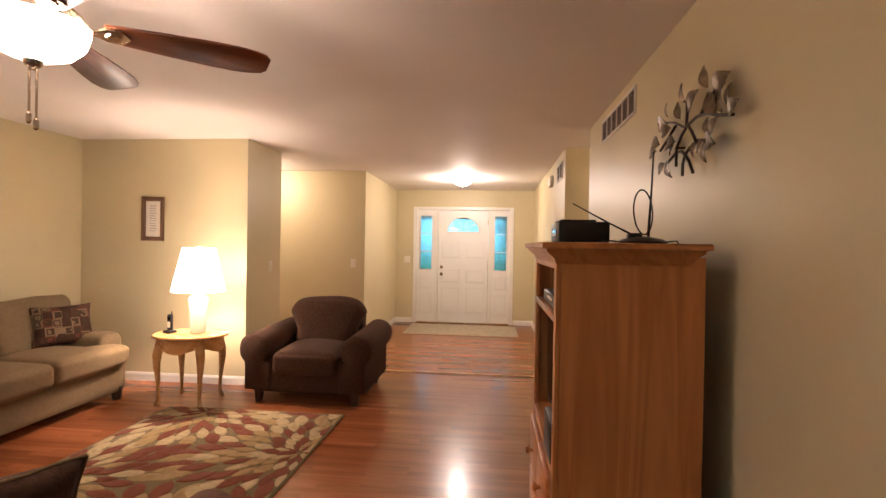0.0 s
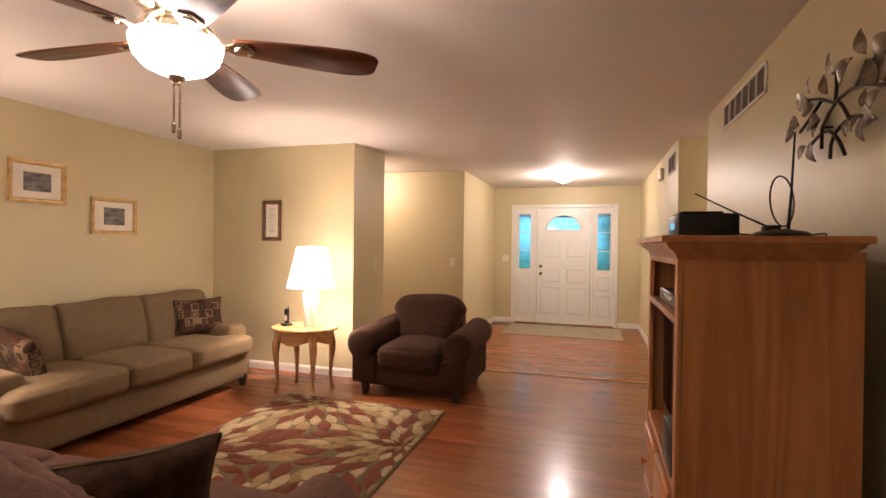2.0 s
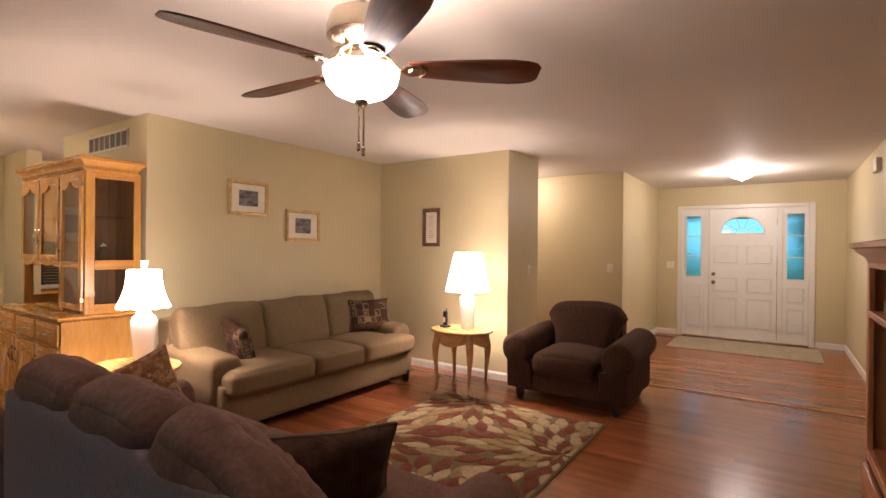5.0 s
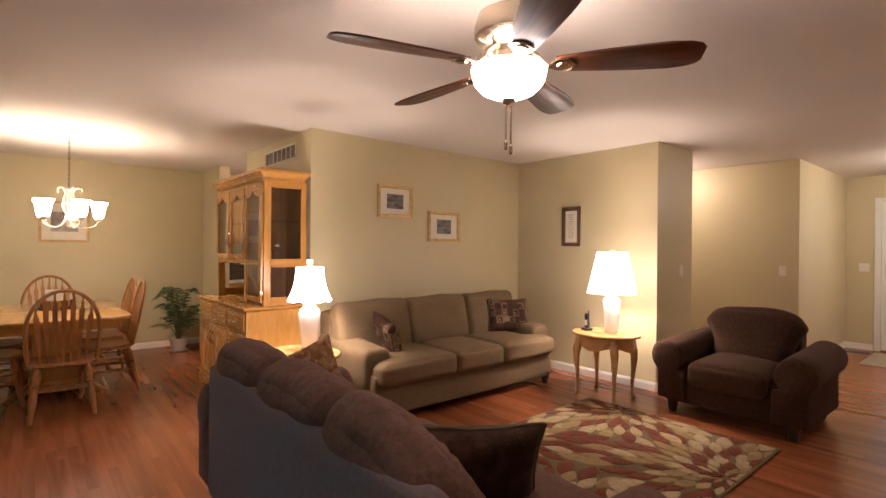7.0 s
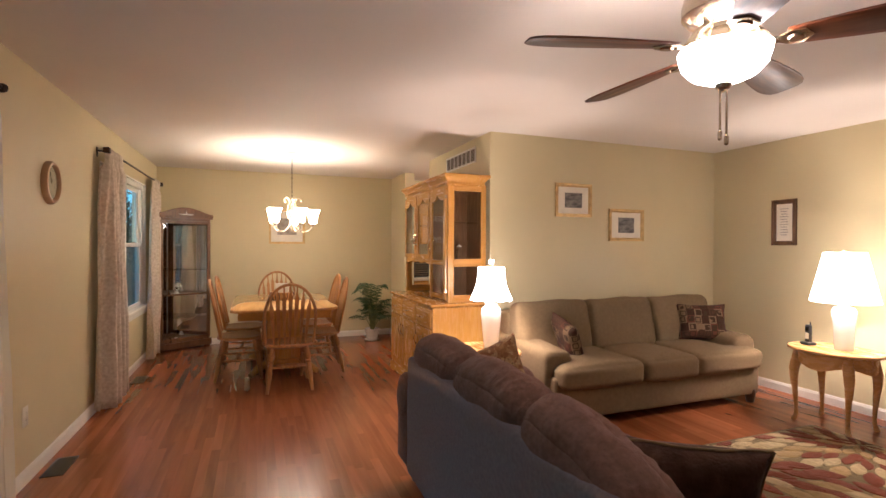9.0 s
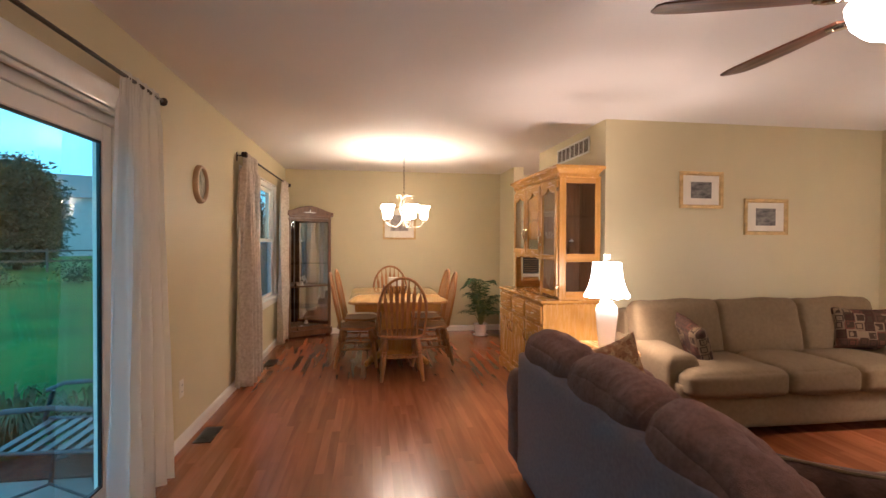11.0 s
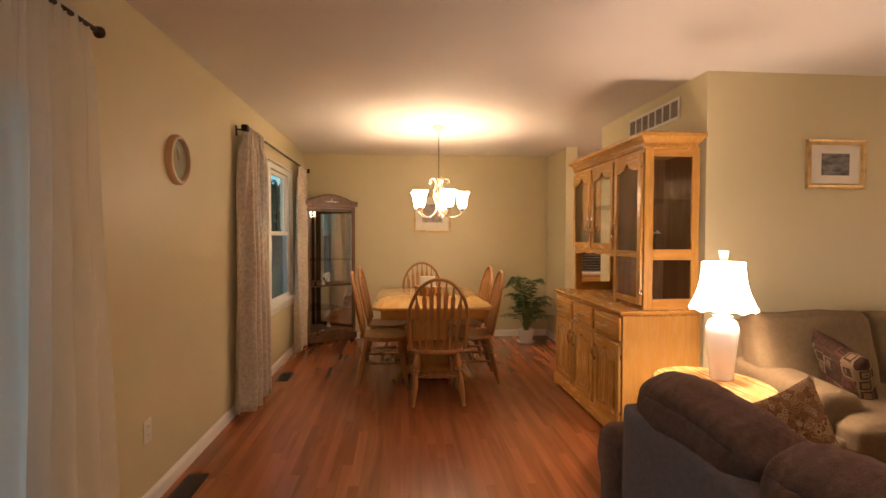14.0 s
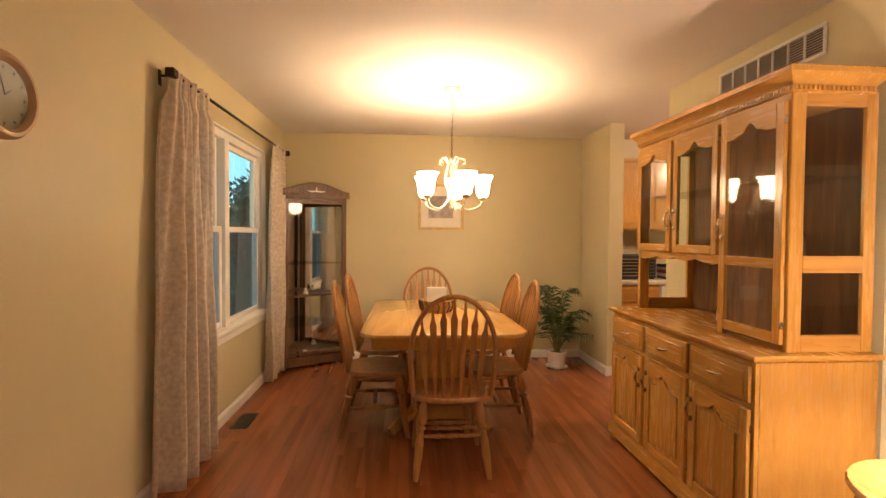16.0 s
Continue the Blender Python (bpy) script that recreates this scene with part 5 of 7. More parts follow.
def switch_plate(place, turn, outlet=False, wide=False, name="light_switch"):
    w = 0.058 if wide else 0.036
    s = thing(name, "ivory wall outlet plate" if outlet else "ivory wall switch plate", "outlet" if outlet else "light switch", place, turn)
    part("plate", box(-w, w, -0.006, 0, -0.058, 0.058, 0.003, 2), PLASTIC, s)
    if outlet:
        for z in (-0.022, 0.022):
            q = part("socket", box(-0.014, 0.014, -0.008, -0.005, z - 0.014, z + 0.014, 0.002), PLASTIC, s)
            for x in (-0.006, 0.006):
                part("slot", box(x - 0.001, x + 0.001, -0.0085, -0.0079, z - 0.004, z + 0.006), BLACK, q)
    else:
        for x in ((-0.024, 0.024) if wide else (0,)):
            part("toggle", box(x - 0.005, x + 0.005, -0.016, -0.005, -0.004, 0.012, 0.002), PLASTIC, s)


switch_plate((-1.74, YN, 1.15), 0)
switch_plate((XA, 5.35, 1.16), 90)
switch_plate((-1.37, YD, 1.16), 0, wide=True)
switch_plate((-3.465, YW, 0.39), 180, outlet=True, name="wall_outlet")


def grille(place, turn, w, h, slots, label, bars=1):
    """A return-air grille facing its own -y: rim, dark backing coloured as the duct's shade, and many slanted louvres
    between stiles.
    """
    g = thing("air_vent", label, "vent", place, turn)
    part("backing", box(-w / 2 + 0.01, w / 2 - 0.01, -0.003, -0.001, -h / 2 + 0.01, h / 2 - 0.01), VENTSHADE, g)
    bm = bmesh.new()
    t = 0.018
    for q in ((-w / 2, w / 2, h / 2 - t, h / 2), (-w / 2, w / 2, -h / 2, -h / 2 + t), (-w / 2, -w / 2 + t, -h / 2 + t, h / 2 - t), (w / 2 - t, w / 2, -h / 2 + t, h / 2 - t)):
        box(q[0], q[1], -0.012, -0.001, q[2], q[3], 0.003, bm=bm)
    part("rim", bm, WHITE, g)
    for k in range(1, slots):
        x = -w / 2 + t + (w - 2 * t) * k / slots
        part("stile", box(x - 0.005, x + 0.005, -0.011, -0.003, -h / 2 + t, h / 2 - t), WHITE, g)
    bm = bmesh.new()
    nl = max(5, int((h - 2 * t) / 0.012))
    for k in range(nl):
        z = -h / 2 + t + (h - 2 * t) * (k + 0.5) / nl
        prism([(-0.009, z - 0.004), (-0.008, z - 0.0045), (-0.003, z + 0.003), (-0.004, z + 0.0035)], w - 2 * t, (-w / 2 + t, 0, 0), "yz", bm)
    part("louvres", bm, mat("vent_louvre", (0.36, 0.30, 0.25), 0.5, 0.05), g)


grille((XR, 3.595, 2.29), -90, 0.88, 0.17, 6, "white wall return-air vent high on the wall")
grille((-4.70, YH, 2.285), 0, 0.78, 0.155, 7, "white wall return-air vent above the china hutch")
grille((XR1, 5.74, 2.25), -90, 0.42, 0.19, 2, "small white wall vent near the entry ceiling")
ch = thing("door_chime", "small white plastic door chime box on the entry wall", "door chime", (XR1, 6.45, 2.24), -90)
part("case", box(-0.10, 0.10, -0.045, 0, -0.065, 0.065, 0.01, 2), PLASTIC, ch)


def floor_register(place):
    f = thing("floor_register", "dark brown metal floor register set in the boards", "floor vent", place, 0, "floor registers")
    part("plate", box(-0.145, 0.145, -0.06, 0.06, 0.0, 0.005, 0.002), BRONZE, f)
    for i in range(12):
        x = -0.115 + i * 0.021
        part("slot", box(x - 0.006, x + 0.006, -0.04, 0.04, 0.0045, 0.0062), BLACK, f)


floor_register((-3.66, -1.08, 0.0))
floor_register((-5.75, -1.05, 0.0))
floor_register((-1.40, 8.85, 0.0))


# ---- wall clock ----
def wall_clock():
    c = thing("wall_clock", "round wooden wall clock with a beige dial", "clock", (-3.815, YW, 1.785), 180)
    bm = bmesh.new()
    n = 40
    prof = [(1.0, 0.0), (1.0, 0.02), (0.93, 0.034), (0.84, 0.036), (0.78, 0.026), (0.76, 0.014)]
    loops = [[bm.verts.new((0.130 * k * math.cos(6.28318 * i / n), -d, 0.140 * k * math.sin(6.28318 * i / n))) for i in range(n)] for k, d in prof]
    for a, b in zip(loops, loops[1:]):
        for i in range(n):
            bm.faces.new((a[i], a[(i + 1) % n], b[(i + 1) % n], b[i]))
    part("rim", bm, mat("clock_rim", (0.50, 0.315, 0.165), 0.4, 0.08, 8, 0.05, 60, coat=0.3), c)
    part("dial", prism([(0.100 * math.cos(6.28318 * i / n), 0.109 * math.sin(6.28318 * i / n)) for i in range(n)], 0.003, (0, -0.013, 0), "xz"), mat("clock_dial", (0.22, 0.19, 0.12), 0.5, 0.06, 9, 0.0), c)
    for k in range(12):
        a = 6.28318 * k / 12
        part("hour_mark", box(0.084 * math.cos(a) - 0.003, 0.084 * math.cos(a) + 0.003, -0.0145, -0.0125, 0.090 * math.sin(a) - 0.005, 0.090 * math.sin(a) + 0.005), BRONZE, c)
    part("hour_hand", tube([(0, -0.016, 0), (0.026, -0.016, 0.022)], 0.0022, 6), BLACK, c)
    part("minute_hand", tube([(0, -0.017, 0), (-0.02, -0.017, 0.066)], 0.0018, 6), BLACK, c)
    gl = part("pane", prism([(0.100 * math.cos(6.28318 * i / n), 0.107 * math.sin(6.28318 * i / n)) for i in range(n)], 0.002, (0, -0.024, 0), "xz"), GLASS, c)
    gl.visible_shadow = False


wall_clock()


# ---- television cabinet and what stands on it ----
def ring_moulding(x0, x1, y0, y1, prof):
    """A moulding round a rectangle: rows of how far out and how high."""
    bm = bmesh.new()
    loops = [[bm.verts.new(p) for p in ((x0 - o, y0 - o, z), (x1 + o, y0 - o, z), (x1 + o, y1 + o, z), (x0 - o, y1 + o, z))] for o, z in prof]
    for a, b in zip(loops, loops[1:]):
        for i in range(4):
            bm.faces.new((a[i], a[(i + 1) % 4], b[(i + 1) % 4], b[i]))
    bm.faces.new(loops[0][::-1])
    bm.faces.new(loops[-1])
    return bm


def tv_cabinet():
    c = thing("tv_cabinet", "honey oak television cabinet with open shelves above drawers", "cabinet")
    x0, x1, y0, y1, h = 0.42, 0.915, 1.92, 2.72, 1.385
    part("side_panel", box(x0 + 0.02, x1, y0, y0 + 0.022, 0.0, h), PINE, c)
    part("side_panel", box(x0 + 0.02, x1, y1 - 0.022, y1, 0.0, h), PINE, c)
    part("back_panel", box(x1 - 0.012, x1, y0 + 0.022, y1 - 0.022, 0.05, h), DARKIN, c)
    for a, b in ((y0, y0 + 0.045), (y1 - 0.045, y1)):
        part("stile", box(x0, x0 + 0.02, a, b, 0.0, h, 0.003), PINE, c)
    part("rail", box(x0, x0 + 0.02, y0 + 0.045, y1 - 0.045, h - 0.05, h, 0.003), PINEX, c)
    part("rail", box(x0, x0 + 0.02, y0 + 0.045, y1 - 0.045, 0.60, 0.635, 0.003), PINEX, c)
    part("shelf", box(x0, x1 - 0.012, y0 + 0.022, y1 - 0.022, 1.145, 1.168, 0.002), PINEX, c)
    part("shelf", box(x0 + 0.02, x1 - 0.012, y0 + 0.022, y1 - 0.022, 0.618, 0.636), PINEX, c)
    part("plinth", ring_moulding(x0, x1 - 0.03, y0, y1, [(0.012, 0), (0.012, 0.07), (0.004, 0.085), (0, 0.09)]), PINEX, c)
    part("top", ring_moulding(x0, x1 - 0.05, y0, y1, [(0.0, h - 0.03), (0.006, h - 0.012), (0.02, h), (0.034, h + 0.012), (0.038, h + 0.022), (0.052, h + 0.026), (0.052, h + 0.042), (0.046, h + 0.046)]), PINEX, c)
    w = (y1 - y0 - 0.09 - 0.02) / 2
    for r in range(2):
        for k in range(2):
            a = y0 + 0.045 + 0.005 + k * (w + 0.01)
            z = 0.115 + r * 0.245
            d = part("drawer", box(x0 - 0.016, x0 + 0.012, a, a + w, z, z + 0.225, 0.007, 2), PINEX, c)
            kn = tube([(x0 - 0.016, a + w / 2, z + 0.112), (x0 - 0.028, a + w / 2, z + 0.112), (x0 - 0.034, a + w / 2, z + 0.112), (x0 - 0.046, a + w / 2, z + 0.112), (x0 - 0.05, a + w / 2, z + 0.112)],
                      [0.008, 0.008, 0.016, 0.017, 0.008], 12)
            part("knob", kn, PINE, d)
    return h + 0.046


TVTOP = tv_cabinet()
tv = thing("television", "black flat television inside the cabinet", "television", (0.51, 2.32, 0.636))
part("bezel", box(-0.03, 0.035, -0.345, 0.345, 0.045, 0.475, 0.008, 2), BLACK, tv)
part("screen", box(-0.033, -0.029, -0.32, 0.32, 0.072, 0.45), SCREEN, tv)
part("stand", box(-0.05, 0.09, -0.16, 0.16, 0.0, 0.018, 0.006), BLACK, tv)
part("neck", box(-0.01, 0.02, -0.06, 0.06, 0.018, 0.06), BLACK, tv)
pl = thing("disc_player", "black disc player on the cabinet shelf", "disc player", (0.58, 2.28, 1.168))
part("case", box(-0.14, 0.16, -0.21, 0.21, 0.006, 0.055, 0.005), BLACK, pl)
part("tray", box(-0.143, -0.139, -0.12, 0.06, 0.028, 0.042, 0.002), NICKEL, pl)
for yy in (-0.17, 0.17):
    part("foot", lathe([(0.012, 0), (0.012, 0.007)], (-0.1, yy, 0), 10), BLACK, pl)
    part("foot", lathe([(0.012, 0), (0.012, 0.007)], (0.12, yy, 0), 10), BLACK, pl)
sb = thing("sound_box", "black box standing low in the cabinet", "speaker", (0.475, 2.06, 0.636))
part("case", box(-0.06, 0.10, -0.10, 0.10, 0, 0.15, 0.008, 2), BLACK, sb)
rb = thing("receiver_box", "black converter box on top of the cabinet", "receiver", (0.56, 2.30, TVTOP))
part("case", box(-0.10, 0.10, -0.12, 0.12, 0.004, 0.086, 0.008, 2), BLACK, rb)
part("lid", box(-0.09, 0.05, -0.11, 0.11, 0.086, 0.094, 0.004), BLACK, rb)
part("display", box(-0.1025, -0.099, -0.06, 0.06, 0.03, 0.055), SCREEN, rb)
for q in (-1, 1):
    part("foot", box(-0.1, 0.1, 0.09 * q - 0.01, 0.09 * q + 0.01, 0, 0.005), BLACK, rb)


def antenna():
    a = thing("indoor_antenna", "black indoor antenna with two rods and a loop on the cabinet", "antenna", (0.76, 2.10, TVTOP))
    part("base", lathe([(0.085, 0.0), (0.088, 0.008), (0.07, 0.018), (0.03, 0.026), (0.012, 0.028)], seg=24), BLACK, a)
    part("hub", box(-0.055, -0.005, -0.02, 0.02, 0.014, 0.040, 0.006), BLACK, a)
    part("rod", tube([(-0.03, 0, 0.03), (-0.13, 0.03, 0.085), (-0.25, 0.06, 0.155)], [0.004, 0.003, 0.0022], 8), BLACK, a)
    part("rod", tube([(0.02, 0, 0.025), (0.027, 0, 0.16), (0.034, 0, 0.345)], [0.006, 0.004, 0.003], 8), BLACK, a)
    part("loop", tube([(0.0 + 0.034 * math.cos(t), 0.02 * math.sin(t), 0.12 + 0.085 * math.sin(t)) for t in [6.2832 * i / 32 for i in range(33)]], 0.0028, 6), BRONZE, a)
    part("cable", tube([(-0.06, 0.03, 0.006), (-0.12, 0.06, 0.012), (-0.17, 0.12, 0.004), (-0.14, 0.17, 0.01)], 0.003, 6), BLACK, a)
    part("cable", tube([(0.06, -0.03, 0.006), (0.12, -0.01, 0.012), (0.155, 0.04, -0.02)], 0.003, 6), BLACK, a)


antenna()


# ---- metal leaf wall sculpture ----
def leaf_sculpture():
    s = thing("wall_sculpture", "bronze branch wall sculpture with thin metal leaves", "wall art", (XR, 2.30, 1.92), -90)
    # own x runs along the wall, -y stands out from it
    metal = mat("leaf_metal", (0.19, 0.14, 0.085), 0.36, 0.25, 30, 0.4, 60, metal=0.8, second=(0.06, 0.042, 0.027))
    stems = [((-0.125, -0.146), (-0.111, -0.068), (-0.052, -0.025), (-0.003, 0.004), (0.078, 0.018), (0.167, 0.007), (0.257, -0.024), (0.391, -0.057)),
             ((0.128, 0.018), (0.193, 0.047), (0.263, 0.064), (0.311, 0.075)),
             ((-0.052, -0.196), (-0.035, -0.148), (-0.007, -0.113), (0.03, -0.093), (0.092, -0.077), (0.199, -0.10)),
             ((0.06, -0.201), (0.032, -0.152), (-0.007, -0.117), (-0.061, -0.092), (-0.118, -0.084)),
             ((-0.002, 0.002), (0.049, -0.031), (0.092, -0.077)),
             ((-0.019, -0.004), (0.002, 0.052), (-0.001, 0.116)),
             ((-0.019, -0.004), (-0.128, 0.044), (-0.264, 0.079)),
             ((-0.122, 0.042), (-0.232, -0.012), (-0.317, -0.04)),
             ((-0.11, -0.082), (-0.174, -0.104), (-0.227, -0.119))]
    for st in stems:
        part("stem", tube([(u, -0.03 - 0.006 * math.sin(i), v) for i, (u, v) in enumerate(st)], 0.0065, 8), BRONZE, s)
    for u, v in ((-0.111, -0.068), (0.167, 0.007)):
        part("mount", tube([(u, -0.03, v), (u, 0, v)], 0.005, 6), BRONZE, s)
    bm = bmesh.new()
    n = 8
    top, bot = [], []
    for i in range(n + 1):
        t = i / n
        w = 0.027 * math.sin(math.pi * t ** 0.8) + 0.0005
        z = 0.012 * math.sin(math.pi * t)
        for lst, o in ((top, 0.0008), (bot, -0.0008)):
            lst.append([bm.verts.new((t * 0.105, -z - 0.006 + o, w)), bm.verts.new((t * 0.105, -z + o, 0)), bm.verts.new((t * 0.105, -z - 0.006 + o, -w))])
    for lst in (top, bot):
        for a, b in zip(lst, lst[1:]):
            bm.faces.new((a[0], a[1], b[1], b[0]))
            bm.faces.new((a[1], a[2], b[2], b[1]))
    for a, b, c, d in zip(top, top[1:], bot, bot[1:]):
        bm.faces.new((a[0], b[0], d[0], c[0]))
        bm.faces.new((a[2], b[2], d[2], c[2]))
    leaf = part("leaf", bm, metal, s)
    # where each leaf springs from, its slant, and its length against the first
    spots = [(0.224, 0.085, 92, 0.8), (0.262, 0.066, 12, 1.15), (0.375, -0.021, 62, 0.7), (0.388, -0.052, 12, 0.9), (0.33, -0.034, 92, 0.95), (0.299, -0.028, 120, 1.0),
             (0.0, 0.096, 97, 0.8), (0.035, 0.05, 28, 1.15), (-0.055, 0.043, 102, 0.75), (-0.195, 0.087, 83, 0.6), (-0.207, 0.057, 161, 1.1), (-0.14, 0.025, -169, 0.85),
             (-0.289, -0.02, 152, 0.9), (-0.332, -0.042, 179, 0.9), (-0.112, -0.039, 179, 1.05), (-0.112, -0.039, -144, 0.8), (-0.227, -0.114, -147, 0.75), (-0.173, -0.11, -62, 0.9),
             (0.216, -0.08, 96, 0.6), (0.24, -0.09, 41, 0.75), (0.217, -0.10, -22, 1.05), (0.208, -0.10, -73, 0.9), (0.123, -0.088, -111, 0.6), (0.18, -0.097, -146, 0.65)]
    rng = random.Random(2)
    for k, (u, v, a, big) in enumerate(spots):
        o = leaf if k == 0 else leaf.copy()
        if k:
            scene.collection.objects.link(o)
            o.parent = s
        o.matrix_basis = pose(u, -0.036 - rng.uniform(0, 0.012), v, 0, -a, 0) @ pose(0, 0, 0, rng.uniform(-14, 14), 0, rng.uniform(-8, 4)) @ Matrix.Diagonal((big, big, big * 1.25, 1))


leaf_sculpture()


# ---- ceiling lights of the entry and halls ----
def flush_light(place, label):
    f = thing("ceiling_light", label, "ceiling light", place)
    part("pan", lathe([(0.15, 0), (0.15, -0.02), (0.12, -0.03)], seg=32), NICKEL, f)
    part("bowl", lathe([(0.15, -0.022), (0.152, -0.03), (0.12, -0.075), (0.06, -0.105), (0.012, -0.115)], seg=32, cap=False), BOWL, f, "glowing frosted glass bowl")
    part("cap", lathe([(0.012, -0.112), (0.014, -0.125), (0.004, -0.135)], seg=12), NICKEL, f)


flush_light((-0.27, 7.6, H), "flush ceiling light with a frosted bowl in the entry")
flush_light((-2.95, 6.25, H), "flush ceiling light with a frosted bowl in the hall")
flush_light((2.2, 4.95, H), "flush ceiling light with a frosted bowl in the side hall")
# The kitchen fixture is out of sight, added to go with its bulb.
flush_light((-5.9, 3.6, H), "unseen flush ceiling light with a frosted bowl, added to light the kitchen")

# ---- dining room: china hutch ----
def arch(x0, x1, z, rise, n=16):
    """The under edge of a cathedral rail, from x0 to x1."""
    w = x1 - x0
    pts = []
    for i in range(n + 1):
        t = i / n
        if t < 0.16 or t > 0.84:
            k = 0.0
        else:
            u = (t - 0.16) / 0.68
            k = 0.30 * math.sin(math.pi * min(u, 1 - u) / 0.30 / 2) if min(u, 1 - u) < 0.30 else 0.30 + 0.70 * math.sin(math.pi / 2 * (1 - abs(u - 0.5) / 0.20))
        pts.append((x0 + w * t, z + rise * k))
    return pts


def framed_door(parent, x0, x1, z0, z1, y, name, panel, rise=0.05, st=0.045, t=0.02, mid=None):
    """A frame-and-panel door that faces -y; panel is 'glass' or 'wood'."""
    d = thing_part(name, parent)
    part("stile", box(x0, x0 + st, y - t, y, z0, z1, 0.003), OAK, d)
    part("stile", box(x1 - st, x1, y - t, y, z0, z1, 0.003), OAK, d)
    part("rail", box(x0 + st, x1 - st, y - t, y, z0, z0 + st, 0.003), OAKX, d)
    low = z1 - st - rise
    pts = arch(x0 + st, x1 - st, low, rise)
    part("rail", prism([(x1 - st, z1), (x0 + st, z1)] + pts, t, (0, y - t, 0), "xz"), OAKX, d)
    if mid:
        part("rail", box(x0 + st, x1 - st, y - t, y, mid - 0.022, mid + 0.022, 0.003), OAKX, d)
    inner = [(x0 + st - 0.006, z0 + st - 0.006), (x1 - st + 0.006, z0 + st - 0.006)] + [(x, z + 0.006) for x, z in pts[::-1]]
    if panel == "glass":
        g = part("pane", prism(inner, 0.004, (0, y - 0.012, 0), "xz"), GLASS, d)
        g.visible_shadow = False
    else:
        part("panel", prism(inner, 0.006, (0, y - 0.010, 0), "xz"), OAK, d)
        ins = 0.028
        w0, w1 = x0 + st + ins, x1 - st - ins
        up = arch(w0, w1, low - ins, rise)
        part("raised_panel", prism([(w0, z0 + st + ins), (w1, z0 + st + ins)] + up[::-1], 0.010, (0, y - 0.018, 0), "xz", bevel=0.0), OAK, d)
    return d


def thing_part(name, parent):
    """A part that is itself made of pieces: its own small mesh is its hinge side."""
    o = new(name)
    o.empty_display_size = 0.05
    o.parent = parent
    return o


def pull(parent, x, z, y, upright):
    bm = bmesh.new()
    if upright:
        tube([(x, y, z + 0.045), (x, y - 0.018, z + 0.036), (x, y - 0.026, z), (x, y - 0.018, z - 0.036), (x, y, z - 0.045)], [0.005, 0.005, 0.008, 0.005, 0.005], 8, bm)
        for s in (-1, 1):
            lathe([(0.009, -0.012), (0.011, 0), (0.009, 0.012)], (x, y - 0.003, z + s * 0.048), 8, bm)
    else:
        tube([(x - 0.045, y, z), (x - 0.036, y - 0.018, z - 0.003), (x, y - 0.025, z - 0.006), (x + 0.036, y - 0.018, z - 0.003), (x + 0.045, y, z)], [0.005, 0.005, 0.007, 0.005, 0.005], 8, bm)
    part("handle", bm, BRASS, parent, "bright brass pull")


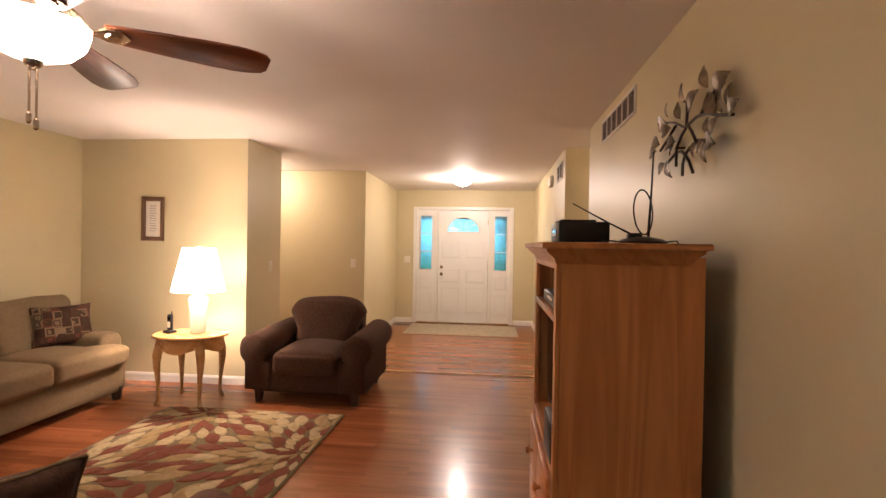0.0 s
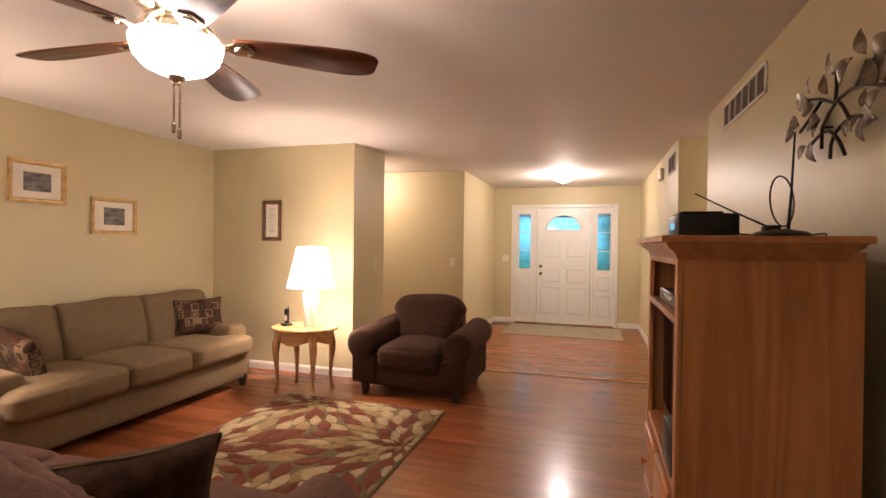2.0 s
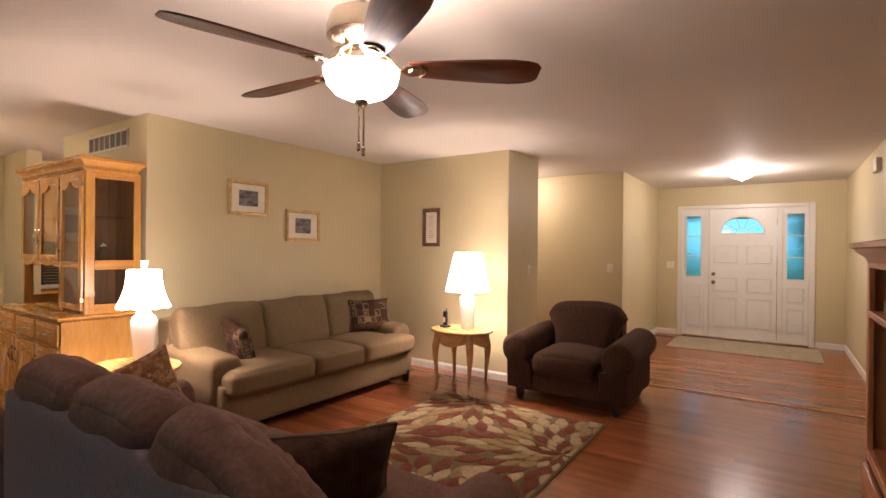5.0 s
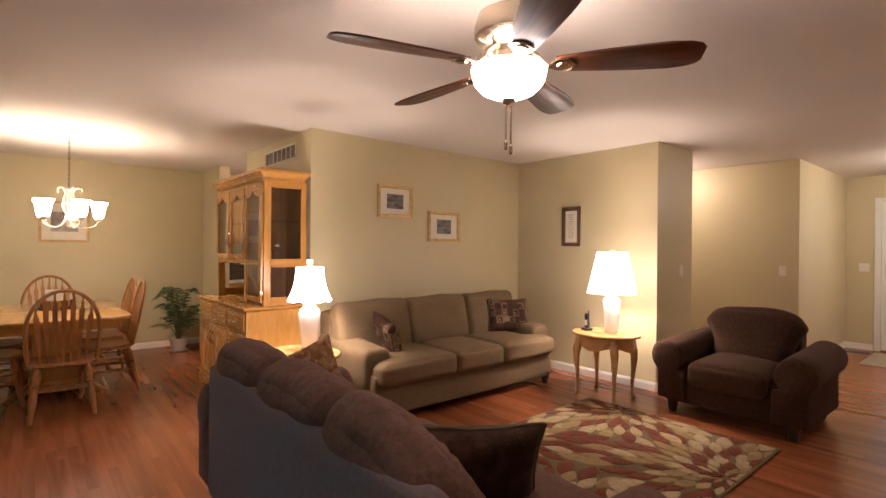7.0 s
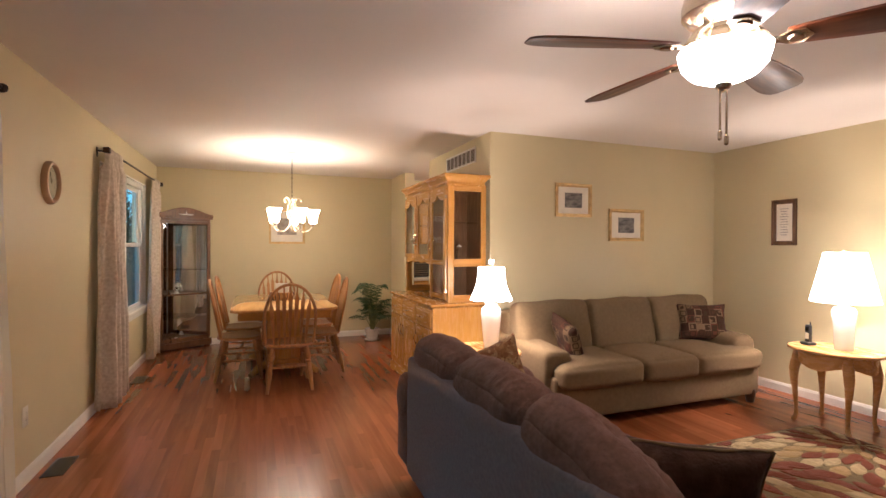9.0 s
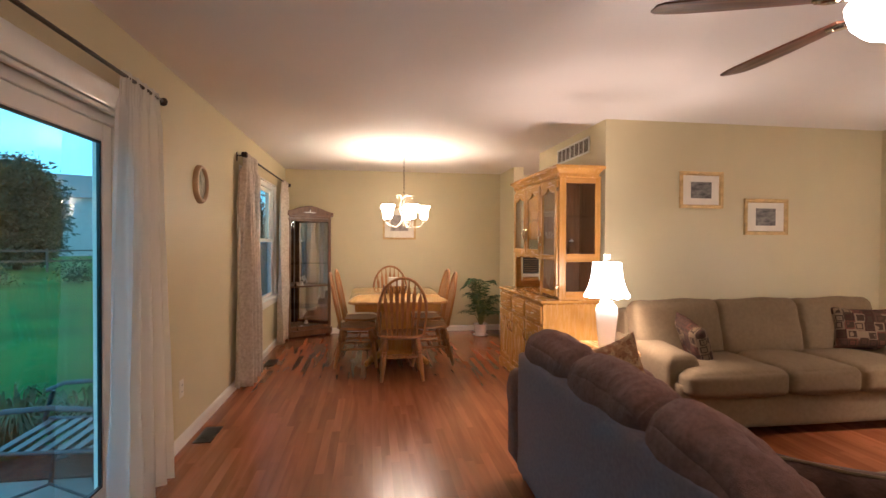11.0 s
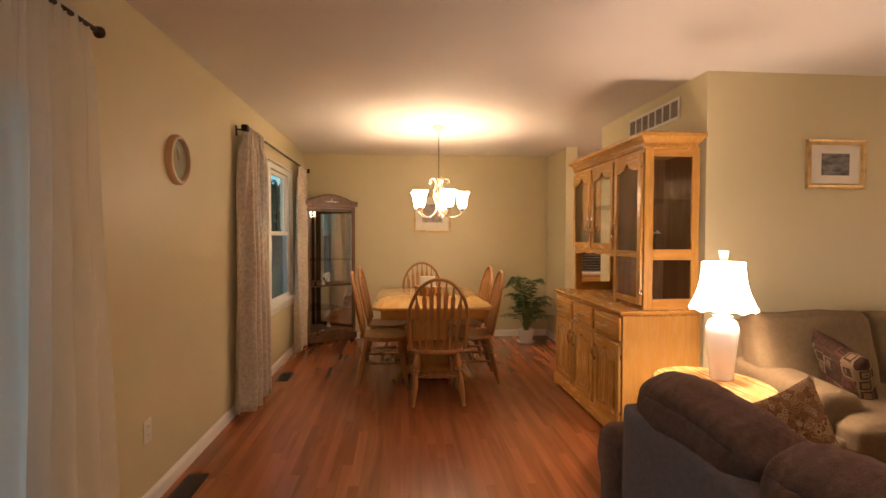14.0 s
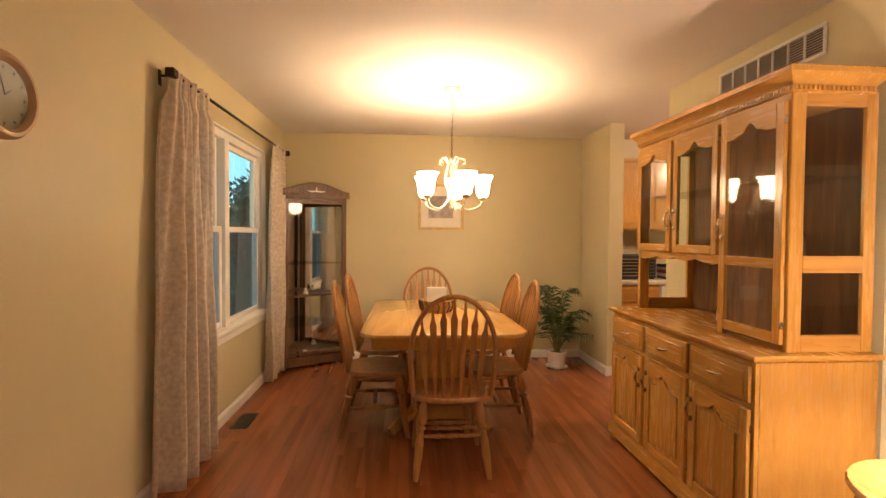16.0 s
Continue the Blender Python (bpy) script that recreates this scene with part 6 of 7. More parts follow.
def china_hutch():
    hx0, hx1, yf, yb = -5.33, -3.995, 1.505, 2.035
    zc = 0.845
    hb = thing("china_hutch", "golden oak china hutch with glazed doors, lit by the side lamp", "china hutch")
    part("side_panel", box(hx0, hx0 + 0.02, yf + 0.02, yb, 0.06, zc), OAK, hb)
    part("side_panel", box(hx1 - 0.02, hx1, yf + 0.02, yb, 0.06, zc), OAK, hb)
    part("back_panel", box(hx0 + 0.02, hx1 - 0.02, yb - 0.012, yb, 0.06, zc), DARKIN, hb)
    part("base_moulding", ring_moulding(hx0, hx1, yf, yb - 0.025, [(0.022, 0.028), (0.022, 0.085), (0.014, 0.10), (0.004, 0.108), (0.0, 0.112)]), OAKX, hb)
    for x in (hx0 + 0.03, hx1 - 0.03):
        for y in (yf + 0.03, yb - 0.06):
            part("foot", box(x - 0.05, x + 0.05, y - 0.05, y + 0.05, 0.0, 0.03, 0.006), OAKX, hb)
    part("counter", ring_moulding(hx0, hx1, yf, yb - 0.03, [(0.004, zc - 0.002), (0.018, zc + 0.004), (0.028, zc + 0.014), (0.030, zc + 0.026), (0.024, zc + 0.032)]), OAKX, hb, "oak counter slab with a moulded edge")
    w = (hx1 - hx0) / 3
    for k in range(4):
        x = hx0 + w * k
        part("face_stile", box(max(hx0, x - 0.022), min(hx1, x + 0.022), yf, yf + 0.02, 0.10, zc, 0.002), OAK, hb)
    part("face_rail", box(hx0 + 0.001, hx1 - 0.001, yf + 0.0015, yf + 0.0195, 0.640, 0.680), OAKX, hb)
    part("face_rail", box(hx0 + 0.001, hx1 - 0.001, yf + 0.0015, yf + 0.0195, 0.815, zc), OAKX, hb)
    for k in range(3):
        a, b = hx0 + w * k + 0.016, hx0 + w * (k + 1) - 0.016
        dr = part("drawer", box(a, b, yf - 0.02, yf - 0.001, 0.675, 0.825, 0.006, 2), OAKX, hb)
        part("drawer_panel", box(a + 0.025, b - 0.025, yf - 0.024, yf - 0.018, 0.70, 0.80, 0.004), OAKX, dr)
        pull(dr, (a + b) / 2, 0.752, yf - 0.024, False)
        d = framed_door(hb, a, b, 0.125, 0.648, yf - 0.001, "door", "wood", 0.045, 0.05)
        pull(d, b - 0.025 if k == 0 else a + 0.025, 0.52, yf - 0.021, True)
        for z in (0.2, 0.57):
            part("hinge", box((a if k == 0 else b) - 0.004, (a if k == 0 else b) + 0.004, yf - 0.012, yf, z - 0.016, z + 0.016, 0.002), BRASS, d)
    # upper cabinet
    u0, u1, uf, ub, z0, z1 = -5.30, -4.02, 1.655, 2.03, zc + 0.033, 1.945
    wu = (u1 - u0) / 3
    def end(x, s):
        e = thing_part("glazed_end", hb)
        for a, b in ((uf, uf + 0.06), (ub - 0.05, ub)):
            part("stile", box(x - 0.01, x + 0.01, a, b, z0, z1, 0.002), OAK, e)
        for a, b in ((z0, z0 + 0.07), (1.205, 1.275), (z1 - 0.06, z1)):
            part("rail", box(x - 0.01, x + 0.01, uf + 0.06, ub - 0.05, a, b, 0.002), OAKY, e)
        for a, b in ((z0 + 0.07, 1.205), (1.275, z1 - 0.06)):
            g = part("pane", box(x - 0.002, x + 0.002, uf + 0.06, ub - 0.05, a, b), GLASS, e)
            g.visible_shadow = False
    end(u0 + 0.01, -1)
    end(u1 - 0.01, 1)
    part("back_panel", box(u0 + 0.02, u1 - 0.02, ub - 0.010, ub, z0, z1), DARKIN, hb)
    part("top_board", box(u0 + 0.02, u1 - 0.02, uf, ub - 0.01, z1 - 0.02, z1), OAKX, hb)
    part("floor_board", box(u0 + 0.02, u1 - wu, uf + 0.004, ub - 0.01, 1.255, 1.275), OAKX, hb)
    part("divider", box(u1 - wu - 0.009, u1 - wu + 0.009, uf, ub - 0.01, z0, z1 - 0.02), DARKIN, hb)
    for a, b, z in ((u0 + 0.02, u1 - wu - 0.009, 1.60), (u1 - wu + 0.009, u1 - 0.02, 1.60), (u1 - wu + 0.009, u1 - 0.02, 1.24)):
        g = part("glass_shelf", box(a, b, uf + 0.03, ub - 0.02, z, z + 0.006), GLASS, hb)
        g.visible_shadow = False
    for x in (u0, u0 + wu, u1 - wu, u1):
        part("face_stile", box(max(u0, x - 0.02), min(u1, x + 0.02), uf - 0.004, uf - 0.0002, (z0 if x != u0 + wu else 1.255), z1, 0.002), OAK, hb)
    part("face_rail", box(u0 + 0.02, u1 - 0.02, uf - 0.003, uf - 0.0004, z1 - 0.05, z1), OAKX, hb)
    for k in range(3):
        a, b = u0 + wu * k + 0.012, u0 + wu * (k + 1) - 0.012
        lo = 1.262 if k < 2 else z0 + 0.03
        d = framed_door(hb, a, b, lo, 1.905, uf - 0.005, "door", "glass", 0.055, 0.045, mid=1.24 if k == 2 else None)
        pull(d, b - 0.022 if k == 0 else a + 0.022, 1.45 if k < 2 else 1.40, uf - 0.025, True)
        for z in (lo + 0.08, 1.83):
            part("hinge", box((a if k == 0 else b) - 0.004, (a if k == 0 else b) + 0.004, uf - 0.026, uf - 0.004, z - 0.016, z + 0.016, 0.002), BRASS, d)
    # scalloped valance over the open niche
    n = 40
    low = []
    for i in range(n + 1):
        t = i / n
        low.append((u0 + 0.02 + (u1 - wu - 0.02 - u0 - 0.02) * t, 1.232 - 0.016 * abs(math.sin(4 * math.pi * t)) - 0.012 * (abs(t - 0.5) > 0.42)))
    part("valance", prism([(u1 - wu - 0.02, 1.262), (u0 + 0.02, 1.262)] + low, 0.016, (0, uf, 0), "xz"), OAKX, hb)
    part("crown", ring_moulding(u0, u1, uf, ub - 0.035, [(0.0, z1 - 0.012), (0.012, z1 - 0.006), (0.012, z1 + 0.018), (0.022, z1 + 0.034), (0.040, z1 + 0.055), (0.052, z1 + 0.062), (0.052, z1 + 0.085), (0.046, z1 + 0.09)]), OAKX, hb)
    bm = bmesh.new()
    x = u0 - 0.01
    while x < u1 + 0.012:
        box(x, x + 0.011, uf - 0.020, uf - 0.010, z1 + 0.0, z1 + 0.016, bm=bm)
        x += 0.02
    y = uf - 0.008
    while y < ub - 0.03:
        for xs in (u1 + 0.010, u0 - 0.020):
            box(xs, xs + 0.010, y, y + 0.011, z1 + 0.0, z1 + 0.016, bm=bm)
        y += 0.02
    part("dentil_trim", bm, OAKX, hb)


china_hutch()

CLEAR = glass("crystal", (0.95, 0.97, 1.0))


def glass_jar(name, place, r, h, label):
    j = thing(name, label, "jar", place)
    part("body", lathe([(r * 0.9, 0), (r, 0.01), (r, h * 0.62), (r * 0.55, h * 0.78), (r * 0.55, h * 0.9)], seg=20), CLEAR, j)
    part("lid", lathe([(r * 0.62, h * 0.9), (r * 0.62, h * 0.95), (r * 0.2, h), (r * 0.12, h * 1.06)], seg=16), PORCELAIN, j)


glass_jar("glass_jar", (-4.62, 1.78, 0.878), 0.032, 0.13, "small clear glass jar on the hutch counter")
glass_jar("glass_decanter", (-4.20, 1.84, 1.246), 0.036, 0.15, "clear glass decanter on the hutch shelf")
glass_jar("glass_jar", (-4.70, 1.85, 1.606), 0.03, 0.10, "small clear glass jar on the glass shelf")
ss = thing("salt_shaker", "tiny white ceramic shaker inside the hutch", "shaker", (-4.09, 1.76, 0.878))
part("body", lathe([(0.016, 0), (0.018, 0.01), (0.014, 0.05), (0.008, 0.06)], seg=14), PORCELAIN, ss)


# ---- dining table ----
def dining_table():
    t = thing("dining_table", "golden oak dining table with clipped corners on a pedestal", "dining table", (-5.87, 0.345, 0))
    L, W, h, c = 0.815, 0.52, 0.755, 0.10
    out = [(-L + c, -W), (L - c, -W), (L - 0.03, -W + 0.05), (L, -W + c), (L, W - c), (L - 0.03, W - 0.05), (L - c, W), (-L + c, W), (-L + 0.03, W - 0.05), (-L, W - c), (-L, -W + c), (-L + 0.03, -W + 0.05)]
    top = wood("table_oak", (0.62, 0.355, 0.105), (0.50, 0.265, 0.07), "x", 0.22, 4.5, 50, tone=0.03, coat=0.5)
    part("tabletop", prism(out, 0.03, (0, 0, h - 0.03), "xy", bevel=0.008), top, t)
    bm = bmesh.new()
    for q in ((-L + 0.1, L - 0.1, -W + 0.07, -W + 0.09), (-L + 0.1, L - 0.1, W - 0.09, W - 0.07), (-L + 0.1, -L + 0.12, -W + 0.09, W - 0.09), (L - 0.12, L - 0.1, -W + 0.09, W - 0.09)):
        box(*q, h - 0.115, h - 0.03, 0.003, bm=bm)
    part("apron", bm, OAKX, t)
    part("pedestal", box(-0.30, 0.30, -0.17, 0.17, 0.10, h - 0.03, 0.01, 2), OAK, t)
    part("pedestal_moulding", ring_moulding(-0.30, 0.30, -0.17, 0.17, [(0.03, 0.06), (0.03, 0.12), (0.015, 0.14), (0.0, 0.15)]), OAKX, t)
    for sx in (-1, 1):
        for sy in (-1, 1):
            part("foot", tube([(sx * 0.25, sy * 0.14, 0.12), (sx * 0.38, sy * 0.26, 0.085), (sx * 0.46, sy * 0.34, 0.03)], [0.045, 0.04, 0.03], 8), OAK, t)


dining_table()


# ---- bow-back chairs ----
CHAIR = wood("chair_oak", (0.42, 0.19, 0.050), (0.28, 0.115, 0.030), "z", 0.42, 8, 60, tone=0.10, coat=0.1)


def bow_chair():
    """An arrow-back Windsor chair that faces its own +y; the back is at -y."""
    c = thing("dining_chair", "golden oak bow-back chair with arrow-shaped spindles", "dining chair", (0, 0, 0), 0, "chairs round the dining table")
    sh = 0.445
    out = []
    for i in range(36):
        a = 6.28318 * i / 36
        x, y = 0.240 * math.copysign(abs(math.cos(a)) ** 0.75, math.cos(a)), 0.215 * math.copysign(abs(math.sin(a)) ** 0.75, math.sin(a))
        out.append((x * (1.04 if y > 0 else 0.92), y))
    bm = bmesh.new()
    rows = [(0.90, -0.04), (1.0, -0.026), (1.0, -0.012), (0.97, -0.002), (0.7, -0.012), (0.3, -0.016)]
    loops = [[bm.verts.new((x * k, y * k, sh + z)) for x, y in out] for k, z in rows]
    for a, b in zip(loops, loops[1:]):
        for i in range(36):
            bm.faces.new((a[i], a[(i + 1) % 36], b[(i + 1) % 36], b[i]))
    bm.faces.new(loops[0][::-1])
    bm.faces.new(loops[-1])
    part("seat", bm, CHAIR, c)
    # bow
    def bow(t):
        a = math.pi * t
        x = -0.252 * math.cos(a)
        z = sh - 0.005 + 0.582 * math.sin(a) ** 0.62
        return Vector((x * (0.86 + 0.14 * min(1, (z - sh) / 0.35)), -0.175 - 0.20 * (z - sh), z))
    part("bow", tube([bow(0.0005 + 0.999 * i / 36) for i in range(37)], 0.0145, 8), CHAIR, c)
    for k in range(7):
        x = -0.165 + 0.055 * k
        lo = Vector((x * 0.86, -0.175, sh - 0.004))
        best = min((bow(0.02 + 0.96 * i / 300) for i in range(301)), key=lambda p: abs(p.x - x * 1.08))
        shape = []
        pts = []
        for t, w in ((0, 0.007), (0.10, 0.0075), (0.30, 0.013), (0.52, 0.0155), (0.70, 0.017), (0.78, 0.019), (0.84, 0.010), (0.90, 0.007), (1, 0.006)):
            pts.append(lo.lerp(best, t))
            shape.append(w)
        own = bmesh.new()
        rings = []
        for p, w in zip(pts, shape):
            th = 0.006
            rings.append([own.verts.new(p + Vector(d)) for d in ((-w, -th, 0), (w, -th, 0), (w, th, 0), (-w, th, 0))])
        for a, b in zip(rings, rings[1:]):
            for i in range(4):
                own.faces.new((a[i], a[(i + 1) % 4], b[(i + 1) % 4], b[i]))
        own.faces.new(rings[0][::-1])
        own.faces.new(rings[-1])
        part("spindle", own, CHAIR, c)
    leg = [(0, 0.016), (0.06, 0.018), (0.14, 0.025), (0.24, 0.031), (0.30, 0.025), (0.325, 0.016), (0.345, 0.026), (0.37, 0.026), (0.39, 0.017), (0.55, 0.025), (0.70, 0.024), (0.92, 0.017), (1, 0.014)]
    feet = {}
    for sx in (-1, 1):
        for sy in (-1, 1):
            top = (sx * 0.155, sy * 0.145, sh - 0.02)
            foot = (sx * 0.205, sy * 0.215 - (0.02 if sy < 0 else 0), 0)
            feet[sx, sy] = (Vector(top), Vector(foot))
            part("leg", turned(top, foot, leg), CHAIR, c)
    rung = [(0, 0.008), (0.12, 0.010), (0.26, 0.013), (0.30, 0.018), (0.34, 0.011), (0.5, 0.017), (0.66, 0.011), (0.70, 0.018), (0.74, 0.013), (0.88, 0.010), (1, 0.008)]
    def on(key, t):
        a, b = feet[key]
        return a.lerp(b, t)
    for sx in (-1, 1):
        part("stretcher", turned(on((sx, -1), 0.52), on((sx, 1), 0.52), rung), CHAIR, c)
    mid = [on((s, -1), 0.52).lerp(on((s, 1), 0.52), 0.5) for s in (-1, 1)]
    part("stretcher", turned(mid[0], mid[1], rung), CHAIR, c)
    part("stretcher", turned(on((-1, -1), 0.46), on((1, -1), 0.46), rung), CHAIR, c)
    part("stretcher", turned(on((-1, 1), 0.62), on((1, 1), 0.62), rung), CHAIR, c)
    return c


chair = bow_chair()
spots = [(-5.03, 0.365, 90), (-5.58, -0.10, 2), (-6.20, -0.08, -2), (-5.58, 0.735, 178), (-6.20, 0.745, 183), (-6.78, 0.33, -90)]
for k, (x, y, a) in enumerate(spots):
    if k == 0:
        chair.matrix_basis = pose(x, y, 0, 0, 0, a)
    else:
        copy_thing(chair, pose(x, y, 0, 0, 0, a))


# ---- on the table ----
def centrepiece():
    c = thing("table_basket", "low brown basket with folded white napkins on the table", "basket", (-5.95, 0.345, 0.755))
    n = 28
    bm = bmesh.new()
    prof = [(0.10, 0.0), (0.115, 0.004), (0.135, 0.07), (0.138, 0.095), (0.130, 0.095), (0.108, 0.012)]
    loops = [[bm.verts.new((r * math.cos(6.28318 * i / n), 0.95 * r * math.sin(6.28318 * i / n), z)) for i in range(n)] for r, z in prof]
    for a, b in zip(loops, loops[1:]):
        for i in range(n):
            bm.faces.new((a[i], a[(i + 1) % n], b[(i + 1) % n], b[i]))
    bm.faces.new(loops[0][::-1])
    bm.faces.new(loops[-1])
    part("bowl", bm, MAPLE, c)
    for i in range(18):
        a = 6.28318 * i / 18
        part("weave", tube([(0.118 * math.cos(a), 0.112 * math.sin(a), 0.004), (0.139 * math.cos(a + 0.1), 0.132 * math.sin(a + 0.1), 0.05), (0.141 * math.cos(a), 0.134 * math.sin(a), 0.094)], 0.006, 6), WALNUT, c)
    nap = bmesh.new()
    for k in range(7):
        box(-0.045 + 0.012 * k, -0.036 + 0.012 * k, -0.075 + 0.002 * (k % 3), 0.075 - 0.002 * (k % 2), 0.014, 0.19 - 0.004 * (k % 3), 0.003, 2, bm=nap)
    part("napkins", nap, PAPER, c, "folded white paper napkins")


centrepiece()


# ---- chandelier ----
def chandelier():
    c = thing("chandelier", "five-light scrolled chandelier with white tulip glass shades, lit", "chandelier", (*CH_C, 0))
    IVORY = mat("antique_ivory_metal", (0.55, 0.47, 0.35), 0.4, 0.12, 20, 0.1, 60, metal=0.3)
    part("canopy", lathe([(0.062, 2.44), (0.064, 2.43), (0.05, 2.415), (0.015, 2.40)], seg=24), IVORY, c)
    links = bmesh.new()
    for k in range(19):
        z = 2.395 - k * 0.0255
        ring = [(0.007 * math.cos(t), 0.0, 0.016 * math.sin(t)) for t in [6.2832 * i / 10 for i in range(11)]]
        if k % 2:
            ring = [(0, x, zz) for x, _, zz in ring]
        tube([(x, y, z - 0.012 + zz) for x, y, zz in ring], 0.0024, 5, links)
    part("chain", links, BRONZE, c)
    part("column", lathe([(0.008, 1.92), (0.018, 1.905), (0.012, 1.88), (0.022, 1.85), (0.012, 1.80), (0.014, 1.70), (0.028, 1.66), (0.032, 1.63), (0.02, 1.60), (0.012, 1.575), (0.016, 1.56), (0.004, 1.545)], seg=18), IVORY, c)
    for k in range(5):
        a = radians(20 + 72 * k)
        d = Vector((math.cos(a), math.sin(a), 0))
        def at(r, z):
            return tuple(d * r + Vector((0, 0, z)))
        arm = part("arm", tube([at(0.02, 1.63), at(0.06, 1.575), at(0.11, 1.545), at(0.17, 1.548), at(0.215, 1.575), at(0.235, 1.62)], 0.007, 8), IVORY, c)
        part("scroll", tube([at(0.015, 1.66), at(0.055, 1.74), at(0.05, 1.82), at(0.03, 1.88), at(0.06, 1.925), at(0.10, 1.92), at(0.105, 1.885), at(0.08, 1.88)], [0.006, 0.006, 0.006, 0.006, 0.006, 0.005, 0.004, 0.003], 8), IVORY, c)
        p = d * 0.235
        part("cup", lathe([(0.012, 1.612), (0.03, 1.622), (0.034, 1.635), (0.026, 1.645)], (p.x, p.y, 0), 16), IVORY, arm)
        out = [(0.030, 1.640), (0.042, 1.655), (0.049, 1.69), (0.052, 1.73), (0.060, 1.765), (0.078, 1.795)]
        inn = [(r - 0.003, z + 0.002) for r, z in out[::-1]]
        part("shade", lathe(out + inn, (p.x, p.y, 0), 24, cap=False), TULIP, arm, "glowing white tulip glass")


chandelier()


# ---- corner curio cabinet ----
def curio():
    q = thing("curio_cabinet", "dark cherry corner curio cabinet with glass door and shelves", "curio cabinet")
    xc, yc = XD + 0.02, YW + 0.02
    ax, a, b = 0.44, 0.64, 0.08
    foot = [(xc, yc), (xc + ax, yc), (xc + ax, yc + b), (xc + b, yc + a), (xc, yc + a)]
    h = 1.735
    def plate(k, z0, z1):
        cx, cy = xc, yc
        return prism([(cx + (x - cx) * k, cy + (y - cy) * k) for x, y in foot], z1 - z0, (0, 0, z0), "xy")
    part("plinth", plate(1.03, 0.03, 0.11), WALNUT, q)
    for x, y in ((xc + 0.06, yc + 0.06), (xc + ax - 0.04, yc + 0.06), (xc + 0.06, yc + a - 0.04), (xc + ax - 0.03, yc + b - 0.02), (xc + b - 0.02, yc + a - 0.03)):
        part("foot", box(x - 0.03, x + 0.03, y - 0.03, y + 0.03, 0, 0.03), WALNUT, q)
    part("floor", plate(0.985, 0.11, 0.125), WALNUT, q)
    part("top_board", plate(1.0, h - 0.03, h), WALNUT, q)
    part("cornice", plate(1.05, h, h + 0.03), WALNUT, q)
    mirror = mat("mirror", (0.8, 0.8, 0.8), 0.02, 0.0, 3, 0.0, metal=1.0)
    part("back_panel", box(xc, xc + 0.008, yc + 0.008, yc + a, 0.125, h - 0.03), mirror, q, "mirror back")
    part("back_panel", box(xc, xc + ax, yc, yc + 0.008, 0.125, h - 0.03), wood("curio_lining", (0.34, 0.20, 0.10), (0.25, 0.14, 0.07), "z", 0.4, 6, 60, tone=0.05), q, "brown wood side panel")
    posts = [(xc + ax - 0.018, yc + 0.024), (xc + ax - 0.02, yc + b), (xc + b, yc + a - 0.02), (xc + 0.024, yc + a - 0.018)]
    for x, y in posts:
        part("post", box(x - 0.017, x + 0.017, y - 0.017, y + 0.017, 0.125, h - 0.03, 0.003), WALNUT, q)
    for z in (0.42, 0.72, 1.05, 1.36):
        wooden = z == 0.72
        s = part("shelf", plate(0.94, z, z + (0.022 if wooden else 0.006)), WALNUT if wooden else GLASS, q)
        s.visible_shadow = wooden
    # glass door across the corner
    p0, p1 = Vector((xc + ax - 0.004, yc + b + 0.006, 0)), Vector((xc + b + 0.006, yc + a - 0.004, 0))
    along = (p1 - p0).normalized()
    outw = Vector((along.y, -along.x, 0))
    outw = outw if outw.x > 0 else -outw
    ang = math.degrees(math.atan2(along.y, along.x))
    mid = (p0 + p1) / 2 + outw * 0.004
    L = (p1 - p0).length
    d = thing_part("door", q)
    d.matrix_basis = pose(mid.x, mid.y, 0, 0, 0, ang)
    for x in (-L / 2 + 0.02, L / 2 - 0.02):
        part("stile", box(x - 0.02, x + 0.02, -0.009, 0.009, 0.13, h - 0.035, 0.003), WALNUT, d)
    for z in (0.15, h - 0.055):
        part("rail", box(-L / 2 + 0.04, L / 2 - 0.04, -0.009, 0.009, z - 0.02, z + 0.02, 0.003), WALNUT, d)
    g = part("pane", box(-L / 2 + 0.04, L / 2 - 0.04, -0.002, 0.002, 0.17, h - 0.075), GLASS, d)
    g.visible_shadow = False
    # arched pediment with a pale carved sprig
    n = 24
    arc = [(-L / 2 - 0.04 + (L + 0.08) * i / n, h + 0.045 + 0.085 * math.sin(math.pi * i / n) ** 1.6) for i in range(n + 1)]
    ped = part("pediment", prism([(L / 2 + 0.04, h + 0.02), (-L / 2 - 0.04, h + 0.02)] + arc, 0.03, (0, -0.015, 0), "xz"), WALNUT, q)
    ped.matrix_basis = pose(mid.x, mid.y, 0, 0, 0, ang)
    cap = part("pediment_moulding", tube([(x, 0, z) for x, z in arc], 0.016, 8), WALNUT, q)
    cap.matrix_basis = pose(mid.x, mid.y, 0, 0, 0, ang)
    bm = bmesh.new()
    for s in (-1, 1):
        tube([(0, -0.018, h + 0.055), (s * 0.05, -0.019, h + 0.048), (s * 0.095, -0.018, h + 0.056)], [0.007, 0.008, 0.002], 6, bm)
    tube([(0, -0.018, h + 0.04), (0, -0.02, h + 0.07), (0, -0.018, h + 0.095)], [0.004, 0.009, 0.002], 6, bm)
    spr = part("carved_sprig", bm, PORCELAIN, q, "pale carved sprig")
    spr.matrix_basis = pose(mid.x, mid.y, 0, 0, 0, ang)
    part("door_knob", lathe([(0.005, 0), (0.009, 0.012), (0.004, 0.02)], (0, 0, 0), 10), BRASS, q).matrix_basis = pose(mid.x, mid.y, 0.9, 0, 0, ang) @ pose(L / 2 - 0.02, -0.009, 0, 90, 0, 0)


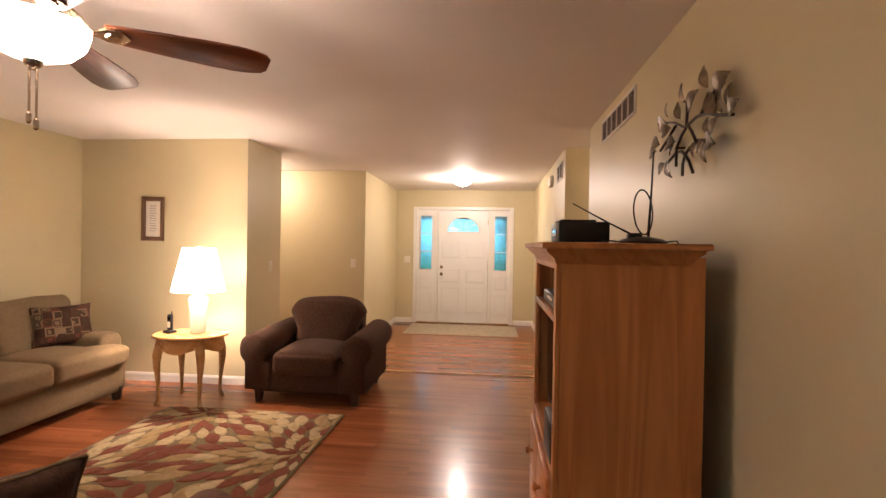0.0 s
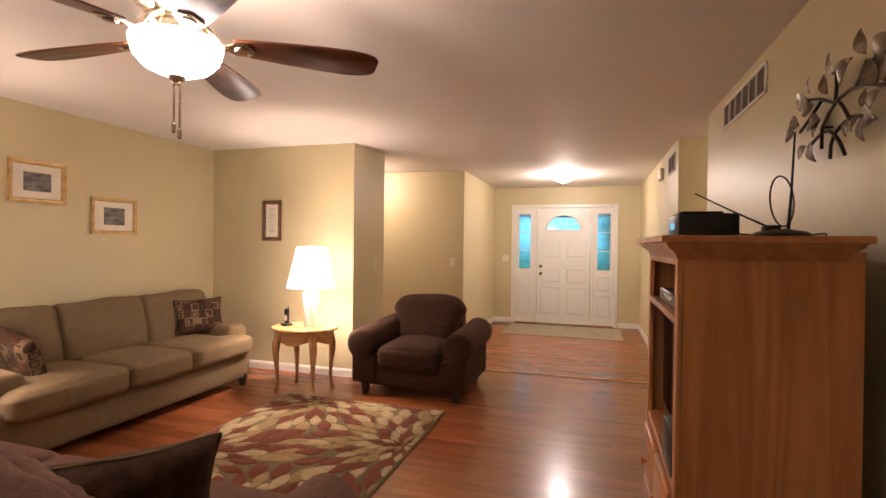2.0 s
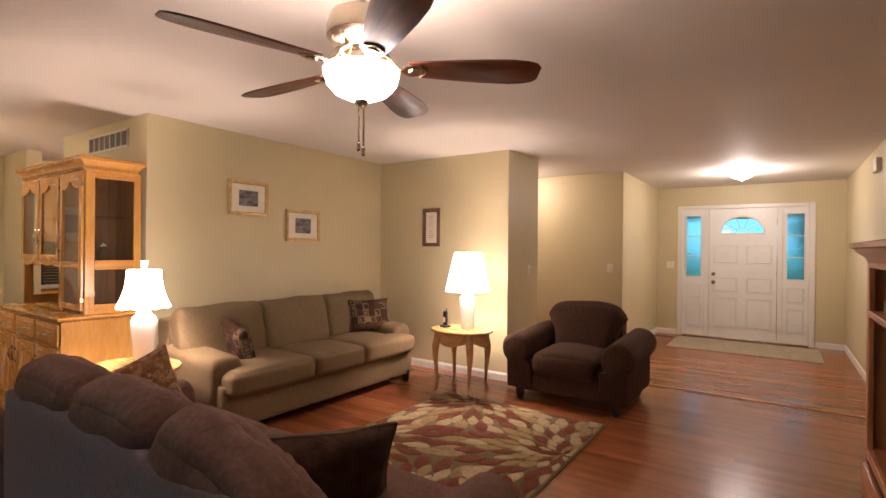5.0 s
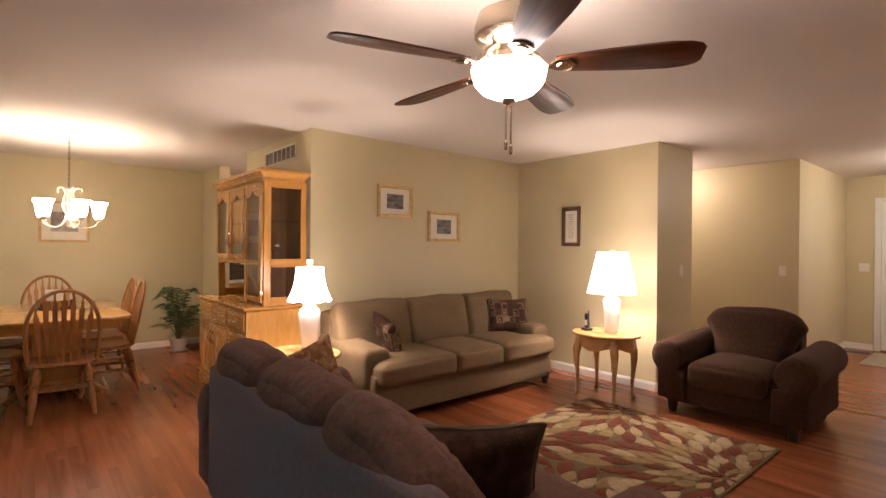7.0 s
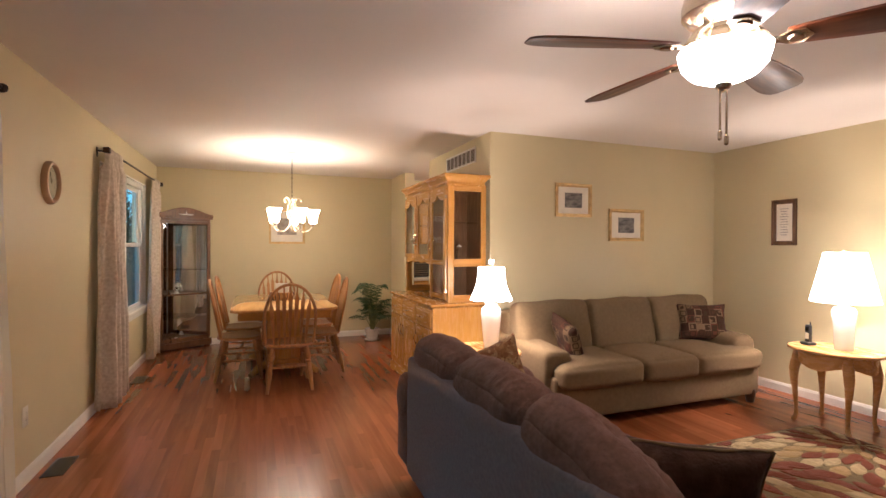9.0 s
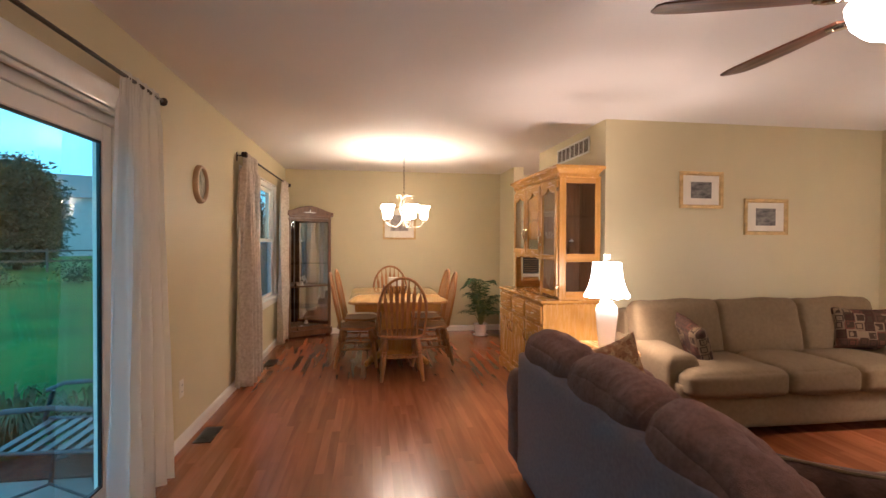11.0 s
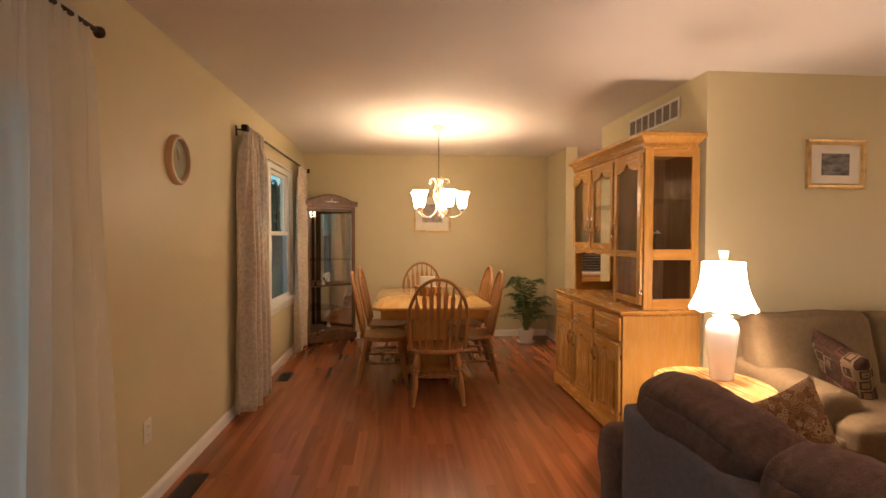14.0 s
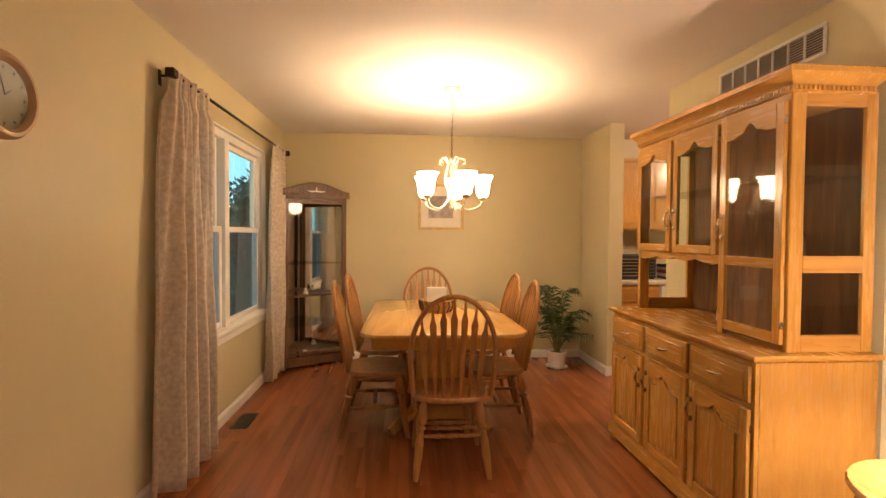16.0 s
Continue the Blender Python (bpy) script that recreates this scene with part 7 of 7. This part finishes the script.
curio()
for k, (dx, dy, z, r, h) in enumerate(((0.22, 0.25, 0.742, 0.03, 0.06), (0.34, 0.18, 0.742, 0.02, 0.045), (0.25, 0.25, 0.126, 0.035, 0.05), (0.36, 0.2, 0.126, 0.02, 0.06))):
    o = finish("figurine", lathe([(r, 0), (r * 0.9, h * 0.3), (r * 0.5, h * 0.6), (r * 0.7, h * 0.8), (r * 0.2, h)], (XD + 0.02 + dx, YW + 0.02 + dy, z), 14), BRONZE if k % 2 else PORCELAIN, smooth=True)
    tagged(o, "small ornament standing in the curio cabinet", "ornament", "curio ornaments")


# ---- palm in a pot ----
def palm():
    p = thing("potted_palm", "bushy green parlour palm in a white pot on the floor", "potted plant", (-7.07, 1.66, 0))
    part("pot", lathe([(0.075, 0.015), (0.08, 0.02), (0.10, 0.15), (0.108, 0.152), (0.108, 0.175), (0.098, 0.175), (0.09, 0.14), (0.01, 0.135)], seg=28), PORCELAIN, p, "white ribbed plastic pot")
    part("saucer", lathe([(0.09, 0), (0.115, 0.018), (0.11, 0.02), (0.085, 0.008)], seg=28), PORCELAIN, p)
    part("soil", lathe([(0.092, 0.13), (0.094, 0.145), (0.05, 0.152), (0.005, 0.155)], seg=20), MULCH, p)
    GREEN = mat("palm_leaf", (0.045, 0.105, 0.032), 0.45, 0.25, 12, 0.0, second=(0.02, 0.055, 0.02))
    STALK = mat("palm_stalk", (0.16, 0.17, 0.06), 0.6, 0.2, 12, 0.1)
    rng = random.Random(7)
    for k in range(34):
        a = k * 2.39996 + rng.uniform(-0.2, 0.2)
        up = rng.uniform(0.25, 1.0)
        reach = (0.40 - 0.22 * up) * rng.uniform(0.8, 1.15)
        top = 0.20 + 0.68 * up * rng.uniform(0.85, 1.0)
        d = Vector((math.cos(a), math.sin(a), 0))
        if d.x < -0.2 and reach > 0.28:
            reach *= 0.75
        pts = []
        for i in range(9):
            t = i / 8
            pts.append(d * (0.02 + reach * t ** 1.5) + Vector((0, 0, 0.14 + (top - 0.14) * math.sin(1.9 * t) / math.sin(1.9) * (1 if t < 0.8 else 1))))
        own = bmesh.new()
        tube(pts, [0.006 - 0.0005 * i for i in range(9)], 5, own)
        frond = part("stalk", own, STALK, p)
        bm = bmesh.new()
        for i in range(3, 9):
            for f in (0.0, 0.5):
                if i == 8 and f:
                    continue
                q = pts[i].lerp(pts[min(8, i + 1)], f)
                tan = (pts[min(8, i + 1)] - pts[i - 1]).normalized()
                side = tan.cross(Vector((0, 0, 1)))
                side = side.normalized() if side.length > 0.01 else Vector((1, 0, 0))
                for s in (-1, 1):
                    ln = rng.uniform(0.09, 0.15) * (1.1 - 0.05 * i)
                    dirn = (side * s * 0.85 + tan * 0.55 + Vector((0, 0, -0.25 + rng.uniform(-0.15, 0.15)))).normalized()
                    wv = tan * 0.009
                    tip = q + dirn * ln + Vector((0, 0, -0.02))
                    m1 = q + dirn * ln * 0.45 + Vector((0, 0, 0.006))
                    v = [bm.verts.new(x) for x in (q, m1 + wv, tip, m1 - wv)]
                    bm.faces.new(v)
        part("frond", bm, GREEN, frond)


palm()


# ---- kitchen beyond the opening ----
COUNTER = mat("pale_laminate", (0.62, 0.57, 0.48), 0.3, 0.06, 40, 0.0)


def base_cabinet(y0, y1, appliance=False):
    xw, xf, h = XD + 0.003, -6.90, 0.87
    if appliance:
        c = thing("dishwasher", "white kitchen appliance under the counter", "appliance")
        part("case", box(xw, xf, y0, y1, 0.0, h, 0.004), WHITE, c)
        part("door", box(xf, xf + 0.02, y0 + 0.004, y1 - 0.004, 0.12, 0.70, 0.006), WHITE, c)
        part("control_panel", box(xf, xf + 0.022, y0 + 0.004, y1 - 0.004, 0.71, 0.86, 0.006), WHITE, c)
        part("handle", box(xf + 0.02, xf + 0.035, y0 + 0.05, y1 - 0.05, 0.725, 0.745, 0.004), NICKEL, c)
        return
    c = thing("base_cabinet", "golden oak kitchen base cabinet with a drawer", "kitchen cabinet", group="kitchen base cabinets")
    part("case", box(xw, xf, y0, y1, 0.1, h), OAK, c)
    part("kick_board", box(xw, xf - 0.06, y0, y1, 0.0, 0.1), DARKIN, c)
    dr = part("drawer", box(xf, xf + 0.019, y0 + 0.01, y1 - 0.01, 0.70, 0.85, 0.005), OAKY, c)
    part("handle", tube([(xf + 0.019, (y0 + y1) / 2 - 0.045, 0.775), (xf + 0.04, (y0 + y1) / 2, 0.77), (xf + 0.019, (y0 + y1) / 2 + 0.045, 0.775)], 0.005, 6), NICKEL, dr)
    d = part("door", box(xf, xf + 0.019, y0 + 0.01, y1 - 0.01, 0.13, 0.68, 0.005), OAK, c)
    part("panel", box(xf + 0.018, xf + 0.026, y0 + 0.07, y1 - 0.07, 0.19, 0.62, 0.006), OAK, d)


def wall_cabinet(y0, y1):
    xw, xf = XD + 0.003, -7.18
    c = thing("wall_cabinet", "golden oak kitchen wall cabinet", "kitchen cabinet", group="kitchen wall cabinets")
    part("case", box(xw, xf, y0, y1, 1.42, 2.14), OAK, c)
    d = part("door", box(xf, xf + 0.019, y0 + 0.008, y1 - 0.008, 1.435, 2.125, 0.005), OAK, c)
    part("panel", box(xf + 0.018, xf + 0.026, y0 + 0.07, y1 - 0.07, 1.50, 2.06, 0.006), OAK, d)
    part("knob", lathe([(0.006, 0), (0.014, 0.012), (0.004, 0.02)], seg=10), BRASS, d).matrix_basis = pose(xf + 0.019, y1 - 0.04, 1.49, 0, 90, 0)
    part("cornice", box(xw, xf + 0.03, y0, y1, 2.14, 2.175, 0.008), OAKY, c)


for y0, y1 in ((2.21, 2.66), (3.27, 3.80), (3.80, 4.35)):
    base_cabinet(y0, y1)
base_cabinet(2.665, 3.265, True)
for y0, y1 in ((2.21, 2.66), (2.66, 3.26), (3.26, 3.80), (3.80, 4.35)):
    wall_cabinet(y0, y1)
kt = thing("kitchen_counter", "pale laminate kitchen counter with a low backsplash", "counter")
part("slab", box(XD + 0.002, -6.865, 2.205, 4.36, 0.872, 0.91, 0.006, 2), COUNTER, kt)
part("backsplash", box(XD + 0.002, XD + 0.022, 2.205, 4.36, 0.91, 1.01, 0.004), COUNTER, kt)
to = thing("toaster_oven", "black toaster oven with wire slats on the kitchen counter", "toaster oven", (-7.22, 2.50, 0.91))
part("case", box(-0.18, 0.16, -0.21, 0.21, 0.012, 0.25, 0.012, 2), BLACK, to)
for k in range(6):
    part("slat", box(0.16, 0.168, -0.19, 0.19, 0.035 + 0.034 * k, 0.043 + 0.034 * k, 0.002), NICKEL, to)
for q in (-1, 1):
    part("foot", box(-0.15, 0.14, q * 0.18 - 0.015, q * 0.18 + 0.015, 0, 0.013), BLACK, to)
BOOKC = [(0.03, 0.03, 0.035), (0.55, 0.53, 0.48), (0.28, 0.05, 0.04), (0.50, 0.48, 0.45), (0.05, 0.05, 0.06)]
z = 0.91
for k, col in enumerate(BOOKC):
    th = 0.026 + 0.006 * (k % 3)
    bk = thing("book", ("dark", "white", "red", "grey", "black")[k] + " book lying in a stack on the kitchen counter", "book", (-7.15, 2.98, z), 4 * k - 6, "stack of books")
    part("cover", box(-0.12, 0.12, -0.16, 0.16, 0, th, 0.003), mat("book_cover", col, 0.5, 0.1), bk)
    part("pages", box(-0.115, 0.123, -0.155, 0.155, 0.004, th - 0.004), PAPER, bk)
    z += th

# ---- floor boards, last ----
def board_mesh(length, width):
    bm = box(0, length, 0, width, -0.013, 0.0)


    me = bpy.data.meshes.new("floor_board")
    bm.to_mesh(me)
    bm.free()
    me.materials.append(PLANK)
    return me


def lay_floor():
    rng = random.Random(5)
    lengths = [0.45, 0.6, 0.75, 0.9, 1.1, 1.35]
    w, gap = 0.0572, 0.0
    meshes = {n: board_mesh(n - gap, w - gap) for n in lengths}
    near, verts, faces = 0, [], []
    y = YW
    while y < YD + 0.05:
        x = XD
        first = rng.choice((0.15, 0.25, 0.35, 0.45))
        end = 3.6 if YRE < y + w and y < YR1 - w else (XR if y < YRE else XR1 + T)
        while x < end - 0.01:
            n = min(first or rng.choice(lengths), end - x)
            first = 0
            if -5.0 < x < -1.9 and -0.95 < y < 1.3 and near < 300 and n in meshes and x + n < end:
                ob = new("floor_board", meshes[n])
                ob.location = (x, y, 0)
                ob.parent = floor
                near += 1
            else:
                k = len(verts)
                a, b, c, d = x, x + n - gap, y, y + w - gap
                verts += [(a, c, -0.013), (b, c, -0.013), (b, d, -0.013), (a, d, -0.013), (a, c, 0), (b, c, 0), (b, d, 0), (a, d, 0)]
                faces += [(k + 4, k + 5, k + 6, k + 7)]
                for i in range(4):
                    j = (i + 1) % 4
                    faces += [(k + i, k + j, k + 4 + j, k + 4 + i)]
            x += n
        y += w
    me = bpy.data.meshes.new("floor_boards")
    me.from_pydata(verts, [], faces)
    me.materials.append(PLANK)
    rest = new("floor_boards", me)
    rest.parent = floor
    tagged(rest, kind="stuff")


lay_floor()
